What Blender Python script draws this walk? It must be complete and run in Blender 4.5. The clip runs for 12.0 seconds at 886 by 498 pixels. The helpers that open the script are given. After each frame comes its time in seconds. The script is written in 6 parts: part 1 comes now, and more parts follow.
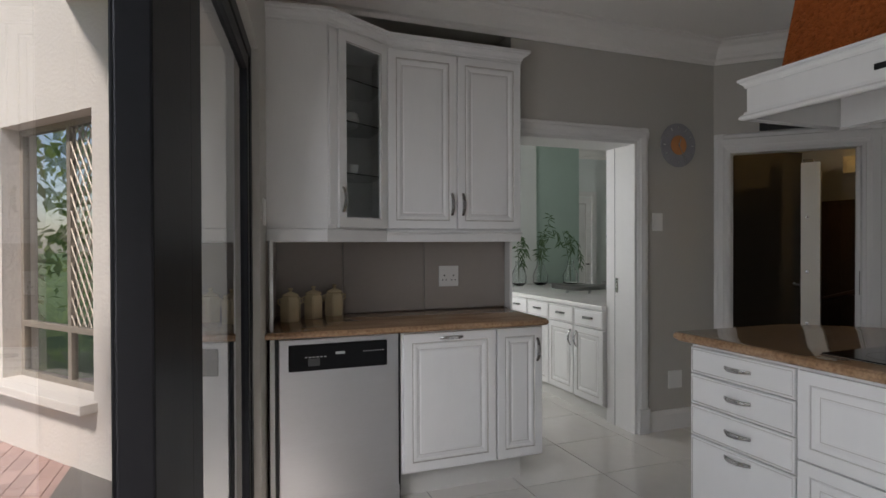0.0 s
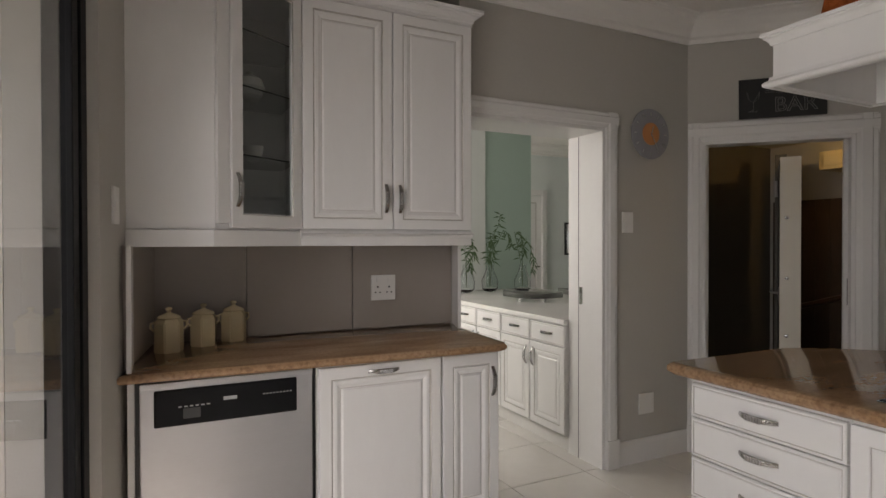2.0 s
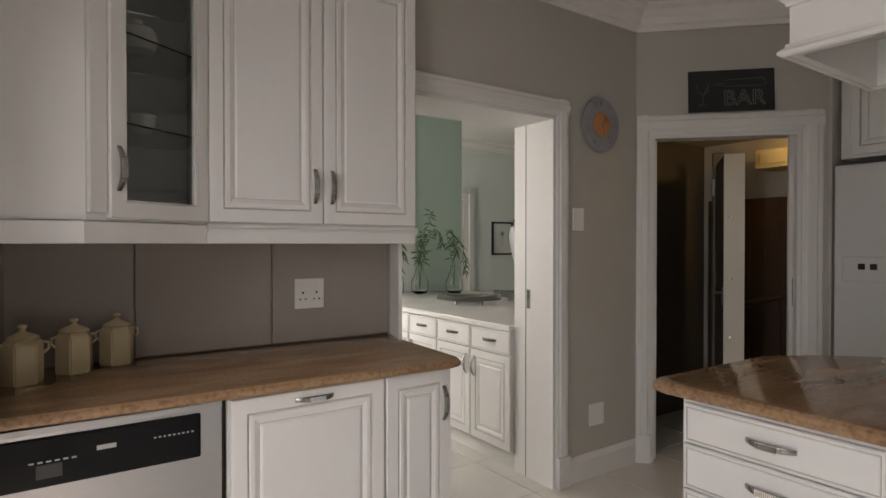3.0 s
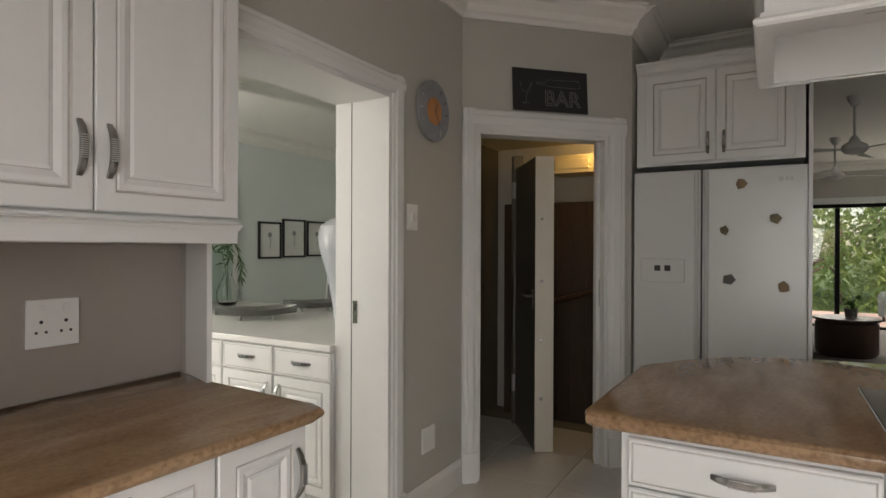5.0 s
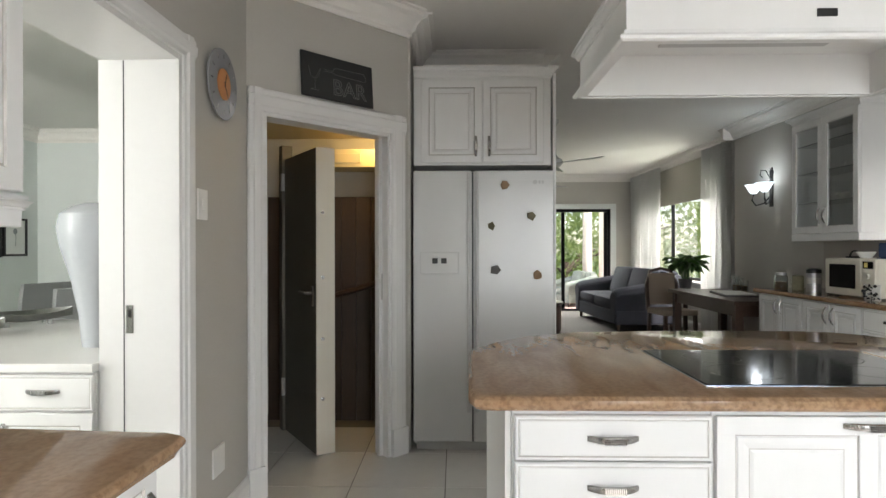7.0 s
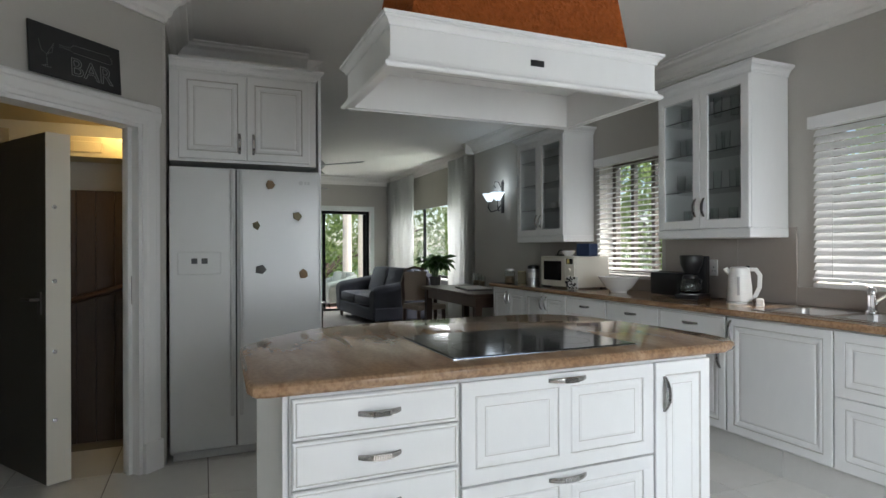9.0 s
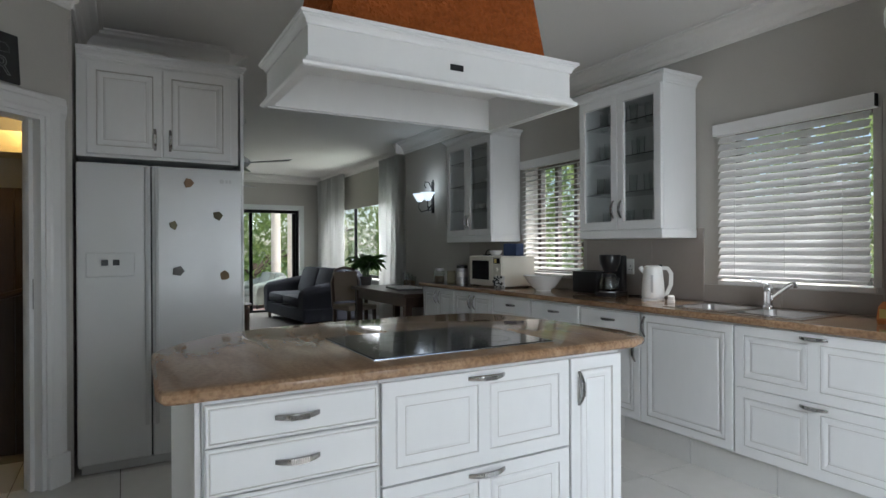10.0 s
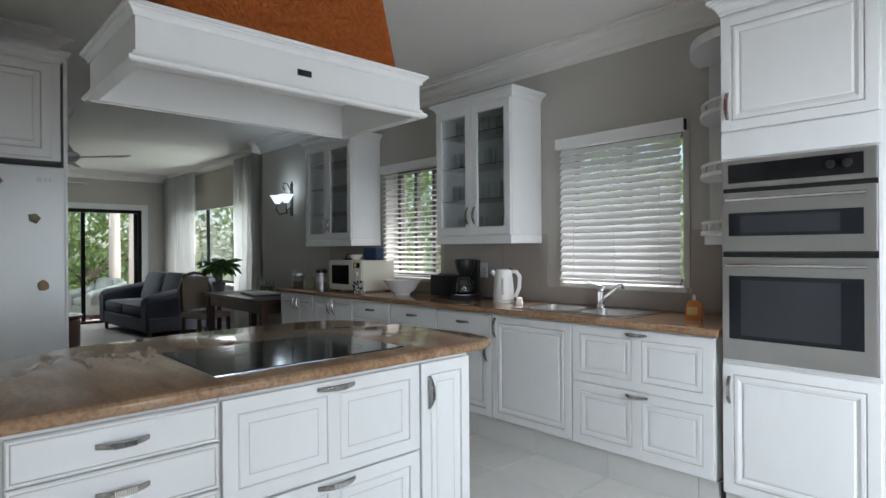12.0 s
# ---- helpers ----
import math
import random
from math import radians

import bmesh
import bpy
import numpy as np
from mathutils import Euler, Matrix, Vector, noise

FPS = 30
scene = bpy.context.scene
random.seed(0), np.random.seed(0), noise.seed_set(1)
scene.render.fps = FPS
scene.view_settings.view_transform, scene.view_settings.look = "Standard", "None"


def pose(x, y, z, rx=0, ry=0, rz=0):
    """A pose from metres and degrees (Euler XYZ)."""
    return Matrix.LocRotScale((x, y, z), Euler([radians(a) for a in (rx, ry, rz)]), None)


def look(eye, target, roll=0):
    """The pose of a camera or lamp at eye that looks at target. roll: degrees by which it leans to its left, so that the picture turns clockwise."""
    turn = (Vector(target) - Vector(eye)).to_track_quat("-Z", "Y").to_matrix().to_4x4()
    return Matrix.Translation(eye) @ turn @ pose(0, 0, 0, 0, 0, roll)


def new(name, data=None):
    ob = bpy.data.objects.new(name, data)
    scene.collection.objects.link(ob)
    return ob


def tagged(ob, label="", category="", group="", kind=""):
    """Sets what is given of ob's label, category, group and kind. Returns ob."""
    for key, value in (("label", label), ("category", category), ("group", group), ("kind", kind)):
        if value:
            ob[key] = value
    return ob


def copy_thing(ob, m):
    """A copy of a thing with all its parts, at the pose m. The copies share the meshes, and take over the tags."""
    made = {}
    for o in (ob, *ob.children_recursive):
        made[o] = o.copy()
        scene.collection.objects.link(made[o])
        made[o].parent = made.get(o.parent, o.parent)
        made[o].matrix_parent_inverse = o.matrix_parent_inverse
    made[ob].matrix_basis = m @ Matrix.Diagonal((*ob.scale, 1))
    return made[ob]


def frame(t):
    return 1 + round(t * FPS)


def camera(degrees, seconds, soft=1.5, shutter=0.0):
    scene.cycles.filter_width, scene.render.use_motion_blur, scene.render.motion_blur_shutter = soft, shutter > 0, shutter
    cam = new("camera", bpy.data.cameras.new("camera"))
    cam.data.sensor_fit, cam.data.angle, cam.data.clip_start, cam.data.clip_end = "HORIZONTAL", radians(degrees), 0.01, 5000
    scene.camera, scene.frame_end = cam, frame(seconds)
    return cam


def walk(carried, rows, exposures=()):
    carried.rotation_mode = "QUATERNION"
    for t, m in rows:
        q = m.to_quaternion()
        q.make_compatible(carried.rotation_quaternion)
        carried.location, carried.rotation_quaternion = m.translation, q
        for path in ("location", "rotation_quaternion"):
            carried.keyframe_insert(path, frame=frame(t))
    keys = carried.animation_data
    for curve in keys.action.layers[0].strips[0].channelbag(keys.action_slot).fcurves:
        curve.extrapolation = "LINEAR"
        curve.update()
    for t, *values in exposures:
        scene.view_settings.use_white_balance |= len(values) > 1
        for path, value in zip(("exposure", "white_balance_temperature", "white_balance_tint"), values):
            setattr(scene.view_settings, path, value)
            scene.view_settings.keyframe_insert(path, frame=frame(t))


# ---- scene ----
cam = camera(75.7, 12.0)
PATH = [
    (0, (-0.524, 0.183, 1.313), (0.187, 2.053, 1.295), -0.2),
    (0.5, (-0.451, 0.284, 1.331), (0.263, 2.152, 1.313), -0.2),
    (1, (-0.366, 0.448, 1.342), (0.364, 2.31, 1.319), -0.2),
    (1.5, (-0.304, 0.59, 1.34), (0.493, 2.424, 1.317), -0.1),
    (2, (-0.23, 0.784, 1.336), (0.657, 2.577, 1.316), -0.1),
    (2.5, (-0.166, 0.983, 1.323), (0.819, 2.724, 1.305), -0.1),
    (3, (-0.137, 1.189, 1.325), (1.002, 2.833, 1.306), 0.0),
    (3.2, (-0.122, 1.264, 1.332), (1.103, 2.845, 1.306), 0.2),
    (5, (-0.017, 1.875, 1.316), (1.718, 2.87, 1.31), 0.2),
    (5.5, (-0.024, 1.983, 1.311), (1.823, 2.752, 1.304), 0.1),
    (6, (-0.004, 2.094, 1.3), (1.919, 2.643, 1.293), 0.0),
    (6.5, (-0.003, 2.214, 1.288), (1.975, 2.506, 1.282), -0.1),
    (7, (-0.04, 2.329, 1.28), (1.959, 2.369, 1.276), -0.1),
    (7.2, (-0.063, 2.369, 1.277), (1.936, 2.297, 1.275), -0.0),
    (9, (-0.185, 2.397, 1.266), (1.66, 1.624, 1.266), -0.2),
    (9.5, (-0.202, 2.385, 1.272), (1.595, 1.508, 1.267), -0.3),
    (10, (-0.218, 2.365, 1.271), (1.525, 1.384, 1.268), -0.3),
    (10.5, (-0.226, 2.347, 1.278), (1.449, 1.253, 1.278), -0.3),
    (11, (-0.232, 2.34, 1.285), (1.366, 1.139, 1.284), -0.4),
    (11.5, (-0.245, 2.331, 1.291), (1.284, 1.042, 1.29), -0.4),
    (12, (-0.256, 2.325, 1.295), (1.212, 0.966, 1.295), -0.4),
]
EXPOSURES = [(0, -0.22, 6550, 17), (2.5, 0.15, 7400, 21), (5.0, 0.38, 7300, 17), (6.5, 1.0, 6850, 14), (7.2, 1.25, 6750, 13),
             (9.0, 0.68, 6300, 11), (11.0, 0.40, 6100, 11), (12, 0.57, 6100, 11)]
walk(cam, [(t, look(eye, target, roll)) for t, eye, target, roll in PATH], EXPOSURES)

# ---- world and large lights ----
world = bpy.data.worlds.new("sky")
scene.world = world
world.use_nodes = True
wn = world.node_tree
sky = wn.nodes.new("ShaderNodeTexSky")
sky.sky_type, sky.sun_disc = "NISHITA", False
sky.sun_elevation, sky.sun_rotation = radians(51), radians(218)
wn.links.new(sky.outputs[0], wn.nodes["Background"].inputs[0])
wn.nodes["Background"].inputs[1].default_value = 0.15


def lamp(name, kind, energy, m, size=(1, 1), colour=(1, 1, 1), angle=0.01):
    data = bpy.data.lights.new(name, kind)
    data.energy, data.color = energy, colour
    if kind == "AREA":
        data.shape, data.size, data.size_y = "RECTANGLE", size[0], size[1]
    elif kind == "SUN":
        data.angle = angle
    else:
        data.shadow_soft_size = size[0]
    ob = new(name, data)
    ob.matrix_world = m
    return ob


# A thin overcast: one broad sun from the south-west, high.
lamp("sun", "SUN", 5.0, look((0, 0, 20), (10, 13, 0)), colour=(1, 0.96, 0.9), angle=radians(8))
DAY = (0.97, 0.985, 1.0)
# Sky light at the openings.
lamp("window_light", "AREA", 52, look((-1.85, 0.95, 1.55), (1.6, -0.8, 0.0)), (1.7, 2.1), (0.88, 0.95, 1.0))
lamp("window_light", "AREA", 30, look((1.78, -1.95, 2.7), (1.78, -0.6, 1.0)), (1.4, 0.9), DAY)
lamp("window_light", "AREA", 20, look((3.88, -1.95, 2.7), (3.88, -0.6, 1.0)), (1.2, 0.9), DAY)
lamp("window_light", "AREA", 105, look((9.3, -1.95, 2.6), (8.6, 1.5, 0.4)), (3.0, 1.0), DAY)
# Added lamp hidden below the sill: stands in for light off the ground.
lamp("window_light", "AREA", 42, look((9.3, -1.85, 0.25), (8.4, 2.4, 2.3)), (3.0, 0.7), (0.90, 1.0, 0.88))
lamp("window_light", "AREA", 170, look((12.3, 0.4, 2.6), (8.0, 0.8, 0.2)), (2.4, 1.0), (0.95, 1.0, 0.96))
# Two lamps outside window_4, an unseen window added to light the dining room.
lamp("window_light", "AREA", 14, look((0.42, 4.95, 1.9), (3.4, 4.6, 0.9)), (1.2, 1.5), (0.95, 1.0, 0.98))
lamp("window_light", "AREA", 40, look((0.42, 6.5, 1.6), (5.5, 6.4, 2.6)), (0.7, 1.6), (0.95, 1.0, 0.98))
lamp("wall_lamp_light", "POINT", 1.1, pose(6.22, -0.95, 2.04), (0.05, 0.05), (0.85, 0.95, 1.0))
lamp("bar_light", "POINT", 3.2, pose(3.92, 2.86, 2.06), (0.03, 0.03), (1.0, 0.72, 0.3))


# ---- materials ----
def nodes_of(name):
    m = bpy.data.materials.new(name)
    m.use_nodes = True
    nt = m.node_tree
    return m, nt, nt.nodes["Principled BSDF"]


def setin(b, **kw):
    for key, value in kw.items():
        b.inputs[key.replace("_", " ")].default_value = value


def surface(name, colour, rough=0.5, metal=0.0, grain=0.0, scale=40.0, blotch=0.06, bump=0.05, bump_scale=None, stretch=(1, 1, 1), coat=0.0, vary=0.0, spec=0.5, relief=0.01):
    """A plain real surface: two scales of colour variation, a varied gloss and fine relief."""
    m, nt, b = nodes_of(name)
    L, N = nt.links.new, nt.nodes.new
    tc, mp = N("ShaderNodeTexCoord"), N("ShaderNodeMapping")
    mp.inputs["Scale"].default_value = stretch
    L(tc.outputs["Object"], mp.inputs[0])
    big, small = N("ShaderNodeTexNoise"), N("ShaderNodeTexNoise")
    big.inputs["Scale"].default_value, small.inputs["Scale"].default_value = 1.7, scale
    big.inputs["Detail"].default_value, small.inputs["Detail"].default_value = 4, 5
    L(mp.outputs[0], big.inputs[0]), L(mp.outputs[0], small.inputs[0])
    mix = N("ShaderNodeMix")
    mix.data_type = "RGBA"
    c = Vector(colour)
    mix.inputs[6].default_value = (*(c * (1 - blotch)), 1)
    mix.inputs[7].default_value = (*(c * (1 + blotch)), 1)
    L(big.outputs[0], mix.inputs[0])
    hsv = N("ShaderNodeHueSaturation")
    L(mix.outputs[2], hsv.inputs["Color"])
    rng = N("ShaderNodeMapRange")
    rng.inputs[3].default_value, rng.inputs[4].default_value = 1 - grain, 1 + grain
    L(small.outputs[0], rng.inputs[0])
    if vary:
        info, mul, r2 = N("ShaderNodeObjectInfo"), N("ShaderNodeMath"), N("ShaderNodeMapRange")
        r2.inputs[3].default_value, r2.inputs[4].default_value = 1 - vary, 1 + vary
        mul.operation = "MULTIPLY"
        L(info.outputs["Random"], r2.inputs[0]), L(r2.outputs[0], mul.inputs[0]), L(rng.outputs[0], mul.inputs[1])
        L(mul.outputs[0], hsv.inputs["Value"])
    else:
        L(rng.outputs[0], hsv.inputs["Value"])
    L(hsv.outputs[0], b.inputs["Base Color"])
    rr = N("ShaderNodeMapRange")
    rr.inputs[3].default_value, rr.inputs[4].default_value = max(rough - 0.06, 0.02), min(rough + 0.08, 1)
    L(big.outputs[0], rr.inputs[0]), L(rr.outputs[0], b.inputs["Roughness"])
    setin(b, Metallic=metal, Coat_Weight=coat, Specular_IOR_Level=spec)
    if bump:
        bp, bn = N("ShaderNodeBump"), N("ShaderNodeTexNoise")
        bn.inputs["Scale"].default_value = bump_scale or scale
        bn.inputs["Detail"].default_value = 3
        L(mp.outputs[0], bn.inputs[0])
        bp.inputs["Strength"].default_value, bp.inputs["Distance"].default_value = bump, relief
        L(bn.outputs[0], bp.inputs["Height"]), L(bp.outputs[0], b.inputs["Normal"])
    return m


def clear_glass(name, tint=(1, 1, 1), rough=0.0):
    m, nt, b = nodes_of(name)
    setin(b, Base_Color=(*tint, 1), Roughness=rough, IOR=1.45, Transmission_Weight=1.0)
    return m


def granite(name, rough=0.08, mottle=0.24):
    m, nt, b = nodes_of(name)
    L, N = nt.links.new, nt.nodes.new
    tc, mp = N("ShaderNodeTexCoord"), N("ShaderNodeMapping")
    mp.inputs["Rotation"].default_value = (0, 0, radians(28))
    mp.inputs["Scale"].default_value = (1, 3.4, 1.6)
    L(tc.outputs["Object"], mp.inputs[0])
    vein, fine, speck = N("ShaderNodeTexNoise"), N("ShaderNodeTexNoise"), N("ShaderNodeTexVoronoi")
    vein.inputs["Scale"].default_value, vein.inputs["Detail"].default_value, vein.inputs["Distortion"].default_value = 3.4, 9, 0.5
    fine.inputs["Scale"].default_value, fine.inputs["Detail"].default_value = 70, 8
    speck.inputs["Scale"].default_value = 160
    L(mp.outputs[0], vein.inputs[0]), L(tc.outputs["Object"], fine.inputs[0]), L(tc.outputs["Object"], speck.inputs[0])
    ramp = N("ShaderNodeValToRGB")
    e = ramp.color_ramp.elements
    e[0].position, e[0].color = 0.30, (0.265, 0.155, 0.084, 1)
    e[1].position, e[1].color = 0.70, (0.40, 0.262, 0.158, 1)
    mid = e.new(0.5)
    mid.color = (0.33, 0.205, 0.118, 1)
    L(vein.outputs[0], ramp.inputs[0])
    r2 = N("ShaderNodeValToRGB")
    r2.color_ramp.elements[0].position, r2.color_ramp.elements[0].color = 0.36, (0.5, 0.42, 0.36, 1)
    r2.color_ramp.elements[1].position, r2.color_ramp.elements[1].color = 0.58, (1.15, 1.1, 1.05, 1)
    L(fine.outputs[0], r2.inputs[0])
    mul = N("ShaderNodeMix")
    mul.data_type, mul.blend_type = "RGBA", "MULTIPLY"
    mul.inputs[0].default_value = mottle
    L(ramp.outputs[0], mul.inputs[6]), L(r2.outputs[0], mul.inputs[7])
    L(mul.outputs[2], b.inputs["Base Color"])
    setin(b, Roughness=rough, Specular_IOR_Level=0.42)
    return m


def foliage(name, colour, tint=(1.6, 1.5, 1.0), share=0.4, grain=0.5):
    """Thin leaves or cloth that let some light through."""
    m = surface(name, colour, 0.55, grain=grain, scale=3, blotch=grain * 0.7, bump=0)
    nt = m.node_tree
    b, out = nt.nodes["Principled BSDF"], nt.nodes["Material Output"]
    tr, mix = nt.nodes.new("ShaderNodeBsdfTranslucent"), nt.nodes.new("ShaderNodeMixShader")
    tr.inputs[0].default_value = (colour[0] * tint[0], colour[1] * tint[1], colour[2] * tint[2], 1)
    mix.inputs[0].default_value = share
    nt.links.new(b.outputs[0], mix.inputs[1]), nt.links.new(tr.outputs[0], mix.inputs[2])
    nt.links.new(mix.outputs[0], out.inputs[0])
    return m


def emitter(name, colour, power):
    m, nt, b = nodes_of(name)
    setin(b, Base_Color=(*colour, 1), Emission_Color=(*colour, 1), Emission_Strength=power)
    return m


M = dict(
    wall=surface("wall_paint", (0.47, 0.45, 0.41), 0.75, grain=0.03, scale=60, blotch=0.03, bump=0.08, bump_scale=120),
    wall_dining=surface("dining_wall_paint", (0.70, 0.735, 0.71), 0.7, grain=0.02, blotch=0.03, bump=0.06, bump_scale=120),
    wall_green=surface("green_wall_paint", (0.40, 0.52, 0.46), 0.7, grain=0.02, blotch=0.03, bump=0.06, bump_scale=120),
    ceiling=surface("ceiling_paint", (0.80, 0.775, 0.735), 0.85, grain=0.02, blotch=0.03, bump=0.05, bump_scale=90),
    white=surface("white_cabinet_paint", (0.76, 0.755, 0.74), 0.34, grain=0.025, scale=25, blotch=0.025, bump=0.03, bump_scale=60, stretch=(1, 1, 0.4)),
    trim=surface("white_trim_paint", (0.72, 0.71, 0.69), 0.4, grain=0.02, blotch=0.03, bump=0.03),
    glaze=surface("grey_glaze", (0.50, 0.475, 0.445), 0.5, grain=0.25, scale=35, blotch=0.25, bump=0),
    granite=granite("brown_granite"),
    granite_edge=granite("mottled_granite_edge", 0.18, 0.55),
    splash=surface("taupe_splash_panel", (0.36, 0.32, 0.285), 0.3, grain=0.03, blotch=0.05, bump=0.02, vary=0.03),
    floor=surface("cream_floor_tile", (0.68, 0.66, 0.62), 0.16, grain=0.04, scale=14, blotch=0.06, bump=0.015, bump_scale=8, vary=0.04),
    grout=surface("grout", (0.17, 0.155, 0.14), 0.9, grain=0.1),
    kick=surface("tiled_kick", (0.62, 0.61, 0.58), 0.2, grain=0.03, blotch=0.05, bump=0.01),
    steel=surface("brushed_steel", (0.52, 0.52, 0.53), 0.33, 1.0, grain=0.06, scale=30, blotch=0.04, bump=0.04, bump_scale=80, stretch=(1, 1, 14)),
    oven_steel=surface("oven_steel", (0.50, 0.49, 0.48), 0.32, 1.0, grain=0.05, scale=30, blotch=0.03, bump=0.03, bump_scale=80, stretch=(14, 1, 1)),
    chrome=surface("chrome", (0.75, 0.75, 0.76), 0.1, 1.0, blotch=0.02, bump=0),
    pewter=surface("pewter", (0.36, 0.35, 0.34), 0.22, 1.0, grain=0.15, scale=60, blotch=0.1, bump=0.05),
    black=surface("black_plastic", (0.012, 0.012, 0.013), 0.32, grain=0.1, bump=0.02),
    black_glass=surface("black_glass", (0.005, 0.005, 0.006), 0.05, blotch=0.02, bump=0, spec=0.4),
    oven_glass=surface("oven_glass", (0.012, 0.013, 0.016), 0.06, blotch=0.2, bump=0, spec=0.3),
    oven_inner=surface("oven_inner_pane", (0.030, 0.031, 0.036), 0.1, blotch=0.3, bump=0, spec=0.4),
    alu=surface("black_aluminium", (0.007, 0.007, 0.008), 0.38, grain=0.1, bump=0.02, blotch=0.1, spec=0.14),
    dark_alu=surface("bronze_aluminium", (0.10, 0.085, 0.07), 0.4, grain=0.1, bump=0.02),
    orange=surface("orange_plaster", (0.37, 0.098, 0.022), 0.95, grain=0.3, scale=60, blotch=0.18, bump=1.0, bump_scale=60, spec=0.15, relief=0.03),
    enamel=surface("white_enamel", (0.60, 0.60, 0.59), 0.22, grain=0.01, blotch=0.015, bump=0, coat=0.0),
    rubber=surface("dark_gasket", (0.05, 0.05, 0.05), 0.6),
    grey_plastic=surface("grey_plastic", (0.45, 0.45, 0.44), 0.4),
    cream=surface("cream_glazed_ceramic", (0.66, 0.56, 0.36), 0.15, grain=0.03, blotch=0.05, bump=0.01, coat=0.4),
    porcelain=surface("white_porcelain", (0.78, 0.77, 0.74), 0.15, blotch=0.03, bump=0),
    grey_glaze_pot=surface("pale_grey_glazed_pottery", (0.38, 0.40, 0.415), 0.25, grain=0.04, blotch=0.06, bump=0.02),
    strip=surface("dishwasher_strip", (0.008, 0.008, 0.009), 0.22, blotch=0.05, bump=0, spec=0.15),
    plastic=surface("white_plastic", (0.78, 0.77, 0.74), 0.35, blotch=0.02, bump=0),
    dark_hole=surface("dark_slots", (0.03, 0.03, 0.03), 0.8, bump=0),
    mid_wood=surface("dark_wood", (0.05, 0.025, 0.015), 0.35, grain=0.3, scale=12, blotch=0.2, bump=0.05, stretch=(1, 8, 8)),
    brown_board=surface("brown_board", (0.045, 0.025, 0.014), 0.5, grain=0.3, scale=12, blotch=0.2, bump=0.05, stretch=(8, 8, 1)),
    # door paint with the shade on its faces put into the colour
    leaf_shaded=surface("shade_darkened_door", (0.11, 0.10, 0.078), 0.5, grain=0.1, blotch=0.1),
    # the bar's lack of light is put into this wall colour
    bar_unlit=surface("shade_dark_bar_wall", (0.10, 0.085, 0.065), 0.8, blotch=0.1),
    cream_wall=surface("cream_bar_paint", (0.55, 0.46, 0.28), 0.8, blotch=0.06),
    slate=surface("black_slate", (0.018, 0.018, 0.018), 0.6, grain=0.25, blotch=0.2, bump=0.1),
    chalk=surface("grey_chalk", (0.30, 0.30, 0.29), 0.9, grain=0.3, scale=200, bump=0),
    fabric=surface("navy_fabric", (0.034, 0.036, 0.046), 0.92, grain=0.25, scale=300, blotch=0.15, bump=0.3, bump_scale=300, spec=0.15),
    seat_fabric=surface("taupe_fabric", (0.28, 0.22, 0.17), 0.9, grain=0.2, scale=250, bump=0.2, bump_scale=250),
    grey_fabric=surface("grey_fabric", (0.42, 0.43, 0.43), 0.9, grain=0.15, scale=250, bump=0.2, bump_scale=250),
    chair_fabric=surface("grey_green_fabric", (0.20, 0.22, 0.20), 0.9, grain=0.15, scale=250, bump=0.2, bump_scale=250),
    tan_alu=surface("tan_aluminium", (0.27, 0.235, 0.19), 0.45, grain=0.1, bump=0.02),
    curtain=foliage("white_curtain", (0.78, 0.78, 0.76), (0.9, 0.9, 0.9), 0.45, 0.06),
    roller=surface("beige_roller_blind", (0.45, 0.43, 0.37), 0.9, grain=0.05, bump=0.1, bump_scale=300),
    slat=surface("white_slat", (0.80, 0.795, 0.78), 0.4, grain=0.02, blotch=0.02, bump=0.02),
    carpet=surface("grey_carpet", (0.095, 0.085, 0.078), 0.95, grain=0.35, scale=150, bump=0.5, bump_scale=200),
    plaster=surface("cream_exterior_plaster", (0.68, 0.635, 0.57), 0.9, grain=0.12, scale=70, blotch=0.1, bump=0.5, bump_scale=45),
    paver=surface("red_brown_paver", (0.42, 0.29, 0.25), 0.85, grain=0.2, scale=40, blotch=0.15, bump=0.3, vary=0.15),
    grass=surface("lawn", (0.075, 0.12, 0.035), 0.95, grain=0.5, scale=30, blotch=0.35, bump=0.6, bump_scale=60),
    bark=surface("bark", (0.12, 0.09, 0.065), 0.95, grain=0.4, scale=20, blotch=0.3, bump=0.8, bump_scale=25, stretch=(1, 1, 0.2)),
    leaf=foliage("foliage", (0.12, 0.175, 0.07), (3.4, 2.9, 2.6), 0.55),
    plant=surface("plant_leaf", (0.06, 0.14, 0.03), 0.4, grain=0.3, scale=8, blotch=0.3, bump=0),
    sprig=surface("sprig_leaf", (0.08, 0.15, 0.06), 0.5, grain=0.3, scale=8, blotch=0.3, bump=0),
    paper=surface("white_paper", (0.75, 0.75, 0.72), 0.8, bump=0, blotch=0.02),
    ink=surface("grey_ink", (0.3, 0.32, 0.32), 0.8, grain=0.3, bump=0),
    silver=surface("hammered_silver", (0.42, 0.43, 0.42), 0.3, 1.0, grain=0.2, scale=40, blotch=0.1, bump=0.3, bump_scale=60),
    clock_copper=surface("copper_disc", (0.60, 0.25, 0.08), 0.35, 0.3, blotch=0.08),
    stone_tan=surface("tan_stone", (0.24, 0.16, 0.09), 0.7, grain=0.3, blotch=0.3),
    stone_olive=surface("olive_stone", (0.16, 0.14, 0.08), 0.7, grain=0.3, blotch=0.3),
    stone_grey=surface("grey_stone", (0.13, 0.125, 0.12), 0.7, grain=0.3, blotch=0.3),
    orange_label=surface("orange_label", (0.65, 0.22, 0.06), 0.5, blotch=0.1),
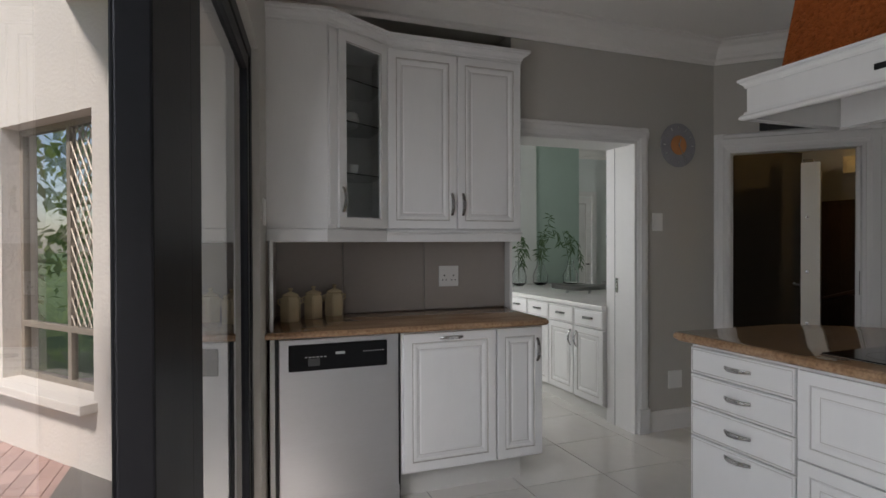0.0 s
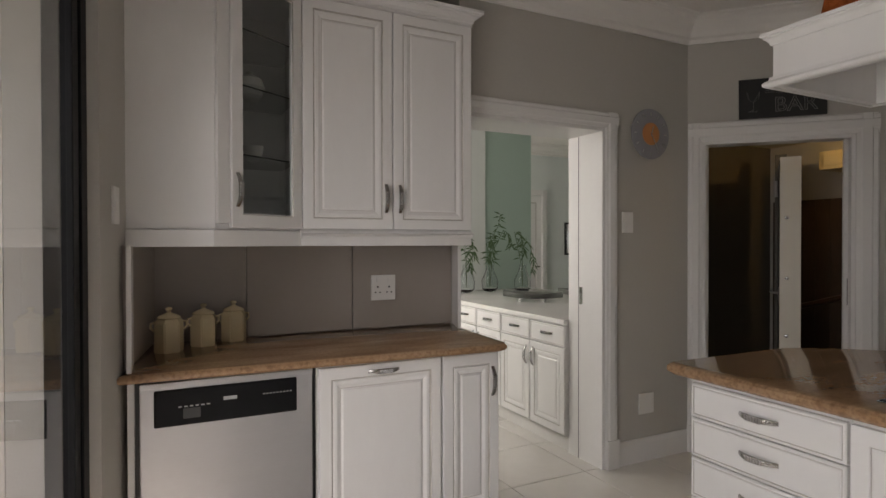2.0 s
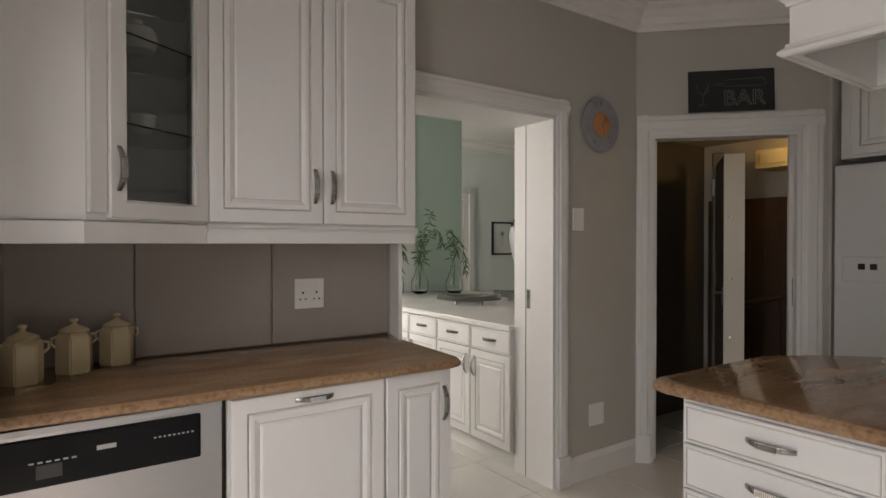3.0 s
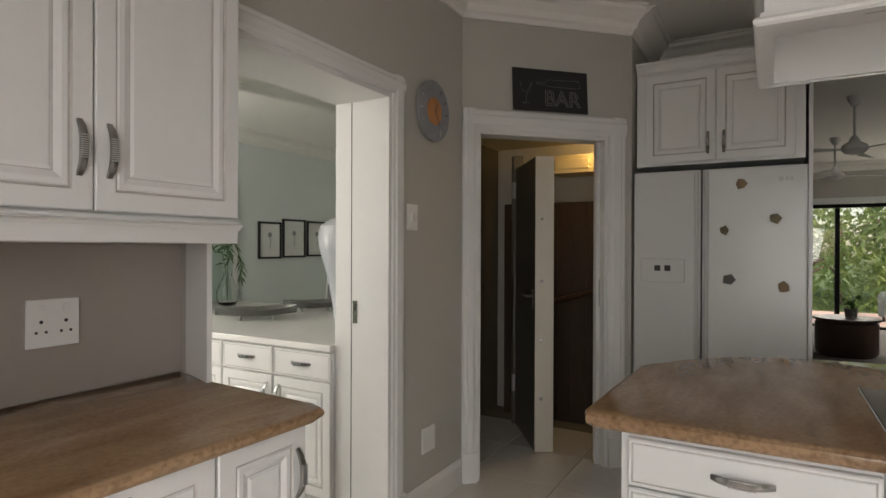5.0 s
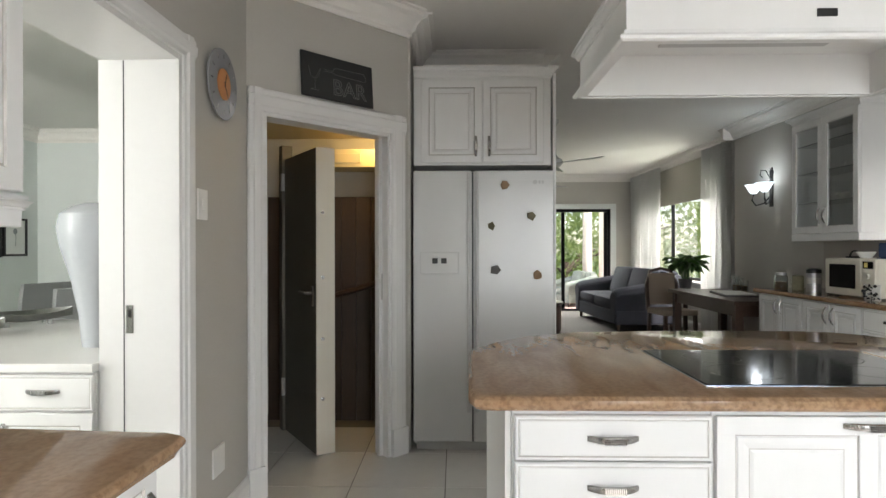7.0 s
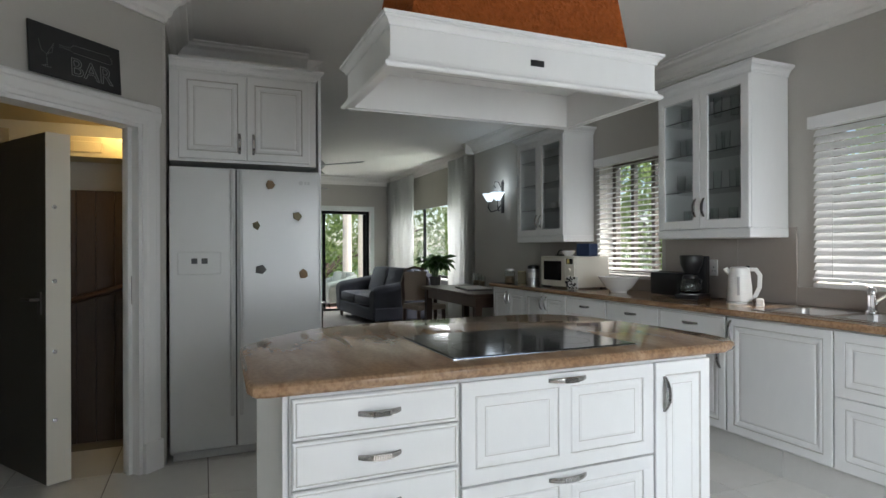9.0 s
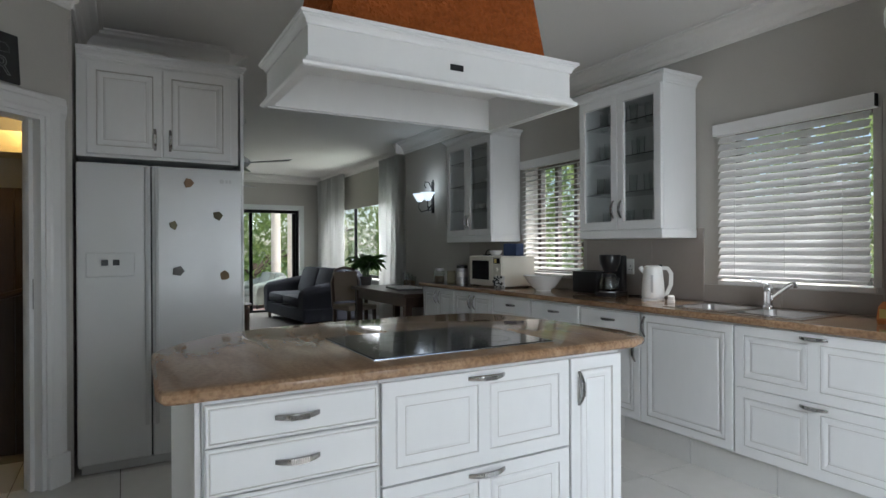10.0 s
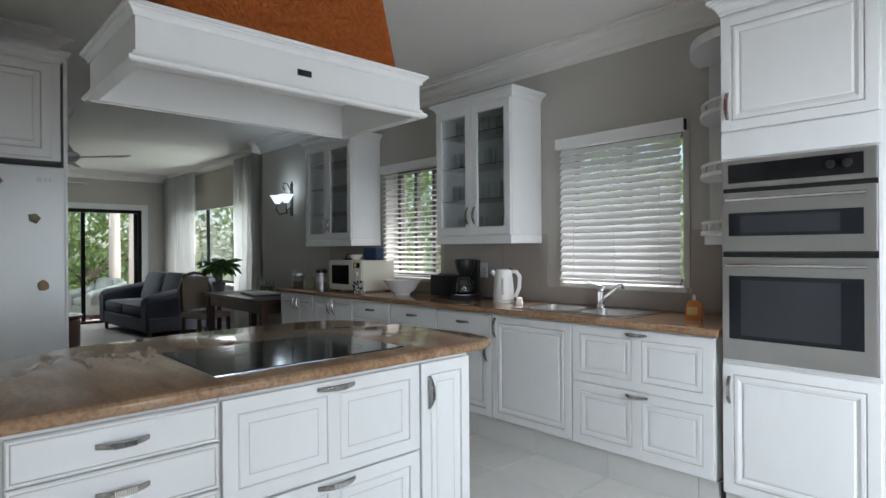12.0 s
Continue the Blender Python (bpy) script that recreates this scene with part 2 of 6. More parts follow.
    yellow_label=surface("yellow_label", (0.75, 0.6, 0.2), 0.5, blotch=0.1),
    blue_cloth=surface("blue_cloth", (0.03, 0.05, 0.11), 0.9, grain=0.2),
    iron=surface("black_iron", (0.015, 0.014, 0.013), 0.5, grain=0.2, bump=0.1),
    lampglass=emitter("lit_lamp_glass", (0.80, 0.92, 1.0), 0.8),
    glass=clear_glass("window_glass"),
    clock_glass=surface("frosted_clock_glass", (0.31, 0.31, 0.325), 0.12, blotch=0.03, bump=0, coat=0.5),
    cream_plastic=surface("cream_plastic", (0.68, 0.64, 0.55), 0.35, blotch=0.03, bump=0),
    cab_glass=clear_glass("cabinet_glass", (0.93, 0.96, 0.95)),
    mesh_wire=surface("grille_wire", (0.42, 0.36, 0.29), 0.5, 0.4),
)


# ---- mesh helpers ----
def holder(name, m, label="", category="", group="", kind=""):
    ob = new(name)
    ob.empty_display_size = 0.1
    ob.matrix_world = m
    return tagged(ob, label, category, group, kind)


def part(name, bm, material, parent=None, label="", smooth=False):
    me = bpy.data.meshes.new(name)
    bm.to_mesh(me)
    bm.free()
    for mt in material if isinstance(material, (list, tuple)) else [material]:
        me.materials.append(mt)
    if smooth:
        me.polygons.foreach_set("use_smooth", [True] * len(me.polygons))
        me.set_sharp_from_angle(angle=radians(35))
    ob = new(name, me)
    if parent:
        ob.parent = parent
    if label:
        ob["label"] = label
    return ob


def structure(name, bm, material, label, category, smooth=False):
    return tagged(part(name, bm, material, None, "", smooth), label, category, kind="structure")


def box(bm, x0, x1, y0, y1, z0, z1, bev=0.0, mat=0, m=None):
    vs = [bm.verts.new((x, y, z)) for x in (x0, x1) for y in (y0, y1) for z in (z0, z1)]
    fs = [bm.faces.new([vs[i] for i in q]) for q in ((0, 1, 3, 2), (4, 6, 7, 5), (0, 4, 5, 1), (2, 3, 7, 6), (0, 2, 6, 4), (1, 5, 7, 3))]
    for f in fs:
        f.material_index = mat
    if m is not None:
        bmesh.ops.transform(bm, matrix=m, verts=vs)
    if bev > 0:
        es = list({e for f in fs for e in f.edges})
        got = bmesh.ops.bevel(bm, geom=es, offset=bev, segments=2, affect="EDGES", profile=0.6)
        for f in got["faces"]:
            f.material_index = mat
    return bm


def B(*a, **k):
    return box(bmesh.new(), *a, **k)


def prism(bm, pts, z0, z1, bev=0.0, mat=0):
    """An upright prism on a plan outline, counter-clockwise."""
    lo, hi = [bm.verts.new((x, y, z0)) for x, y in pts], [bm.verts.new((x, y, z1)) for x, y in pts]
    n = len(pts)
    top = bm.faces.new(hi)
    bot = bm.faces.new(lo[::-1])
    fs = [top, bot] + [bm.faces.new((lo[i], lo[(i + 1) % n], hi[(i + 1) % n], hi[i])) for i in range(n)]
    for f in fs:
        f.material_index = mat
    if bev:
        es = list(set(top.edges) | set(bot.edges))
        bmesh.ops.bevel(bm, geom=es, offset=bev, segments=3, affect="EDGES", profile=0.5)
    return bm


def lathe(bm, prof, seg=24, at=(0, 0, 0), mat=0, m=None, squash=None):
    """A turned body from (radius, height) pairs."""
    rings = []
    for r, z in prof:
        rings.append([bm.verts.new((at[0] + r * math.cos(2 * math.pi * i / seg), at[1] + r * math.sin(2 * math.pi * i / seg), at[2] + z)) for i in range(seg)])
    fs = []
    for a, b in zip(rings, rings[1:]):
        for i in range(seg):
            fs.append(bm.faces.new((a[i], a[(i + 1) % seg], b[(i + 1) % seg], b[i])))
    if prof[0][0] > 1e-5:
        fs.append(bm.faces.new(rings[0][::-1]))
    if prof[-1][0] > 1e-5:
        fs.append(bm.faces.new(rings[-1]))
    for f in fs:
        f.material_index = mat
    if m is not None:
        bmesh.ops.transform(bm, matrix=m, verts=[v for r in rings for v in r])
    return bm


def sweep(bm, pts, section, closed=True, mat=0, up=(0, 0, 1)):
    """A section, given as (side, up) pairs, carried along a path."""
    pts = [Vector(p) for p in pts]
    rings = []
    for i, p in enumerate(pts):
        d = (pts[min(i + 1, len(pts) - 1)] - pts[max(i - 1, 0)]).normalized()
        side = d.cross(Vector(up))
        side = side.normalized() if side.length > 1e-4 else Vector((1, 0, 0))
        top = side.cross(d)
        rings.append([bm.verts.new(p + side * a + top * b) for a, b in section])
    n = len(section)
    fs = []
    for a, b in zip(rings, rings[1:]):
        for i in range(n):
            fs.append(bm.faces.new((a[i], b[i], b[(i + 1) % n], a[(i + 1) % n])))
    if closed:
        fs += [bm.faces.new(rings[0]), bm.faces.new(rings[-1][::-1])]
    for f in fs:
        f.material_index = mat
    return bm


def ring(r, n=8):
    return [(r * math.cos(2 * math.pi * i / n), r * math.sin(2 * math.pi * i / n)) for i in range(n)]


def tube(bm, pts, r, n=8, mat=0, up=(0, 0, 1)):
    return sweep(bm, pts, ring(r, n), mat=mat, up=up)


def arc(c, r, a0, a1, n, plane="xz"):
    out = []
    for i in range(n + 1):
        a = radians(a0 + (a1 - a0) * i / n)
        u, v = r * math.cos(a), r * math.sin(a)
        out.append((c[0] + u, c[1], c[2] + v) if plane == "xz" else (c[0] + u, c[1] + v, c[2]) if plane == "xy" else (c[0], c[1] + u, c[2] + v))
    return out


def profile_run(bm, prof, p0, p1, mat=0):
    """A moulding from plan point p0 to p1; prof in (out, z), out to the left of the way."""
    d = (Vector((*p1, 0)) - Vector((*p0, 0))).normalized()
    n = Vector((-d.y, d.x, 0))
    a = [bm.verts.new(Vector((*p0, 0)) + n * o + Vector((0, 0, z))) for o, z in prof]
    b = [bm.verts.new(Vector((*p1, 0)) + n * o + Vector((0, 0, z))) for o, z in prof]
    k = len(prof)
    fs = [bm.faces.new((a[i], b[i], b[(i + 1) % k], a[(i + 1) % k])) for i in range(k)] + [bm.faces.new(a[::-1]), bm.faces.new(b)]
    for f in fs:
        f.material_index = mat
    bmesh.ops.recalc_face_normals(bm, faces=fs)
    return bm


RAISED = [(0, 0.0, 0), (0, 0.017, 0), (0.003, 0.020, 0), (0.046, 0.020, 0), (0.049, 0.0155, 1), (0.0525, 0.0155, 1), (0.056, 0.019, 0),
          (0.068, 0.019, 0), (0.083, 0.013, 0), (0.0855, 0.013, 1), (0.094, 0.0165, 0)]
PLAIN = [(0, 0.0, 0), (0, 0.016, 0), (0.004, 0.020, 0), (0.009, 0.020, 0), (0.0105, 0.0182, 1), (0.0125, 0.0182, 1), (0.015, 0.0198, 0)]


def panel(bm, x0, x1, z0, z1, rings=RAISED, y=0.0, fill=True):
    """A moulded front, its face towards -y; material 0 paint, 1 glaze in the grooves."""
    loops = []
    for inset, out, _ in rings:
        loops.append([bm.verts.new(v) for v in ((x0 + inset, y - out, z0 + inset), (x1 - inset, y - out, z0 + inset), (x1 - inset, y - out, z1 - inset), (x0 + inset, y - out, z1 - inset))])
    for (a, b, r) in zip(loops, loops[1:], rings[1:]):
        for i in range(4):
            f = bm.faces.new((a[i], a[(i + 1) % 4], b[(i + 1) % 4], b[i]))
            f.material_index = r[2]
    if fill:
        bm.faces.new(loops[-1])
    bm.faces.new(loops[0][::-1])
    return bm


def frame_front(bm, x0, x1, z0, z1, w=0.05, y=0.0, t=0.02):
    """An open door frame for glass, with a glazed inner line."""
    out = [(x0, z0), (x1, z0), (x1, z1), (x0, z1)]
    steps = [(0, 0.0), (0, t - 0.003), (0.003, t), (w - 0.006, t), (w - 0.003, t - 0.005), (w, t - 0.005), (w, 0.0)]
    loops = [[bm.verts.new((x + (i if sx else -i), y - o, z + (i if sz else -i))) for (x, z), sx, sz in zip(out, (1, 0, 0, 1), (1, 1, 0, 0))] for i, o in steps]
    loops.append(loops[0])
    for k, (a, b) in enumerate(zip(loops, loops[1:])):
        for i in range(4):
            f = bm.faces.new((a[i], a[(i + 1) % 4], b[(i + 1) % 4], b[i]))
            f.material_index = 1 if k == 3 else 0
    return bm


def pull(parent, x, y, z, upright=False, length=0.13):
    """A bowed pewter strap pull with a ribbed bright middle, standing off a front that faces -y."""
    bm = bmesh.new()
    rows, n = [], 14
    for i in range(n + 1):
        t = i / n * 2 - 1
        out = 0.002 + 0.024 * (1 - abs(t) ** 2.4)
        half = 0.0072 + 0.0030 * (1 - t * t)
        thick = 0.0065 if abs(t) < 0.95 else 0.004
        rows.append([bm.verts.new((t * length / 2, yy, zz)) for yy, zz in ((-out + thick, -half), (-out, -half * 0.8), (-out - 0.0015, 0), (-out, half * 0.8), (-out + thick, half))])
    for a, b in zip(rows, rows[1:]):
        for i in range(5):
            bm.faces.new((a[i], b[i], b[(i + 1) % 5], a[(i + 1) % 5]))
    bm.faces.new(rows[0][::-1]), bm.faces.new(rows[-1])
    for i in range(11):
        a = (i - 5) * 0.005
        box(bm, a - 0.0014, a + 0.0014, -0.0288, -0.024, -0.0085, 0.0085, 0, 1)
    bmesh.ops.recalc_face_normals(bm, faces=bm.faces)
    m = pose(x, y, z, 0, 90 if upright else 0, 0)
    bmesh.ops.transform(bm, matrix=m, verts=bm.verts)
    return part("handle", bm, [M["pewter"], M["chrome"]], parent, "bowed pewter handle with a ribbed middle", True)


def mitred(bm, prof, pts, closed=False):
    """A moulding along a plan line with mitred corners; prof in (out, z), out to the left of the way."""
    P = [Vector((x, y, 0)) for x, y in pts]
    n = len(P)
    rows = []
    for i in range(n):
        before = P[i] - P[i - 1] if closed or i else P[1] - P[0]
        after = P[(i + 1) % n] - P[i] if closed or i < n - 1 else before
        a, b = before.normalized(), after.normalized()
        na, nb = Vector((-a.y, a.x, 0)), Vector((-b.y, b.x, 0))
        side = (na + nb).normalized()
        side = side / max(0.2, side.dot(na))
        rows.append([bm.verts.new(P[i] + side * o + Vector((0, 0, z))) for o, z in prof])
    k = len(prof)
    for i in range(n if closed else n - 1):
        a, b = rows[i], rows[(i + 1) % n]
        for j in range(k):
            bm.faces.new((a[j], b[j], b[(j + 1) % k], a[(j + 1) % k]))
    if not closed:
        bm.faces.new(rows[0][::-1]), bm.faces.new(rows[-1])
    bmesh.ops.recalc_face_normals(bm, faces=bm.faces)
    return bm


def crown(bm, pts, z0, h=0.06, out=0.045):
    prof = [(0, z0), (0.007, z0), (0.007, z0 + h * 0.18), (0.012, z0 + h * 0.22), (0.016, z0 + h * 0.40), (0.027, z0 + h * 0.58), (out * 0.82, z0 + h * 0.66), (out * 0.82, z0 + h * 0.74), (out, z0 + h * 0.78), (out, z0 + h), (0, z0 + h)]
    return mitred(bm, prof, pts)


def leafy(seed, n, spread, size, stretch=0.45):
    """A crown of many small pointed leaves in loose clumps."""
    rnd = random.Random(seed)
    verts, faces = [], []
    clumps = [tuple(max(-1.7, min(1.7, rnd.gauss(0, 1))) * k for k in spread) for _ in range(max(8, n // 45))]
    for _ in range(n):
        c = rnd.choice(clumps)
        p = Vector([c[i] + rnd.gauss(0, spread[i] * 0.22) for i in range(3)])
        e = Euler((rnd.uniform(-1.2, 1.2), rnd.uniform(-1.2, 1.2), rnd.uniform(0, 6.3)))
        s = size * rnd.uniform(0.6, 1.3)
        k = len(verts)
        for q in ((-1, 0, 0), (0, -stretch, 0.12), (1.1, 0, -0.1), (0, stretch, 0.12)):
            v = Vector(q) * s
            v.rotate(e)
            verts.append(p + v)
        faces += [(k, k + 1, k + 2), (k, k + 2, k + 3)]
    me = bpy.data.meshes.new("crown")
    me.from_pydata([tuple(v) for v in verts], [], faces)
    return me


# ---- large structure ----
CEIL = 2.75
WEST = pose(-0.372, 2.85, 0, 0, 0, -8)


def west(x, y):
    v = WEST @ Vector((x, y, 0))
    return v.x, v.y


# floors: grout bed under the tiles, carpet in the sitting room
structure("floor", B(-1.4, 4.4, -1.4, 8.0, -0.12, -0.006), M["grout"], "cream ceramic tiled floor with thin grey joints", "floor")
FLOOR = bpy.data.objects["floor"]
structure("floor_living", B(4.4, 11.9, -1.6, 4.4, -0.12, 0.0), M["carpet"], "dark grey carpeted sitting room floor", "floor")
structure("ceiling", B(-1.4, 11.9, -1.62, 8.2, CEIL, CEIL + 0.15), M["ceiling"], "white painted flat ceiling", "ceiling")

# west wall, askew, with the glazed sliding door's opening
bm = bmesh.new()
box(bm, -0.24, 0, -0.13, 0.78, 0, CEIL)
box(bm, -0.24, 0, -3.3, -0.13, 2.14, CEIL)
box(bm, -0.24, 0, -4.3, -3.3, 0, CEIL)
ob = structure("wall_west", bm, M["wall"], "warm grey painted wall with a wide door opening", "wall")
ob.matrix_world = WEST

# wall behind the dishwasher run and round the dining doorway
bm = bmesh.new()
box(bm, -0.45, 1.2, 3.585, 3.72, 0, CEIL)
prism(bm, [(1.146, 3.38), (1.25, 3.6), (1.25, 3.72), (1.2, 3.72), (1.2, 3.585)], 0, CEIL)
box(bm, 1.146, 2.102, 3.37, 3.67, 2.015, CEIL)
box(bm, 2.102, 2.795, 3.37, 3.67, 0, CEIL)
box(bm, 2.795, 2.84, 3.37, 3.60, 0, CEIL)
structure("wall_north", bm, M["wall"], "warm grey painted wall with a doorway", "wall")

# the slanting wall with the bar's doorway: local x along the wall
SLANT = pose(2.80, 3.37, 0, 0, 0, -45)
bm = bmesh.new()
box(bm, 0.0, 0.09, 0, 0.12, 0, CEIL)
box(bm, 0.09, 0.915, 0, 0.12, 1.98, CEIL)
box(bm, 0.915, 1.06, 0, 0.12, 0, CEIL)
ob = structure("wall_slant", bm, M["wall"], "warm grey painted slanting wall with a narrow doorway", "wall")
ob.matrix_world = SLANT

structure("wall_fridge", B(4.33, 4.45, 1.66, 4.3, 0, CEIL), M["wall"], "warm grey painted wall behind the fridge", "wall")
structure("wall_recess", B(3.55, 4.33, 2.605, 2.70, 0, CEIL), M["wall"], "warm grey painted return wall beside the fridge", "wall")

# south wall with its windows
WIN = [(1.30, 2.175, 1.05, 2.05), (3.48, 4.28, 1.03, 2.09), (7.75, 11.0, 0.75, 2.12)]


def holed(bm, x0, x1, y0, y1, holes):
    at = x0
    for a, b, lo, hi in holes:
        box(bm, at, a, y0, y1, 0, CEIL)
        box(bm, a, b, y0, y1, 0, lo)
        box(bm, a, b, y0, y1, hi, CEIL)
        at = b
    box(bm, at, x1, y0, y1, 0, CEIL)
    return bm


structure("wall_south", holed(bmesh.new(), -1.4, 7.05, -1.36, -1.12, WIN[:2]), M["wall"], "warm grey painted outer wall with windows", "wall")
structure("wall_south_recess", holed(bmesh.new(), 6.9, 11.9, -1.60, -1.36, WIN[2:]), M["wall"], "warm grey painted recessed wall with a wide window", "wall")
bm = bmesh.new()
for a, b, z0, z1 in ((-1.36, -0.82, 0, CEIL), (-0.82, 1.55, 2.06, CEIL), (1.55, 4.4, 0, CEIL)):
    box(bm, 11.5, 11.74, a, b, z0, z1)
structure("wall_east", bm, M["wall"], "warm grey painted sitting room wall with patio doors", "wall")
structure("wall_living_north", B(4.45, 11.5, 4.2, 4.4, 0, CEIL), M["wall"], "warm grey painted sitting room wall", "wall")

# dining room shell
bm = bmesh.new()
box(bm, 1.4, 7.2, 7.55, 7.75, 0, CEIL)
structure("wall_dining_north", bm, M["wall_dining"], "pale green-white painted dining room wall", "wall")
structure("wall_dining_east", B(7.0, 7.2, 4.4, 7.55, 0, CEIL), M["wall_dining"], "pale green-white painted wall", "wall")
structure("wall_dining_end", B(2.83, 3.42, 5.98, 6.1, 0, CEIL), M["wall_green"], "soft green painted wall behind the sideboard", "wall")
structure("wall_dining_pale", B(1.2, 2.829, 5.96, 6.08, 0, CEIL), M["wall_dining"], "pale green-white painted wall beside the sideboard", "wall")
bm = bmesh.new()
box(bm, 0.6, 0.75, 3.72, 4.3, 0, CEIL)
box(bm, 0.6, 0.75, 4.3, 6.9, 2.4, CEIL)
box(bm, 0.6, 0.75, 4.3, 6.9, 0, 0.6)
box(bm, 0.6, 0.75, 6.9, 7.75, 0, CEIL)
structure("wall_dining_west", bm, M["wall_dining"], "pale green-white painted wall with an added window opening", "wall")
# bar walls coloured dark to stand for the unlit room
structure("wall_bar_back", B(2.86, 4.33, 3.84, 3.9, 0, CEIL), M["bar_unlit"], "bar back wall, its shade put into a dark colour", "wall")
structure("wall_bar_side", B(2.84, 2.86, 3.6, 3.9, 0, CEIL), M["bar_unlit"], "bar side wall, its shade put into a dark colour", "wall")
bm = bmesh.new()
box(bm, 2.80, 4.45, 3.902, 3.96, 0, CEIL), box(bm, 2.80, 2.838, 3.602, 3.901, 0, CEIL), box(bm, 4.45, 7.0, 4.402, 4.46, 0, CEIL)
structure("wall_dining_south", bm, M["wall_dining"], "pale green-white painted dining room wall", "wall")
structure("ceiling_bar", prism(bmesh.new(), [(2.86, 3.50), (3.66, 2.71), (4.33, 2.71), (4.33, 3.84), (2.86, 3.84)], 2.12, 2.2), M["cream_wall"], "low cream ceiling of the bar", "ceiling")

# cornices
CORNICE = [(0, CEIL - 0.15), (0.012, CEIL - 0.15), (0.016, CEIL - 0.125), (0.035, CEIL - 0.115), (0.045, CEIL - 0.08), (0.075, CEIL - 0.045), (0.11, CEIL - 0.03), (0.115, CEIL - 0.012), (0.14, CEIL - 0.01), (0.14, CEIL), (0, CEIL)]
bm = bmesh.new()
for a, b in (((-0.9, -1.12), (7.19, -1.12)), ((7.05, -0.98), (7.05, -1.36)), ((7.05, -1.36), (11.5, -1.36)), ((11.5, -1.36), (11.5, 4.2)), ((4.45, 4.2), (4.45, 1.66)), ((4.45, 1.66), (4.33, 1.66)), ((4.33, 1.66), (4.33, 2.605)), ((4.33, 2.605), (3.52, 2.605)), ((3.57, 2.595), (2.78, 3.39)), ((2.84, 3.37), (-0.3, 3.37)), (west(0, 0.7), west(0, -4.2))):
    profile_run(bm, CORNICE, a, b)
for a, b in (((7.0, 7.55), (1.4, 7.55)), ((1.2, 5.98), (3.42, 5.98)), ((7.0, 4.4), (7.0, 7.55))):
    profile_run(bm, CORNICE, b, a) if a[1] == 5.98 else profile_run(bm, CORNICE, a, b) if a[0] == b[0] else profile_run(bm, CORNICE, a, b)
structure("trim_cornice", bm, M["ceiling"], "white moulded plaster cornice", "cornice")
structure("trim_beam", B(-0.3, 1.17, 3.37, 3.585, 2.62, CEIL), M["wall"], "painted soffit above the wall cupboards", "soffit")

# skirtings
SKIRT = [(0, 0), (0.016, 0), (0.016, 0.11), (0.012, 0.122), (0.008, 0.135), (0.004, 0.14), (0, 0.14)]
bm = bmesh.new()
for a, b in (((2.80, 3.37), (2.18, 3.37)), ((11.5, 1.7), (11.5, 4.2)), ((11.5, -1.36), (11.5, -0.92)), ((5.5, -1.12), (7.066, -1.12)), ((7.05, -1.36), (11.5, -1.36))):
    profile_run(bm, SKIRT, a, b)
structure("baseboard", bm, M["trim"], "white painted moulded skirting board", "skirting")


def architrave(name, m, x0, x1, top, depth, sides=(1, 1), w=0.115):
    """Moulded door surround in a wall whose face is local y=0, with its lining; local x along the wall."""
    ob = holder(name, m, "white painted moulded door surround", "door frame", kind="structure")
    k = w / 0.115
    prof = [(p * k, q) for p, q in ((0, 0), (0, -0.014), (0.02, -0.018), (0.03, -0.024), (0.075, -0.027), (0.083, -0.02), (0.105, -0.02), (0.115, -0.012), (0.115, 0))]
    for s, e, side in ((x0, -1, sides[0]), (x1, 1, sides[1])):
        if not side:
            continue
        if side:
            bm = bmesh.new()
            pts = [(s + e * p * side, q) for p, q in prof]
            prism(bm, pts if e > 0 else pts[::-1], 0.17, top + w)
            box(bm, min(s, s + e * (w + 0.005) * side), max(s, s + e * (w + 0.005) * side), -0.032, 0, 0, 0.17, 0.003)
            bmesh.ops.recalc_face_normals(bm, faces=bm.faces)
            part("side_casing", bm, M["trim"], ob)
        part("lining", B(s - 0.022 if e > 0 else s, s if e > 0 else s + 0.022, -0.004, depth + 0.004, 0, top), M["trim"], ob)
        if depth < 0.2:
            a = s - 0.045 if e > 0 else s + 0.022
            part("stop", B(a, a + 0.023, depth * 0.42, depth * 0.62, 0, top - 0.022), M["trim"], ob)
    bm = bmesh.new()
    k = [(p, q) for p, q in prof]
    a = [bm.verts.new((x0 - w * sides[0], q, top + p)) for i, (p, q) in enumerate(k)]
    b = [bm.verts.new((x1 + w * sides[1], q - 0.0015, top + p)) for p, q in k]
    n = len(k)
    for i in range(n):
        bm.faces.new((a[i], b[i], b[(i + 1) % n], a[(i + 1) % n]))
    bm.faces.new(a), bm.faces.new(b[::-1])
    bmesh.ops.recalc_face_normals(bm, faces=bm.faces)
    part("head_casing", bm, M["trim"], ob)
    part("head_lining", B(x0 + 0.022, x1 - 0.022, -0.003, depth + 0.003, top - 0.022, top), M["trim"], ob)
    return ob


door_1 = architrave("door_1", pose(0, 3.37, 0), 1.19, 2.112, 2.015, 0.30, (0, 1), 0.086)
# thin dark strip drawn in place of a shade line on the lining
part("pocket_groove", B(2.0885, 2.0915, 0.206, 0.2095, 0.0, 1.99), M["dark_hole"], door_1, "thin dark strip standing for a shade line in the lining")
part("strike_plate", B(2.0865, 2.0915, 0.172, 0.198, 0.96, 1.065), M["pewter"], door_1, "dark metal strike plate")
part("latch_hole", B(2.0855, 2.088, 0.180, 0.190, 1.02, 1.05), M["dark_hole"], door_1)
door_2 = architrave("door_2", SLANT, 0.085, 0.915, 1.98, 0.12, (0.72, 1))
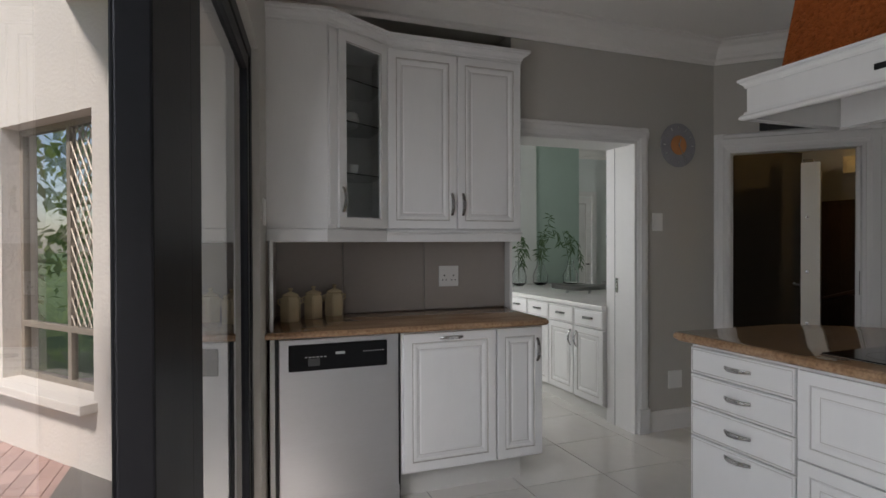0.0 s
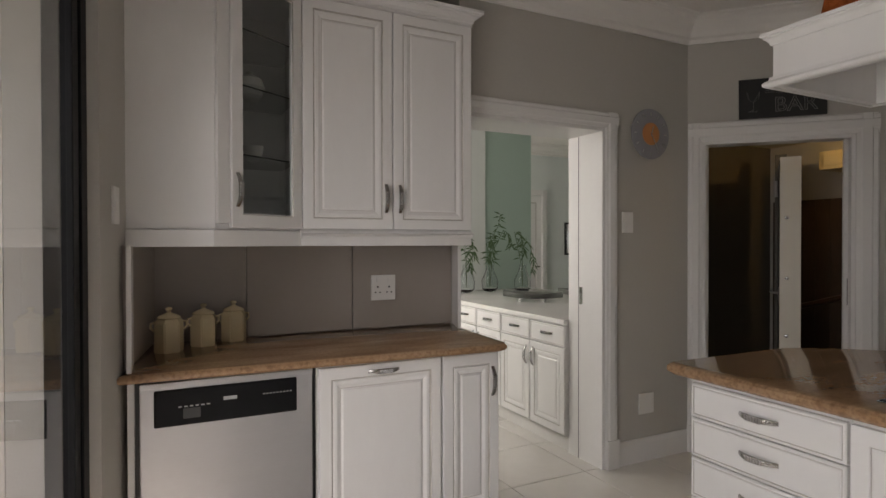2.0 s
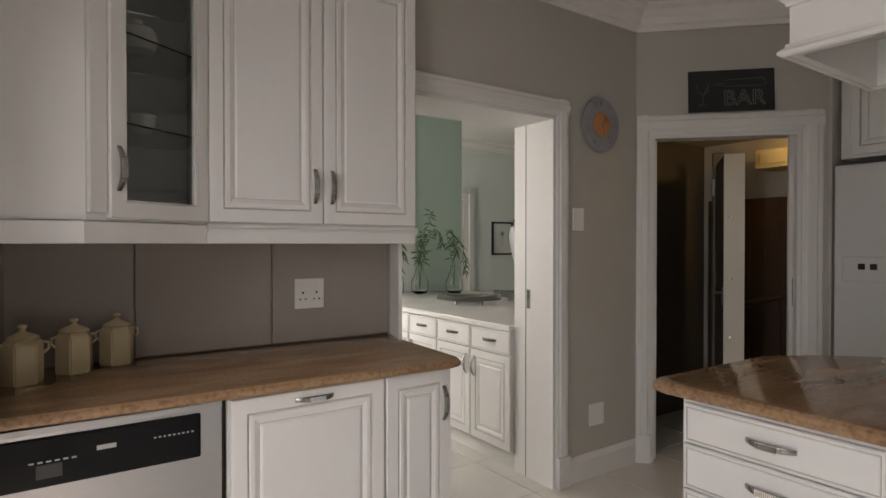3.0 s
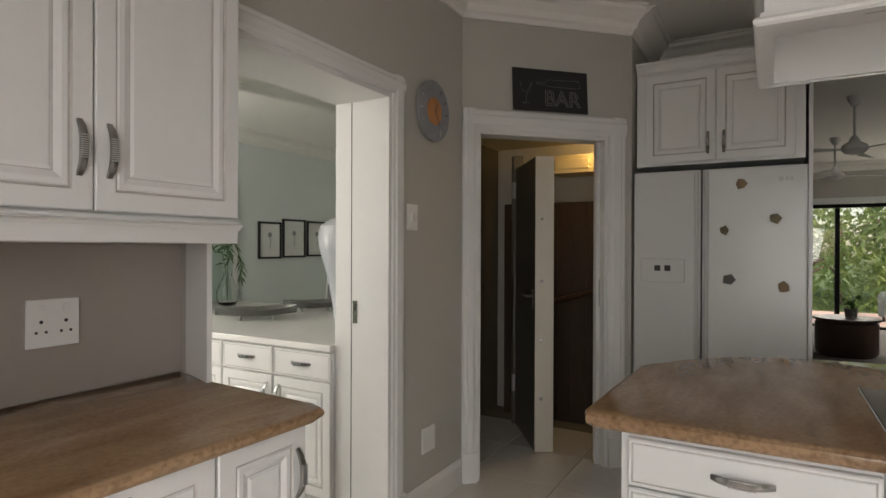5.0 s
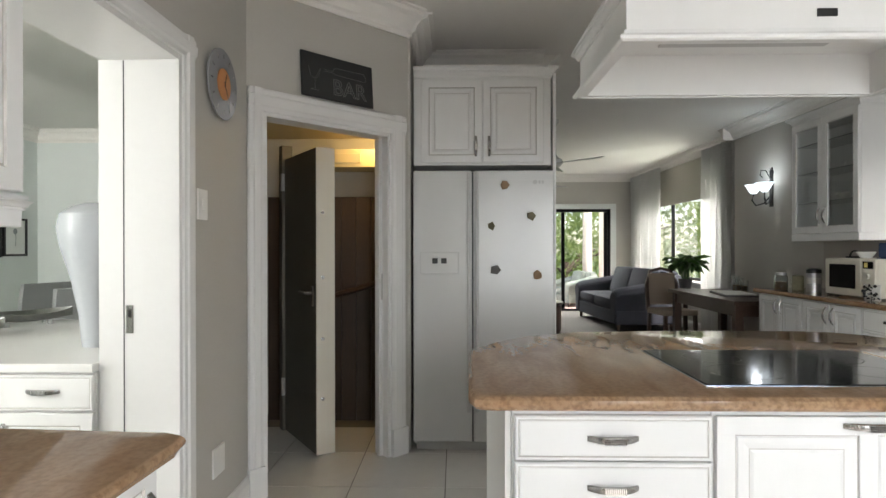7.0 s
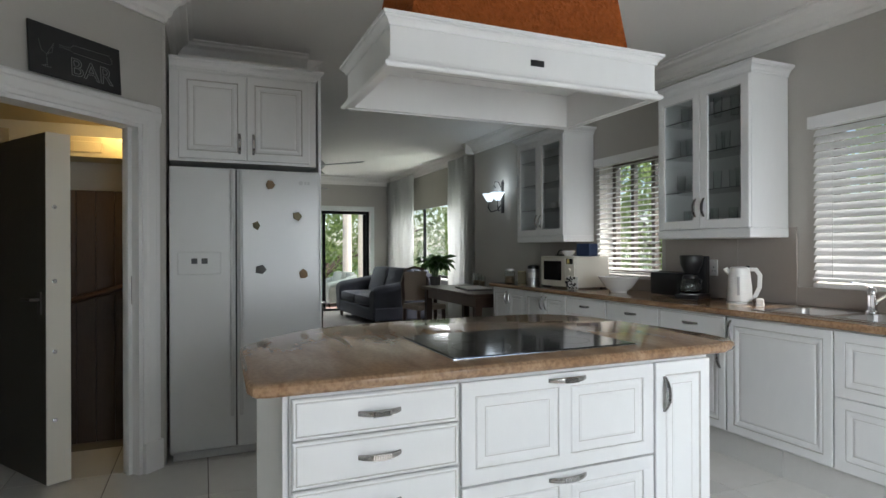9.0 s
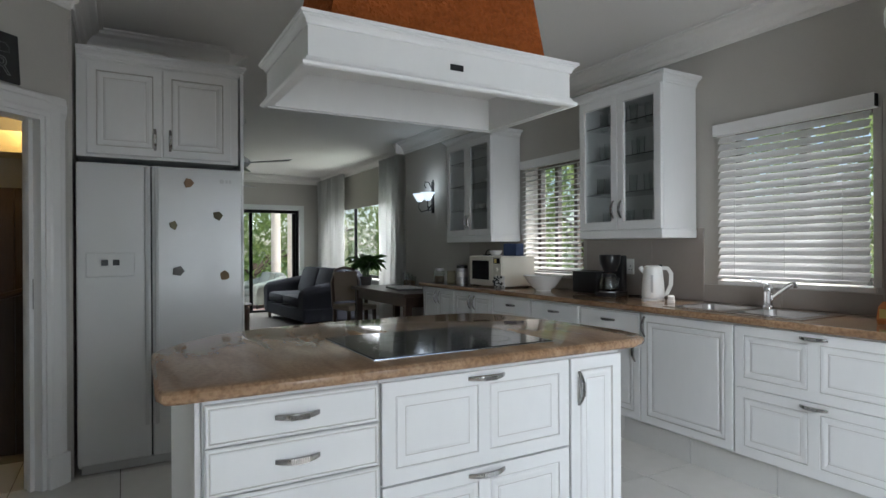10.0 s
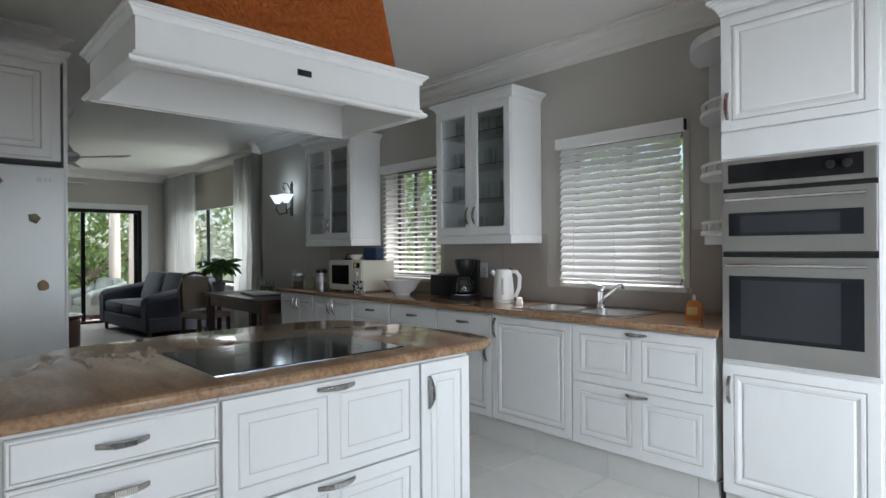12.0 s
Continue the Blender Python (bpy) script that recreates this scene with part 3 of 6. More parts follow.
part("strike_plate", B(0.888, 0.8935, 0.05, 0.07, 0.96, 1.12), M["pewter"], door_2, "dark metal strike plate")

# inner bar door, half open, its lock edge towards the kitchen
leaf = holder("door_3", pose(3.969, 3.47, 0, 0, 0, 214.6), "half-open inner door, faces coloured dark for shade, with a pale lock edge", "door", kind="structure")
# leaf faces coloured darker than the edge, as if in shade
part("leaf", B(0, 0.60, -0.058, 0.058, 0.008, 1.90, 0.002), M["leaf_shaded"], leaf)
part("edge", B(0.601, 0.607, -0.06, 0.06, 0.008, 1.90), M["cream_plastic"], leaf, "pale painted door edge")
for z in (0.35, 0.72, 1.10, 1.50):
    part("bolt", lathe(bmesh.new(), [(0.012, 0), (0.012, 0.004), (0.008, 0.006)], 12, m=pose(0.607, -0.02, z, 0, 90, 0)), M["chrome"], leaf, smooth=True)
bm = B(0.515, 0.555, -0.066, -0.058, 0.92, 1.04, 0.002)
tube(bm, [(0.535, -0.066, 1.0), (0.535, -0.103, 1.0), (0.435, -0.108, 1.0)], 0.009)
part("lever_handle", bm, M["dark_alu"], leaf, "dull bronze lever handle", True)
part("post", B(-0.075, -0.005, -0.075, 0.0, 0, 2.0, 0.003), M["leaf_shaded"], leaf)
for z in (0.25, 1.68):
    part("hinge", lathe(bmesh.new(), [(0.014, 0), (0.014, 0.12), (0, 0.121)], 12, (-0.002, -0.072, z)), M["grey_plastic"], leaf, "stout steel hinge", True)

# inside the bar
stair = holder("stair_panel", pose(4.2, 3.0, 0), "brown stained boarded side of a staircase", "stair panelling")
for i in range(9):
    part("board", B(-0.02, 0.02, -0.27 + i * 0.11, -0.163 + i * 0.11, 0, 1.66, 0.003), M["brown_board"], stair)
part("handrail", tube(bmesh.new(), [(-0.06, -0.25, 1.06), (-0.06, 0.15, 0.95), (-0.06, 0.5, 0.84)], 0.022), M["mid_wood"], stair, "dark wooden handrail", True)
shelf = holder("bar_beam", pose(4.1, 3.0, 1.86), "cream painted beam lit by a warm lamp", "beam")
part("beam", B(-0.06, 0.2, -0.27, 0.28, 0, 0.13, 0.004), M["cream_wall"], shelf)
part("grille", B(-0.066, -0.06, 0.0, 0.25, 0.03, 0.10, 0.004), M["cream_wall"], shelf)

# ---- west sliding door ----
door_4 = holder("door_4", WEST, "black aluminium glazed sliding door, closed panels", "sliding door", kind="structure")


def stile(x0, x1, y0, y1, z0=0.03, z1=2.1, name="stile"):
    return part(name, B(x0, x1, y0, y1, z0, z1, 0.004), M["alu"], door_4)


stile(-0.13, -0.03, -0.19, -0.13, 0, 2.14, "jamb")
stile(-0.13, -0.03, -3.3, -3.25, 0, 2.14, "jamb")
stile(-0.13, -0.03, -3.25, -0.19, 2.085, 2.14, "head")
stile(-0.13, -0.03, -3.25, -0.19, 0.0, 0.035, "sill")
stile(-0.075, -0.035, -0.25, -0.195)
stile(-0.075, -0.02, -1.42, -1.31)
stile(-0.074, -0.018, -1.71, -1.425)
stile(-0.125, -0.08, -1.58, -1.50)
stile(-0.125, -0.08, -3.24, -3.16)
stile(-0.075, -0.035, -1.31, -0.25, 2.02, 2.08, "rail")
stile(-0.075, -0.035, -1.31, -0.25, 0.04, 0.11, "rail")
stile(-0.125, -0.08, -3.16, -1.58, 2.02, 2.08, "rail")
stile(-0.125, -0.08, -3.16, -1.58, 0.04, 0.11, "rail")
for x, a, b in ((-0.055, -1.31, -0.25), (-0.103, -3.16, -1.58)):
    ob = part("pane", B(x, x + 0.005, a, b, 0.11, 2.02), M["glass"], door_4, "slightly smeared clear glass")
    ob.visible_shadow = False

# ---- windows ----
def window(name, x0, x1, z0, z1, y, frame_mat, mullions, label):
    ob = holder(name, pose(x0, y, z0), label, "window", kind="structure")
    w, h = x1 - x0, z1 - z0
    t = 0.045
    for nm, a in (("window_frame", (0, w, 0, 0.06, 0, t)), ("window_frame", (0, w, 0, 0.06, h - t, h)), ("window_frame", (0, t, 0.001, 0.059, t, h - t)), ("window_frame", (w - t, w, 0.001, 0.059, t, h - t))):
        part(nm, B(*a, bev=0.004), frame_mat, ob)
    xs = [t] + [w * f for f in mullions] + [w - t]
    for f in mullions:
        part("mullion", B(w * f - 0.022, w * f + 0.022, 0.004, 0.056, t, h - t, bev=0.004), frame_mat, ob)
    for a, b in zip(xs, xs[1:]):
        g = part("pane", B(a, b, 0.028, 0.033, t, h - t), M["glass"], ob)
        g.visible_shadow = False
    return ob


w1 = window("window_1", *WIN[0], -1.32, M["dark_alu"], (0.5,), "bronze aluminium kitchen window behind a slatted blind")
w2 = window("window_2", *WIN[1], -1.32, M["dark_alu"], (0.33, 0.66), "bronze aluminium window behind a slatted blind")
w3 = window("window_3", *WIN[2], -1.56, M["alu"], (0.3, 0.72), "wide black aluminium window with curtains")
for w, (x0, x1, z0, z1) in ((w1, WIN[0]), (w2, WIN[1]), (w3, WIN[2])):
    part("window_sill", B(-0.02, x1 - x0 + 0.02, 0.06, 0.225, -0.03, -0.002, bev=0.004), M["trim"], w)
    for a, b in ((-0.045, 0), (x1 - x0, x1 - x0 + 0.045)):
        if x0 < 5:
            part("casing", B(a + 0.002, b - 0.002, 0.195, 0.212, 0, z1 - z0, bev=0.003), M["wall"], w)

pd = holder("door_5", pose(11.6, -0.82, 0), "black aluminium glazed patio sliding doors, ajar", "patio door", kind="structure")
for y0, y1, z0, z1 in ((0, 0.06, 0, 2.06), (2.31, 2.37, 0, 2.06), (0.06, 2.31, 2.0, 2.06), (0.06, 2.31, 0, 0.04)):
    part("door_frame", B(-0.06, 0.06, y0, y1, z0, z1, 0.004), M["alu"], pd)
for x, y0, y1 in ((-0.02, 0.06, 0.98), (0.025, 0.91, 1.75), (-0.02, 1.68, 2.31)):
    for a, b in ((y0, y0 + 0.065), (y1 - 0.065, y1)):
        part("stile", B(x - 0.018, x + 0.018, a, b, 0.045, 1.995, 0.003), M["alu"], pd)
    g = part("pane", B(x - 0.003, x + 0.003, y0 + 0.065, y1 - 0.065, 0.045, 1.995), M["glass"], pd)
    g.visible_shadow = False
bm = bmesh.new()
for y0, y1, z0, z1 in ((-0.1, -0.002, 0, 2.16), (2.372, 2.47, 0, 2.16), (-0.002, 2.372, 2.062, 2.16)):
    box(bm, -0.125, -0.1, y0, y1, z0, z1, 0.004)
part("casing", bm, M["wall_dining"], pd)
# unseen window, added as the way in for the dining room's light
dw = window("window_4", 0, 2.6, 0.6, 2.4, 0, M["dark_alu"], (0.5,), "unseen dining room window, added to let light in")
dw.matrix_world = pose(0.61, 6.9, 0.6, 0, 0, -90)

# ---- cabinets ----
def door_front(parent, x0, x1, z0, z1, name="door", rings=RAISED, handle=None, label=""):
    """A front on a unit; handle: (x, z, upright)."""
    ob = part(name, panel(bmesh.new(), x0 + 0.0015, x1 - 0.0015, z0 + 0.0015, z1 - 0.0015, rings), [M["white"], M["glaze"]], parent, label)
    if handle:
        pull(ob, handle[0], -0.02, handle[1], handle[2])
    return ob


def unit(name, m, w, d, z0, z1, label, category="cabinet", group=""):
    ob = holder(name, m, label, category, group)
    part("body", B(0.0, w, 0.001, d, z0, z1, 0.0015), M["white"], ob)
    return ob


BASEL = "white painted base cupboard with moulded panel door"
u = unit("base_cabinet", pose(0.299, 2.955, 0), 0.529, 0.6, 0.14, 0.868, "white painted base cupboard with a pull-out moulded front")
door_front(u, 0.008, 0.528, 0.15, 0.858, handle=(0.27, 0.828, False))
u = unit("base_cabinet", pose(0.830, 2.955, 0), 0.282, 0.6, 0.14, 0.868, "narrow white painted base cupboard with moulded door")
door_front(u, 0.003, 0.280, 0.15, 0.858, handle=(0.247, 0.73, True))
bm = bmesh.new()
box(bm, 0.31, 1.02, 3.03, 3.5, 0, 0.138)
structure("kick_north", bm, M["kick"], "pale tiled plinth below the cupboards", "plinth")
structure("panel_end", B(-0.335, -0.314, 2.97, 3.58, 0, 0.868), M["white"], "white side panel beside the dishwasher", "panel")

# dishwasher
dwm = holder("dishwasher", pose(-0.3, 2.935, 0), "stainless steel dishwasher with a black control strip", "dishwasher")
part("body", B(-0.012, 0.598, 0.03, 0.6, 0.02, 0.868), M["black"], dwm)
d = part("door", B(0.002, 0.581, 0.0, 0.03, 0.10, 0.858, 0.004), M["steel"], dwm, "brushed steel door")
part("top_trim", B(0.002, 0.581, -0.004, 0.028, 0.844, 0.864, 0.003), M["steel"], d)
part("control_strip", B(0.045, 0.522, -0.006, 0.004, 0.712, 0.838, 0.006), M["strip"], d, "glossy black control strip")
part("kick_plate", B(-0.008, 0.59, 0.02, 0.04, 0.02, 0.095), M["steel"], dwm)
bm = bmesh.new()
for i in range(9):
    box(bm, 0.40 + i * 0.012, 0.406 + i * 0.012, -0.0072, -0.0062, 0.788, 0.792)
part("marking", bm, M["grey_plastic"], d, "row of pale control marks")
bm = bmesh.new()
for i in range(6):
    box(bm, 0.12 + i * 0.018, 0.131 + i * 0.018, -0.0072, -0.0062, 0.775, 0.779)
part("marking", bm, M["grey_plastic"], d, "row of pale control marks")
bm = bmesh.new()
box(bm, 0.265, 0.31, -0.0072, -0.0062, 0.784, 0.796)
part("display", bm, M["grey_plastic"], d, "small pale display")
part("button_panel", B(0.135, 0.19, -0.0074, -0.006, 0.735, 0.77, 0.001), M["rubber"], d)

# granite tops
def top(name, pts, z0, z1, label):
    bm = prism(bmesh.new(), pts, z0, z1, min(0.012, (z1 - z0) * 0.36))
    ob = tagged(part(name, bm, M["granite"], None, "", True), label, "countertop")
    mid = (z0 + z1) / 2
    nose = [(0.03, z0 + 0.001), (0.006, z0 + 0.001), (-0.003, z0 + 0.009), (-0.005, mid), (-0.003, z1 - 0.009), (0.005, z1 - 0.0015), (0.03, z1 - 0.0015)]
    part("edge_nosing", mitred(bmesh.new(), nose, pts, True), M["granite_edge"], ob, "mottled rounded granite edge", True)
    return ob


top("countertop", [(west(0.003, 0)[0] + 0.008, 2.925), (1.07, 2.88), (1.115, 2.885), (1.135, 2.93), (1.138, 3.352), (1.20, 3.583), (west(0.003, 0.71)[0], 3.583)], 0.869, 0.9, "polished brown granite worktop with rounded edge")
# splashback boards
sp = holder("splashback", pose(0, 3.584, 0), "taupe splashback panels with thin dark joints", "splashback", kind="structure")
xs = [-0.262, 0.125, 0.637, 1.203]
for a, b in zip(xs, xs[1:]):
    part("panel", B(a + 0.002, b - 0.002, -0.014, -0.001, 0.902, 1.335, 0.002), M["splash"], sp)
p = part("panel", B(-0.012, -0.001, 0.16, 0.73, 0.902, 1.33, 0.002), M["splash"], sp)
p.matrix_world = WEST @ pose(0.013, 0, 0)
structure("trim_cheek", prism(bmesh.new(), [(1.128, 3.358), (1.143, 3.354), (1.216, 3.582), (1.202, 3.582)], 0.901, 1.33), M["trim"], "white painted edge board by the doorway", "trim")
structure("trim_side", B(-0.336, -0.32, 2.95, 3.12, 0.901, 1.33, 0.002), M["trim"], "white painted edge board", "trim")

# wall cupboards of the north run
uc = holder("wall_cabinet", pose(0.307, 3.25, 0), "white painted wall cupboard with two moulded doors", "wall cabinet")
part("body", B(0, 0.835, 0.001, 0.33, 1.39, 2.40), M["white"], uc)
door_front(uc, 0.005, 0.418, 1.397, 2.395, handle=(0.385, 1.54, True))
door_front(uc, 0.42, 0.832, 1.397, 2.395, handle=(0.453, 1.54, True))
part("light_rail", crown(B(0, 0.835, -0.012, 0.32, 1.325, 1.388, 0.004), [(0.835, -0.012), (0, -0.012)], 1.36, 0.03, 0.014), M["white"], uc)
part("crown", crown(B(0.001, 0.834, 0.001, 0.33, 2.401, 2.45), [(0.835, 0.12), (0.835, 0), (-0.012, 0)], 2.40, 0.07, 0.05), M["white"], uc)

cc = holder("corner_cabinet", pose(0, 0, 0), "white corner wall cupboard with a glazed door", "wall cabinet")
PL = [(-0.345, 3.075), (-0.052, 3.030), (0.305, 3.25), (0.305, 3.583), (-0.262, 3.583)]
for nm, pts, z0, z1 in (("bottom_panel", PL, 1.39, 1.41), ("top_panel", PL, 2.38, 2.40), ("side_panel", [(-0.345, 3.075), (-0.052, 3.030), (-0.040, 3.048), (-0.343, 3.093)], 1.41, 2.38),
                        ("wall_panel", [(-0.345, 3.094), (-0.327, 3.092), (-0.245, 3.56), (-0.262, 3.582)], 1.41, 2.38), ("back_panel", [(-0.243, 3.582), (-0.243, 3.565), (0.305, 3.565), (0.305, 3.583)], 1.41, 2.38)):
    part(nm, prism(bmesh.new(), pts, z0, z1), M["white"], cc)
PR = [(-0.347, 3.063), (-0.057, 3.014), (0.307, 3.238), (0.305, 3.56), (-0.262, 3.58)]
part("light_rail", prism(bmesh.new(), PR, 1.325, 1.388, 0.004), M["white"], cc)
part("crown", crown(prism(bmesh.new(), PL, 2.401, 2.45), [(0.34, 3.272), (-0.05, 3.031), (-0.36, 3.077)], 2.40, 0.07, 0.05), M["white"], cc)
gw = math.hypot(0.357, 0.220)
CORNER = pose(-0.051, 3.0295, 0, 0, 0, math.degrees(math.atan2(0.220, 0.357)))
gd = part("door", frame_front(bmesh.new(), 0.058, gw - 0.004, 1.397, 2.395, 0.055), [M["white"], M["glaze"]], cc)
gd.matrix_world = CORNER
sv = part("stile", B(0.004, 0.055, -0.012, 0.012, 1.411, 2.379, 0.002), M["white"], cc)
sv.matrix_world = CORNER
g = part("pane", B(0.110, gw - 0.055, -0.011, -0.007, 1.45, 2.34), M["cab_glass"], gd)
g.visible_shadow = False
pull(gd, 0.084, -0.02, 1.54, True)
for z in (1.68, 1.95, 2.17):
    g = part("shelf", prism(bmesh.new(), [(-0.31, 3.10), (-0.03, 3.065), (0.29, 3.275), (0.29, 3.56), (-0.24, 3.56)], z, z + 0.006), M["cab_glass"], cc, "glass shelf")
    g.visible_shadow = False

# ---- island ----
def at_island(x):
    return pose(1.44, 2.165 - x, 0, 0, 0, -90)


isl = unit("drawer_unit", at_island(-0.016), 0.511, 0.62, 0.12, 0.86, "white painted island drawer unit with four drawers", "drawer unit")
for a, b, hz in ((0.135, 0.455, 0.42), (0.457, 0.596, 0.527), (0.598, 0.732, 0.667), (0.734, 0.852, 0.793)):
    door_front(isl, 0.004, 0.509, a, b, "drawer", PLAIN, (0.255, hz, False))
isl = unit("drawer_unit", at_island(0.497), 0.77, 0.62, 0.12, 0.86, "white painted island unit with two deep panelled drawers", "drawer unit")
INSET = [(0, 0.0156, 1), (0.003, 0.0157, 1), (0.007, 0.019, 0), (0.02, 0.019, 0), (0.035, 0.0162, 0), (0.0375, 0.0162, 1), (0.046, 0.0185, 0)]
for a, b in ((0.135, 0.522), (0.526, 0.852)):
    bm = bmesh.new()
    box(bm, 0.005, 0.765, -0.0155, -0.0005, a + 0.002, b - 0.002, 0.002)
    f = part("drawer", bm, M["white"], isl)
    for p, q in ((a + 0.002, a + 0.048), (b - 0.048, b - 0.002)):
        part("rail", B(0.005, 0.765, -0.020, -0.0155, p, q, 0.001), M["white"], f)
    for p, q in ((0.005, 0.051), (0.362, 0.408), (0.719, 0.765)):
        part("stile", B(p, q, -0.020, -0.0155, a + 0.048, b - 0.048), M["white"], f)
    for p, q in ((0.051, 0.362), (0.408, 0.719)):
        part("panel", panel(bmesh.new(), p + 0.0005, q - 0.0005, a + 0.0485, b - 0.0485, INSET), [M["white"], M["glaze"]], f)
    pull(f, 0.395, -0.02, b - 0.024, False, 0.15)
isl = unit("base_cabinet", at_island(1.269), 0.272, 0.62, 0.12, 0.86, "narrow white painted island cupboard with moulded door")
door_front(isl, 0.003, 0.269, 0.135, 0.852, handle=(0.045, 0.735, True))
structure("panel_island", B(1.455, 2.30, 2.182, 2.198, 0.0, 0.861, 0.002), M["white"], "white painted end panel of the island", "panel")
structure("panel_island_back", B(2.062, 2.30, 0.61, 2.165, 0.0, 0.861, 0.002), M["white"], "white painted back of the island", "panel")
structure("kick_island", B(1.52, 2.06, 0.62, 2.16, 0, 0.119), M["kick"], "pale plinth under the island", "plinth")
ARC = [(2.075 + 0.0, 2.272), (2.11, 2.235), (2.17, 2.205), (2.25, 2.16), (2.33, 2.10), (2.40, 2.02), (2.46, 1.93), (2.50, 1.82), (2.53, 1.68), (2.55, 1.5), (2.57, 1.1), (2.57, 0.80), (2.54, 0.66), (2.45, 0.56), (2.31, 0.495)]
top("countertop", [(1.408, 2.24), (1.408, 0.56), (1.44, 0.48), (1.50, 0.437), (1.62, 0.43), (2.05, 0.46)] + ARC[::-1] + [(1.455, 2.288), (1.42, 2.275)], 0.864, 0.902, "polished brown granite island worktop with a curved bar end")
hob = holder("cooktop", pose(1.52, 1.645, 0.902), "black glass ceramic hob set in the granite island", "cooktop")
part("glass_plate", B(0, 0.525, -0.747, 0, 0.001, 0.007, 0.002), M["black_glass"], hob)
part("trim", B(-0.004, 0.529, -0.751, 0.004, 0.0005, 0.004, 0.001), M["chrome"], hob, "thin steel edge trim")
for x, y, r in ((0.38, -0.18, 0.09), (0.38, -0.56, 0.105), (0.16, -0.18, 0.105), (0.16, -0.56, 0.08)):
    bm = bmesh.new()
    for k in range(40):
        a, b = 2 * math.pi * k / 40, 2 * math.pi * (k + 1) / 40
        vs = [bm.verts.new((x + q * math.cos(c), y + q * math.sin(c), 0.0074)) for q, c in ((r, a), (r + 0.002, a), (r + 0.002, b), (r, b))]
        bm.faces.new(vs)
    part("heating_zone", bm, M["stone_grey"], hob, "faint printed cooking zone ring")

# ---- extractor canopy over the island ----
hood = holder("extractor_hood", pose(0, 0, 0), "white boxed cooker hood under an orange plastered chimney", "cooker hood")
HX0, HX1, HY0, HY1 = 1.428, 1.965, 0.885, 1.888
HB, HT = 1.803, 1.966
for x0, x1, y0, y1 in ((HX0, HX0 + 0.02, HY0, HY1), (HX1 - 0.02, HX1, HY0, HY1), (HX0 + 0.02, HX1 - 0.02, HY0, HY0 + 0.02), (HX0 + 0.02, HX1 - 0.02, HY1 - 0.02, HY1)):
    part("side_board", B(x0, x1, y0, y1, HB + 0.003, HT), M["white"], hood)
RIM = [(HX0, HY0), (HX0, HY1), (HX1, HY1), (HX1, HY0)]
part("cornice", mitred(bmesh.new(), [(0, HT - 0.036), (0.006, HT - 0.036), (0.008, HT - 0.028), (0.015, HT - 0.019), (0.020, HT - 0.016), (0.020, HT - 0.011), (0.026, HT - 0.010), (0.026, HT), (0, HT)], RIM, True), M["white"], hood, "white moulded cornice")
part("bottom_moulding", mitred(bmesh.new(), [(0, HB), (0.014, HB), (0.021, HB + 0.005), (0.022, HB + 0.012), (0.016, HB + 0.019), (0.009, HB + 0.022), (0.007, HB + 0.032), (0, HB + 0.034)], RIM, True), M["white"], hood)
part("deck", B(HX0 + 0.021, HX1 - 0.021, HY0 + 0.021, HY1 - 0.021, HT - 0.022, HT - 0.004), M["white"], hood, "white painted board inside the hollow hood")
part("filter", B(1.55, 1.85, 1.12, 1.66, HT - 0.030, HT - 0.0225, 0.003), M["oven_steel"], hood, "steel grease filter")
part("switch", B(HX0 - 0.004, HX0 + 0.001, 1.357, 1.407, 1.866, 1.886, 0.001), M["black"], hood, "small dark switch")
bm = bmesh.new()
lo = [(1.50, 0.935), (1.50, 1.80), (1.94, 1.80), (1.94, 0.935)]
hi = [(1.56, 1.075), (1.56, 1.67), (1.90, 1.67), (1.90, 1.075)]
NB = 12
rows = []
for k in range(NB + 1):
    f = k / NB
    rows.append([bm.verts.new((a[0] + (b[0] - a[0]) * f, a[1] + (b[1] - a[1]) * f, HT - 0.003 + (CEIL - HT + 0.003) * f)) for a, b in zip(lo, hi)])
for a, b in zip(rows, rows[1:]):
    for i in range(4):
        bm.faces.new((a[i], b[i], b[(i + 1) % 4], a[(i + 1) % 4]))
bmesh.ops.recalc_face_normals(bm, faces=bm.faces)
part("chimney", bm, M["orange"], hood, "rough burnt-orange plastered chimney")

# ---- fridge and the cupboard over it ----
fr = holder("fridge", pose(3.60, 2.59, 0, 0, 0, -90), "white double-door fridge freezer with stone magnets", "fridge")
part("body", B(0.004, 0.886, 0.0, 0.70, 0.03, 1.745, 0.006), M["enamel"], fr)
for x0, x1, hx in ((0.002, 0.372, 0.350), (0.379, 0.888, 0.402)):
    d = part("door", B(x0, x1, -0.065, -0.008, 0.06, 1.765, 0.012), M["enamel"], fr, "glossy white door")
    bm = bmesh.new()
    box(bm, hx - 0.011, hx + 0.011, -0.085, -0.064, 0.25, 1.755, 0.007)
    part("grip", bm, M["grey_plastic"], d, "full-height grey grip")
part("gap", B(0.371, 0.380, -0.05, 0.0, 0.065, 1.76), M["rubber"], fr)
part("toe_grille", B(0.02, 0.87, -0.04, 0.0, 0.005, 0.055, 0.004), M["grey_plastic"], fr)
for x in (0.05, 0.84):
    part("foot", lathe(bmesh.new(), [(0.02, 0), (0.02, 0.03)], 10, (x, 0.05, 0)), M["rubber"], fr)
dp = part("dispenser", B(0.047, 0.288, -0.070, -0.063, 1.117, 1.254, 0.006), M["enamel"], fr, "raised white dispenser panel")
for x in (0.122, 0.178):
    part("button", B(x, x + 0.034, -0.0745, -0.069, 1.182, 1.215, 0.003), M["black"], dp, "black push pad")
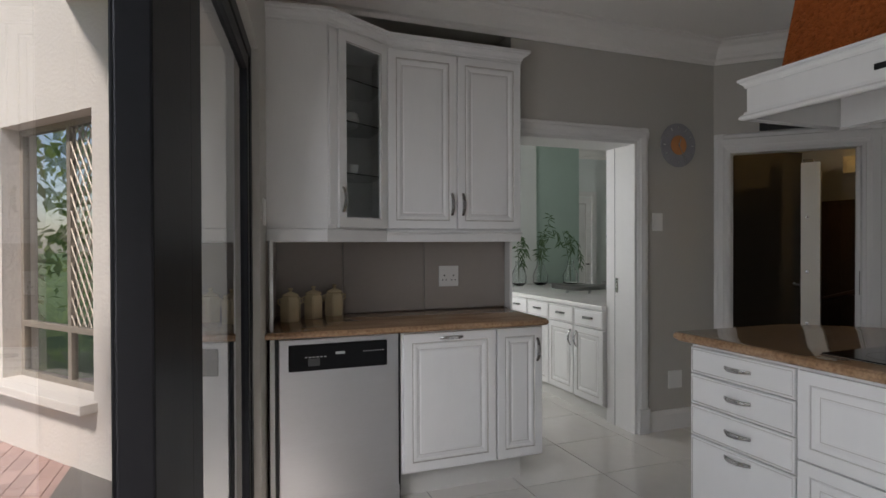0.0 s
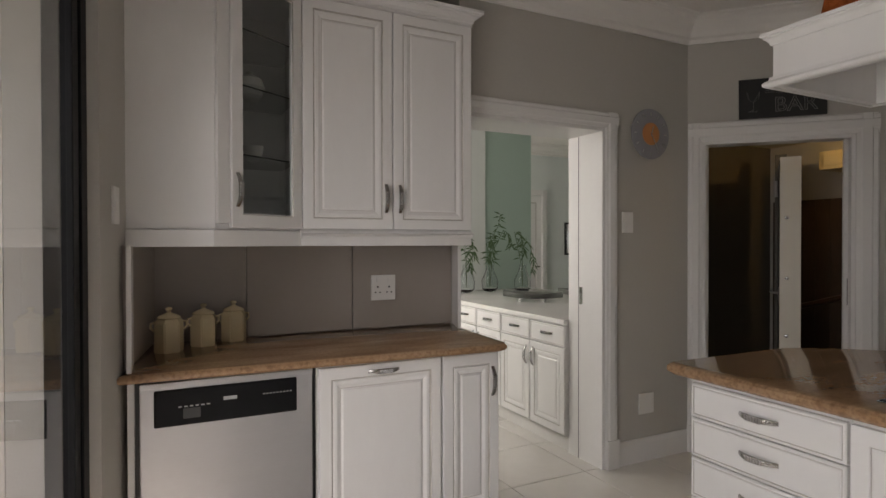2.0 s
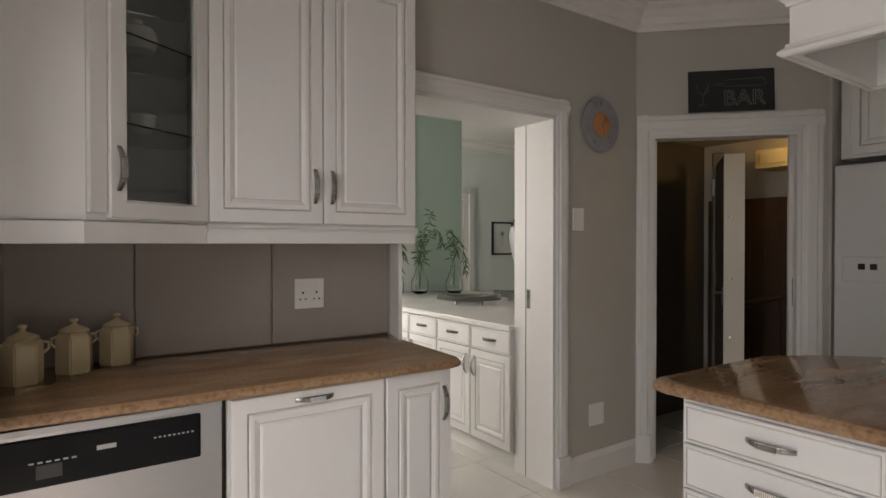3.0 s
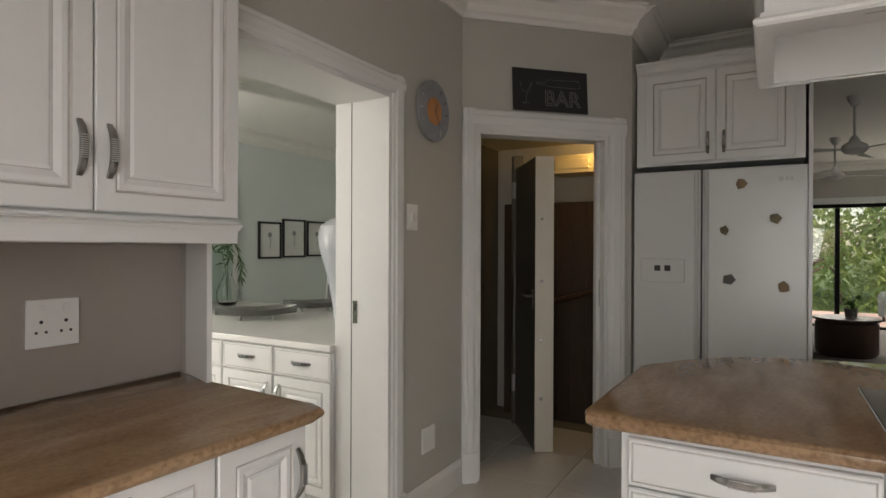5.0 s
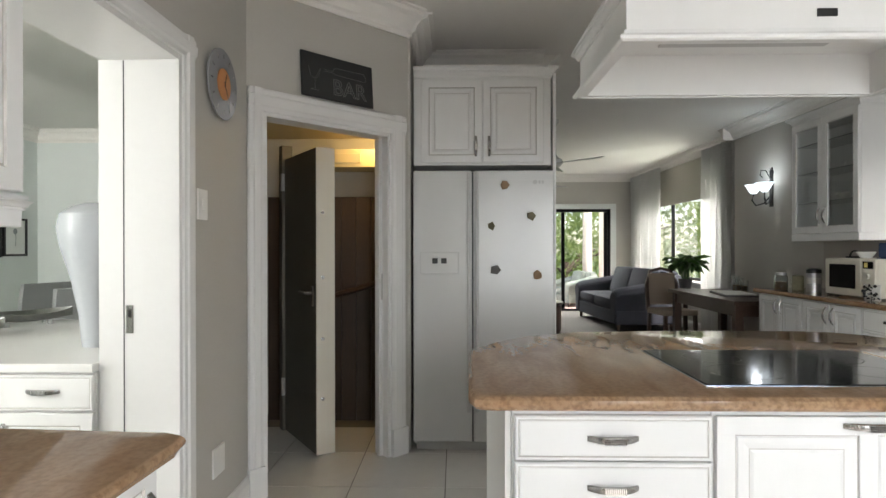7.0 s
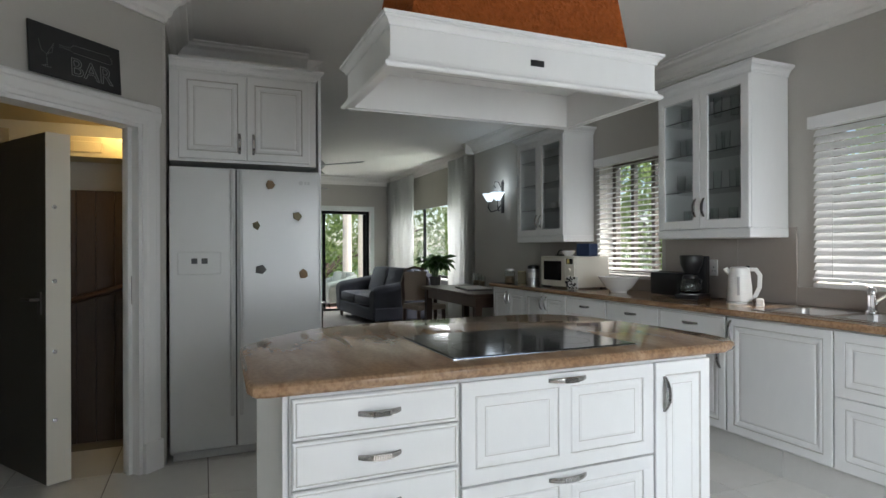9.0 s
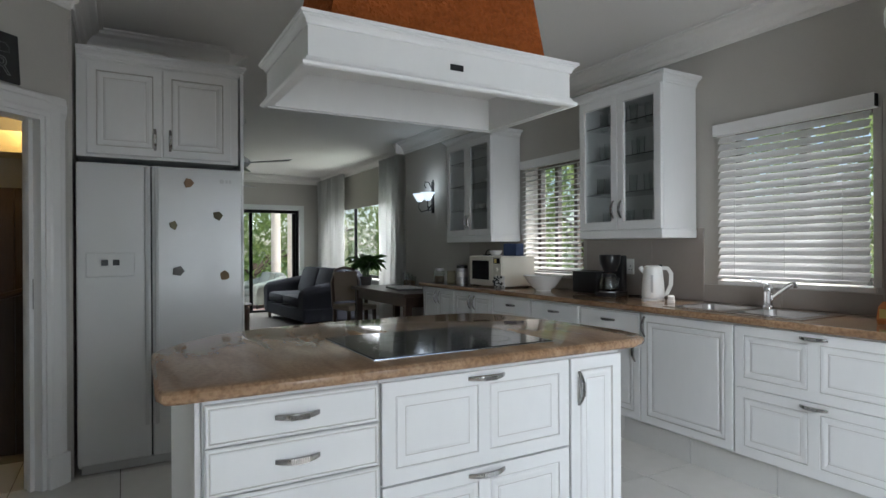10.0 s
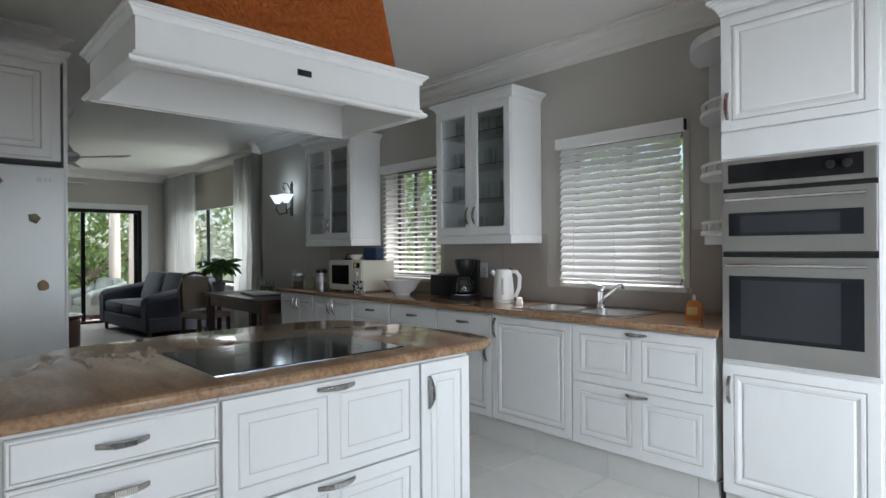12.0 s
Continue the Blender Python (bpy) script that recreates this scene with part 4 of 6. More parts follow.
bm = lathe(bmesh.new(), [(0.014, 0), (0.014, 0.003)], 16, m=pose(0.765, -0.0655, 1.69, 90, 0, 0))
for a in range(2):
    box(bm, 0.787 + a * 0.02, 0.800 + a * 0.02, -0.068, -0.0645, 1.68, 1.70)
part("badge", bm, M["grey_plastic"], fr, "small grey badge")
for i, (px, pz, mt, r) in enumerate(((0.576, 1.672, "stone_tan", 0.031), (0.741, 1.48, "stone_olive", 0.032), (0.493, 1.416, "stone_olive", 0.028), (0.518, 1.141, "stone_grey", 0.036), (0.779, 1.11, "stone_tan", 0.031))):
    rnd = random.Random(i)
    k = rnd.choice((5, 6, 7)) if i != 4 else 12
    bm = prism(bmesh.new(), [((r * rnd.uniform(0.75, 1.1)) * math.cos(2 * math.pi * j / k), (r * rnd.uniform(0.75, 1.1)) * math.sin(2 * math.pi * j / k)) for j in range(k)], 0, 0.012, 0.003)
    mg = part("magnet", bm, M[mt], None)
    mg.matrix_world = pose(3.60, 2.59, 0, 0, 0, -90) @ pose(px, -0.0652, pz, 90, 0, 0)
    tagged(mg, "small rough stone magnet on the fridge door", "magnet", "fridge magnets")
oc = unit("wall_cabinet", pose(3.63, 2.59, 0, 0, 0, -90), 0.88, 0.60, 1.81, 2.37, "white painted cupboard with two moulded doors above the fridge", "wall cabinet")
door_front(oc, 0.05, 0.44, 1.825, 2.355, handle=(0.40, 1.93, True))
door_front(oc, 0.443, 0.835, 1.825, 2.355, handle=(0.483, 1.93, True))
part("crown", crown(B(0, 0.88, 0, 0.6, 2.371, 2.39), [(0.88, 0.6), (0.88, 0), (0, 0)], 2.37, 0.065, 0.045), M["white"], oc)
structure("panel_fridge", B(3.64, 4.33, 1.675, 1.694, 0, 2.40), M["white"], "white tall side panel beside the fridge", "panel")

# ---- south run: units face +y, local x towards -x ----
S = -0.52
def at_south(x):
    return pose(x, S, 0, 0, 0, 180)


u = unit("base_cabinet", at_south(2.325), 0.635, 0.58, 0.155, 0.86, BASEL)
door_front(u, 0.003, 0.632, 0.165, 0.852, handle=(0.035, 0.77, True))
u = unit("drawer_unit", at_south(1.688), 0.81, 0.58, 0.155, 0.86, "white painted unit with two deep double-panelled drawers", "drawer unit")
for a, b in ((0.165, 0.522), (0.526, 0.852)):
    bm = bmesh.new()
    box(bm, 0.003, 0.807, -0.0155, -0.0005, a, b, 0.002)
    f = part("drawer", bm, M["white"], u)
    for p, q in ((a, a + 0.05), (b - 0.05, b)):
        part("rail", B(0.003, 0.807, -0.020, -0.0155, p, q, 0.001), M["white"], f)
    for p, q in ((0.003, 0.053), (0.378, 0.432), (0.757, 0.807)):
        part("stile", B(p, q, -0.020, -0.0155, a + 0.05, b - 0.05), M["white"], f)
    for p, q in ((0.053, 0.378), (0.432, 0.757)):
        part("panel", panel(bmesh.new(), p + 0.0005, q - 0.0005, a + 0.0505, b - 0.0505, INSET), [M["white"], M["glaze"]], f)
    pull(f, 0.405, -0.02, b - 0.025)
for x0, x1 in ((3.98, 3.445), (3.443, 2.88), (2.878, 2.328)):
    u = unit("drawer_unit", at_south(x0), x0 - x1, 0.58, 0.155, 0.86, "white painted base unit with a drawer over a moulded door", "drawer unit", "sink side base units")
    w = x0 - x1
    door_front(u, 0.003, w - 0.003, 0.70, 0.852, "drawer", PLAIN, (w / 2, 0.785, False))
    door_front(u, 0.003, w - 0.003, 0.165, 0.695, handle=(w - 0.04, 0.60, True))
u = unit("base_cabinet", at_south(5.32), 1.338, 0.58, 0.155, 0.86, "white painted base cupboard with several narrow moulded doors")
for i, (a, b) in enumerate(((0, 0.33), (0.33, 0.66), (0.66, 1.0), (1.0, 1.335))):
    door_front(u, a + 0.003, b - 0.001, 0.165, 0.852, handle=((b - 0.04) if i % 2 == 0 else (a + 0.04), 0.76, True))
bm = bmesh.new()
xk = [0.87, 0.97, 1.478, 1.986, 2.494, 3.002, 3.51, 4.018, 4.526, 5.034, 5.30]
kt = holder("kick_south", pose(0, 0, 0), "white tiled plinth under the sink units", "plinth", kind="structure")
for a, b in zip(xk, xk[1:]):
    part("tile", B(a + 0.0015, b - 0.0015, -0.56, -0.535, 0.0, 0.152, 0.0015), M["kick"], kt)
part("backing", B(0.87, 5.3, -0.6, -0.561, 0, 0.15), M["grout"], kt)
bm = bmesh.new()
SK = (1.40, 2.20, -0.98, -0.60)
for x0, x1, y0, y1 in ((0.848, SK[0], -1.118, -0.485), (SK[1], 5.36, -1.118, -0.485), (SK[0], SK[1], -1.118, SK[2]), (SK[0], SK[1], SK[3], -0.485)):
    box(bm, x0, x1, y0, y1, 0.862, 0.9)
bmesh.ops.remove_doubles(bm, verts=bm.verts, dist=1e-5)
tagged(part("countertop", bm, M["granite"]), "polished brown granite worktop along the sink wall", "countertop")
tagged(part("edge_nosing", tube(bmesh.new(), [(0.848, -0.485, 0.881), (5.36, -0.485, 0.881)], 0.0185, 12), M["granite_edge"], bpy.data.objects["countertop.002"], "", True), "rounded granite nosing")

# sink and tap
sk = holder("sink", pose(0, 0, 0), "stainless steel double bowl sink set in granite", "sink")
bm = bmesh.new()
for x0, x1, y0, y1 in ((SK[0] - 0.02, SK[1] + 0.02, SK[2] - 0.02, SK[2] + 0.03), (SK[0] - 0.02, SK[1] + 0.02, SK[3] - 0.03, SK[3] + 0.02), (SK[0] - 0.02, SK[0] + 0.03, SK[2] + 0.03, SK[3] - 0.03), (SK[1] - 0.03, SK[1] + 0.02, SK[2] + 0.03, SK[3] - 0.03), (1.77, 1.83, SK[2] + 0.03, SK[3] - 0.03)):
    box(bm, x0, x1, y0, y1, 0.899, 0.905, 0.002)
part("rim", bm, M["chrome"], sk)
for x0, x1 in ((SK[0] + 0.03, 1.77), (1.83, SK[1] - 0.03)):
    bm = B(x0, x1, SK[2] + 0.03, SK[3] - 0.03, 0.72, 0.9045)
    bmesh.ops.bevel(bm, geom=[e for e in bm.edges if min(v.co.z for v in e.verts) < 0.8], offset=0.05, segments=5, affect="EDGES")
    bmesh.ops.delete(bm, geom=[f for f in bm.faces if f.normal.z > 0.9 or (f.calc_center_median().z > 0.9)], context="FACES")
    bmesh.ops.reverse_faces(bm, faces=bm.faces)
    part("bowl", bm, M["oven_steel"], sk, smooth=True)
    part("drain", lathe(bmesh.new(), [(0.04, 0), (0.04, 0.004), (0.025, 0.002)], 16, ((x0 + x1) / 2, -0.79, 0.721)), M["chrome"], sk, smooth=True)
tp = holder("tap", pose(1.80, -1.0, 0.9), "chrome mixer tap with a long swivel spout", "tap")
part("column", lathe(bmesh.new(), [(0.032, 0.0), (0.032, 0.012), (0.025, 0.02), (0.024, 0.09), (0.027, 0.095), (0.027, 0.13), (0.018, 0.145), (0, 0.147)], 20), M["chrome"], tp, smooth=True)
part("spout", tube(bmesh.new(), [(0, 0, 0.05), (-0.03, 0.008, 0.068), (-0.15, 0.04, 0.150), (-0.178, 0.047, 0.160), (-0.19, 0.05, 0.138)], 0.012, 10), M["chrome"], tp, smooth=True)
part("lever", tube(bmesh.new(), [(0, 0, 0.14), (0.03, 0.01, 0.155), (0.10, 0.03, 0.165)], 0.007, 8), M["chrome"], tp, smooth=True)

# splash boards on the sink wall
sp = holder("splashback", pose(0, -1.12, 0), "taupe splashback panels along the sink wall", "splashback", kind="structure")
for a, b, hi in ((0.85, 1.25, 1.40), (2.31, 2.75, 1.40), (2.75, 3.44, 1.40), (4.33, 4.85, 1.40), (4.85, 5.34, 1.40), (1.25, 1.78, 1.015), (1.78, 2.31, 1.015), (3.44, 4.33, 0.995)):
    part("panel", B(a + 0.0015, b - 0.0015, 0.001, 0.012, 0.902, hi, 0.002), M["splash"], sp)

# glazed wall cupboards
def glass_cabinet(x_left, w, z0, z1, label, rail=True):
    """x_left: the end at larger x; fronts face +y at y = -0.77."""
    ob = holder("glass_cabinet", pose(x_left, -0.77, 0, 0, 0, 180), label, "wall cabinet", "glazed wall cupboards")
    bm = bmesh.new()
    t, dd = 0.018, 0.335
    for nm, q in (("bottom_panel", (0, w, 0.001, dd, z0, z0 + t)), ("top_panel", (0, w, 0.001, dd, z1 - t, z1)), ("side_panel", (0, t, 0.002, dd, z0 + t, z1 - t)),
                  ("side_panel", (w - t, w, 0.002, dd, z0 + t, z1 - t)), ("back_panel", (t, w - t, dd - 0.012, dd, z0 + t, z1 - t)), ("mullion", (w / 2 - 0.02, w / 2 + 0.02, 0.002, 0.02, z0 + t, z1 - t))):
        part(nm, B(*q), M["white"], ob)
    for k, (a, b) in enumerate(((0.002, w / 2 - 0.001), (w / 2 + 0.001, w - 0.002))):
        d = part("door", frame_front(bmesh.new(), a, b, z0 + 0.003, z1 - 0.003, 0.062), [M["white"], M["glaze"]], ob)
        g = part("pane", B(a + 0.06, b - 0.06, -0.011, -0.007, z0 + 0.06, z1 - 0.06), M["cab_glass"], d)
        g.visible_shadow = False
        pull(d, b - 0.035 if k == 0 else a + 0.035, -0.02, z0 + 0.15, True)
    for z in (z0 + 0.27, z0 + 0.53, z0 + 0.78):
        part("shelf", B(t, w - t, 0.03, dd - 0.015, z, z + 0.006), M["cab_glass"], ob, "glass shelf").visible_shadow = False
    part("light_rail", B(-0.004, w + 0.004, -0.018, dd, z0 - 0.062, z0 - 0.001, 0.006), M["white"], ob)
    part("crown", crown(B(0.001, w - 0.001, 0.001, dd, z1 + 0.001, z1 + 0.05), [(w, dd), (w, 0), (0, 0), (0, dd)], z1 + 0.001, 0.07, 0.05), M["white"], ob)
    return ob


glass_cabinet(3.14, 0.775, 1.395, 2.37, "white wall cupboard with glazed doors and glasses inside")
glass_cabinet(5.23, 0.86, 1.395, 2.37, "white glazed wall cupboard with cups inside beside the microwave")
def wine_glass(x, y, z, h=0.13, r=0.03):
    ob = part("drinking_glass", lathe(bmesh.new(), [(r * 0.8, 0), (r * 0.85, 0.003), (r, h), (r * 0.93, h), (r * 0.78, 0.006)], 14), M["cab_glass"], None, "", True)
    ob.matrix_world = pose(x, y, z)
    return tagged(ob, "clear drinking glass on a glass shelf", "glass", "glasses in the cupboard")


first = None
rnd = random.Random(4)
for z in (1.415, 1.672, 1.932, 2.182):
    for i in range(7):
        x = 2.43 + i * 0.105 + rnd.uniform(-0.01, 0.01)
        y = -0.92 + rnd.uniform(-0.05, 0.05)
        if first is None:
            first = wine_glass(x, y, z)
        else:
            copy_thing(first, pose(x, y, z))
cup = None
def make_cup(x, y, z, name="teacup", label="white porcelain cup on a glass shelf"):
    ob = holder(name, pose(x, y, z), label, "cup", "cups in the cupboards")
    part("bowl", lathe(bmesh.new(), [(0.02, 0), (0.024, 0.004), (0.038, 0.03), (0.042, 0.06), (0.039, 0.06), (0.034, 0.03), (0, 0.008)], 16), M["porcelain"], ob, smooth=True)
    part("handle", tube(bmesh.new(), arc((0.046, 0, 0.035), 0.018, -90, 90, 8), 0.004, 6, up=(0, 1, 0)), M["porcelain"], ob, smooth=True)
    return ob


for x, y, z in ((4.6, -0.93, 1.672), (4.75, -0.9, 1.672), (5.05, -0.92, 1.932), (4.68, -0.93, 1.932), (4.9, -0.92, 1.415), (0.02, 3.3, 1.411), (0.12, 3.3, 1.686), (-0.06, 3.25, 1.957), (0.13, 3.38, 1.957), (0.0, 3.35, 2.177)):
    if cup is None:
        cup = make_cup(x, y, z)
    else:
        copy_thing(cup, pose(x, y, z, 0, 0, x * 700))
tpot = holder("teapot", pose(0.11, 3.32, 1.957), "white porcelain teapot on a glass shelf", "teapot")
part("pot", lathe(bmesh.new(), [(0.03, 0), (0.05, 0.01), (0.062, 0.04), (0.05, 0.075), (0.03, 0.085), (0.012, 0.093), (0.014, 0.105), (0, 0.11)], 18), M["porcelain"], tpot, smooth=True)
part("spout", tube(bmesh.new(), [(-0.05, 0, 0.03), (-0.085, 0, 0.055), (-0.095, 0, 0.08)], 0.01), M["porcelain"], tpot, smooth=True)

# open corner shelf by the ovens
cs = holder("corner_shelf", pose(0.848, -1.118, 0), "white rounded open shelf with little gallery rails", "shelf")
def quarter(r0, r1, n=12):
    return [(r0 * math.cos(math.pi / 2 * i / n), r1 * math.sin(math.pi / 2 * i / n)) for i in range(n + 1)]


for i, (z, gal) in enumerate(((1.36, 1), (1.67, 1), (2.0, 1), (2.36, 0))):
    e = 0.05 if not gal else 0
    bm = prism(bmesh.new(), [(0, 0)] + quarter(0.30 + e, 0.42 + e), z, z + (0.022 if gal else 0.05), 0.006)
    s = part("shelf_board", bm, M["white"], cs)
    if gal:
        part("gallery_rail", sweep(bmesh.new(), [(x, y, z + 0.068) for x, y in quarter(0.288, 0.405)], [(-0.008, -0.006), (0.008, -0.006), (0.008, 0.006), (-0.008, 0.006)]), M["white"], s)
        bm = bmesh.new()
        for x, y in quarter(0.288, 0.405, 8):
            lathe(bm, [(0.005, 0), (0.008, 0.015), (0.005, 0.03), (0.005, 0.04)], 8, (x, y, z + 0.021))
        part("spindles", bm, M["white"], s, smooth=True)
part("back_panel", B(0.001, 0.29, 0.0, 0.012, 1.36, 2.36), M["white"], cs)
part("side_panel", B(0.0, 0.014, 0.013, 0.40, 1.36, 2.36), M["white"], cs)
part("bottom_moulding", prism(bmesh.new(), [(0, 0)] + quarter(0.28, 0.40), 1.31, 1.359, 0.006), M["white"], cs)
pt = part("serving_plate", lathe(bmesh.new(), [(0, 0), (0.06, 0.002), (0.12, 0.014), (0.118, 0.02), (0.06, 0.008), (0, 0.007)], 28), M["brown_board"], None, "", True)
pt.matrix_world = pose(0.905, -0.98, 2.142, 0, 80, 0)
tagged(pt, "dark brown plate standing on the corner shelf", "plate")
jug = holder("jug", pose(0.97, -1.0, 1.382), "cream ceramic jug on the corner shelf", "jug")
part("body", lathe(bmesh.new(), [(0.04, 0), (0.065, 0.03), (0.07, 0.07), (0.045, 0.13), (0.04, 0.16), (0.045, 0.18), (0.04, 0.178), (0.03, 0.15)], 20), M["cream"], jug, smooth=True)

# ---- tall oven unit ----
ov = holder("oven_tower", at_south(0.842), "white tall cupboard housing built-in ovens", "tall cabinet")
bm = bmesh.new()
box(bm, 0, 0.62, 0.001, 0.58, 0.12, 2.40)
part("body", bm, M["white"], ov)
door_front(ov, 0.003, 0.617, 0.13, 0.745, handle=(0.035, 0.62, True))
door_front(ov, 0.003, 0.617, 1.84, 2.385, handle=(0.035, 1.96, True))
part("filler", B(0.003, 0.617, -0.016, 0, 1.71, 1.835, 0.003), M["white"], ov)
part("crown", crown(B(0.001, 0.619, 0.001, 0.58, 2.401, 2.44), [(0.62, 0), (0, 0), (0, 0.58)], 2.40, 0.07, 0.05), M["white"], ov)
part("kick", B(0, 0.62, 0.03, 0.05, 0, 0.119), M["kick"], ov)


def oven(name, z0, z1, label, panel_top):
    o = holder(name, at_south(0.842) @ pose(0.008, -0.002, 0), label, "oven")
    part("body", B(0.0, 0.60, -0.004, 0.0, z0, z1), M["black"], o)
    zt = z1
    if panel_top:
        c = part("control_panel", B(0.0, 0.60, -0.022, -0.004, z1 - 0.13, z1, 0.003), M["oven_steel"], o)
        part("display", B(0.03, 0.555, -0.0245, -0.021, z1 - 0.108, z1 - 0.02, 0.002), M["black_glass"], c)
        for x in (0.44, 0.50):
            part("knob", lathe(bmesh.new(), [(0.018, 0), (0.017, 0.012), (0.012, 0.014), (0, 0.014)], 18, m=pose(x, -0.0245, z1 - 0.06, 90, 0, 0)), M["black"], c, smooth=True)
        zt = z1 - 0.152
    d = part("door", B(0.0, 0.60, -0.026, -0.005, z0 + 0.004, zt, 0.004), M["oven_steel"], o, "brushed steel oven door")
    h = zt - z0
    part("door_glass", B(0.032, 0.555, -0.0285, -0.025, z0 + (0.10 if h > 0.4 else 0.075), zt - (0.085 if h > 0.4 else 0.095), 0.002), M["oven_glass"], d, "dark oven window")
    part("inner_window", B(0.085, 0.475, -0.0298, -0.0286, z0 + (0.12 if h > 0.4 else 0.09), zt - (0.105 if h > 0.4 else 0.11)), M["oven_inner"], d, "paler inner pane")
    bm = tube(bmesh.new(), [(0.03, -0.055, zt - 0.035), (0.57, -0.055, zt - 0.035)], 0.008, 10)
    for x in (0.05, 0.55):
        tube(bm, [(x, -0.024, zt - 0.035), (x, -0.055, zt - 0.035)], 0.007, 8)
    part("handle", bm, M["chrome"], d, "long steel bar handle", True)
    return o


oven("microwave_oven", 1.27, 1.70, "stainless steel built-in compact oven with black panel", True)
oven("oven", 0.765, 1.246, "stainless steel built-in oven with dark window", False)
part("gap", B(0.008, 0.608, -0.012, -0.001, 1.2465, 1.2695), M["black"], ov)

# ---- blinds ----
def blind(name, x0, x1, z0, z1, y, tilt, label, n, ladder):
    ob = holder(name, pose((x0 + x1) / 2, y, z0), label, "blind")
    w, h = x1 - x0, z1 - z0
    part("valance", B(-w / 2 - 0.03, w / 2 + 0.03, -0.01, 0.05, h - 0.02, h + 0.055, 0.004), M["slat"], ob)
    part("cord_lock", B(-w / 2 - 0.034, -w / 2 - 0.0302, 0.01, 0.045, h - 0.018, h + 0.05, 0.001), M["dark_hole"], ob)
    sl = None
    for i in range(n):
        z = 0.03 + (h - 0.08) * i / (n - 1)
        if sl is None:
            bm = sweep(bmesh.new(), [(-w / 2, 0, 0), (w / 2, 0, 0)], [(-0.026, -0.0015), (0, 0.001), (0.026, -0.0015), (0.026, 0.001), (0, 0.0035), (-0.026, 0.001)])
            sl = part("slat", bm, M["slat"], ob)
            o = sl
        else:
            o = new("slat", sl.data)
            o.parent = ob
        o.matrix_local = pose(0, 0.02, z, tilt + (i * 37 % 5 - 2) * 0.35, 0, 0)
    part("bottom_rail", B(-w / 2, w / 2, -0.004, 0.044, -0.012, 0.006, 0.003), M["slat"], ob)
    for f in ladder:
        bm = bmesh.new()
        for yy in (-0.006, 0.046):
            tube(bm, [(w * f, yy, 0), (w * f, yy, h - 0.03)], 0.0012, 5)
        part("cord", bm, M["slat"], ob)
    return ob


blind("venetian_blind", 1.30, 2.175, 1.075, 2.02, -1.105, -56, "white slatted venetian blind, nearly closed", 20, (-0.36, 0, 0.36))
blind("venetian_blind", 3.48, 4.28, 1.05, 2.06, -1.105, -20, "white slatted venetian blind with open slats", 21, (-0.3, 0.3))

# ---- small things of the kitchen ----
def canister(m):
    ob = holder("canister", m, "cream ceramic six-sided canister with a knobbed lid", "canister", "canisters")
    hexa = lambda r: [(r * math.cos(math.pi / 3 * i), r * math.sin(math.pi / 3 * i)) for i in range(6)]
    bm = bmesh.new()
    levels = [(0.052, 0), (0.056, 0.006), (0.056, 0.115), (0.050, 0.128), (0.042, 0.134)]
    rows = [[bm.verts.new((x, y, z)) for x, y in hexa(r)] for r, z in levels]
    for a, b in zip(rows, rows[1:]):
        for i in range(6):
            bm.faces.new((a[i], a[(i + 1) % 6], b[(i + 1) % 6], b[i]))
    bm.faces.new(rows[0][::-1]), bm.faces.new(rows[-1])
    bmesh.ops.bevel(bm, geom=[e for e in bm.edges if abs(e.verts[0].co.z - e.verts[1].co.z) > 0.05], offset=0.004, segments=2, affect="EDGES")
    part("jar", bm, M["cream"], ob, smooth=True)
    part("lid", lathe(bmesh.new(), [(0.044, 0.134), (0.046, 0.139), (0.038, 0.147), (0.018, 0.155), (0.009, 0.159), (0.008, 0.165), (0.014, 0.171), (0.012, 0.178), (0, 0.181)], 24), M["cream"], ob, "domed cream lid with a knob", True)
    for s in (-1, 1):
        part("lug", tube(bmesh.new(), [(s * 0.05, 0, 0.122), (s * 0.066, 0, 0.118), (s * 0.067, 0, 0.10), (s * 0.054, 0, 0.088)], 0.005, 6, up=(0, 1, 0)), M["cream"], ob, smooth=True)
    return ob


c0 = canister(pose(-0.203, 3.335, 0.9, 0, 0, 12))
copy_thing(c0, pose(-0.068, 3.43, 0.9, 0, 0, 18))
copy_thing(c0, pose(0.062, 3.505, 0.9, 0, 0, 10))


def wall_plate(name, m, w, h, label, category, kind="switch"):
    ob = holder(name, m, label, category)
    part("plate", B(-w / 2, w / 2, -0.009, 0, -h / 2, h / 2, 0.003), M["plastic"], ob)
    if kind == "switch":
        part("rocker", B(-0.012, 0.012, -0.012, -0.008, -0.02, 0.02, 0.002), M["plastic"], ob)
    elif kind == "socket":
        for cx in (-0.031, 0.031):
            for dx, dz, r in ((0, 0.016, 0.005), (-0.012, -0.012, 0.004), (0.012, -0.012, 0.004)):
                part("pin_hole", lathe(bmesh.new(), [(r, 0), (r, 0.0012)], 10, m=pose(cx + dx, -0.0088, dz - 0.012, 90, 0, 0)), M["dark_hole"], ob)
            part("rocker", B(cx - 0.008, cx + 0.008, -0.012, -0.008, 0.032, 0.05, 0.002), M["plastic"], ob)
    return ob


wall_plate("wall_socket", pose(0.80, 3.570, 1.108), 0.132, 0.13, "white double wall socket on the splashback", "socket", "socket")
wall_plate("wall_socket", pose(2.98, -1.108, 1.12, 0, 0, 180), 0.125, 0.12, "white double wall socket by the kettle", "socket", "socket")
wall_plate("light_switch", pose(2.285, 3.37, 1.46), 0.085, 0.125, "white light switch on the grey wall", "light switch")
wall_plate("blank_plate", pose(2.44, 3.37, 0.35), 0.12, 0.125, "white blank cover plate low on the wall", "cover plate", "plain")
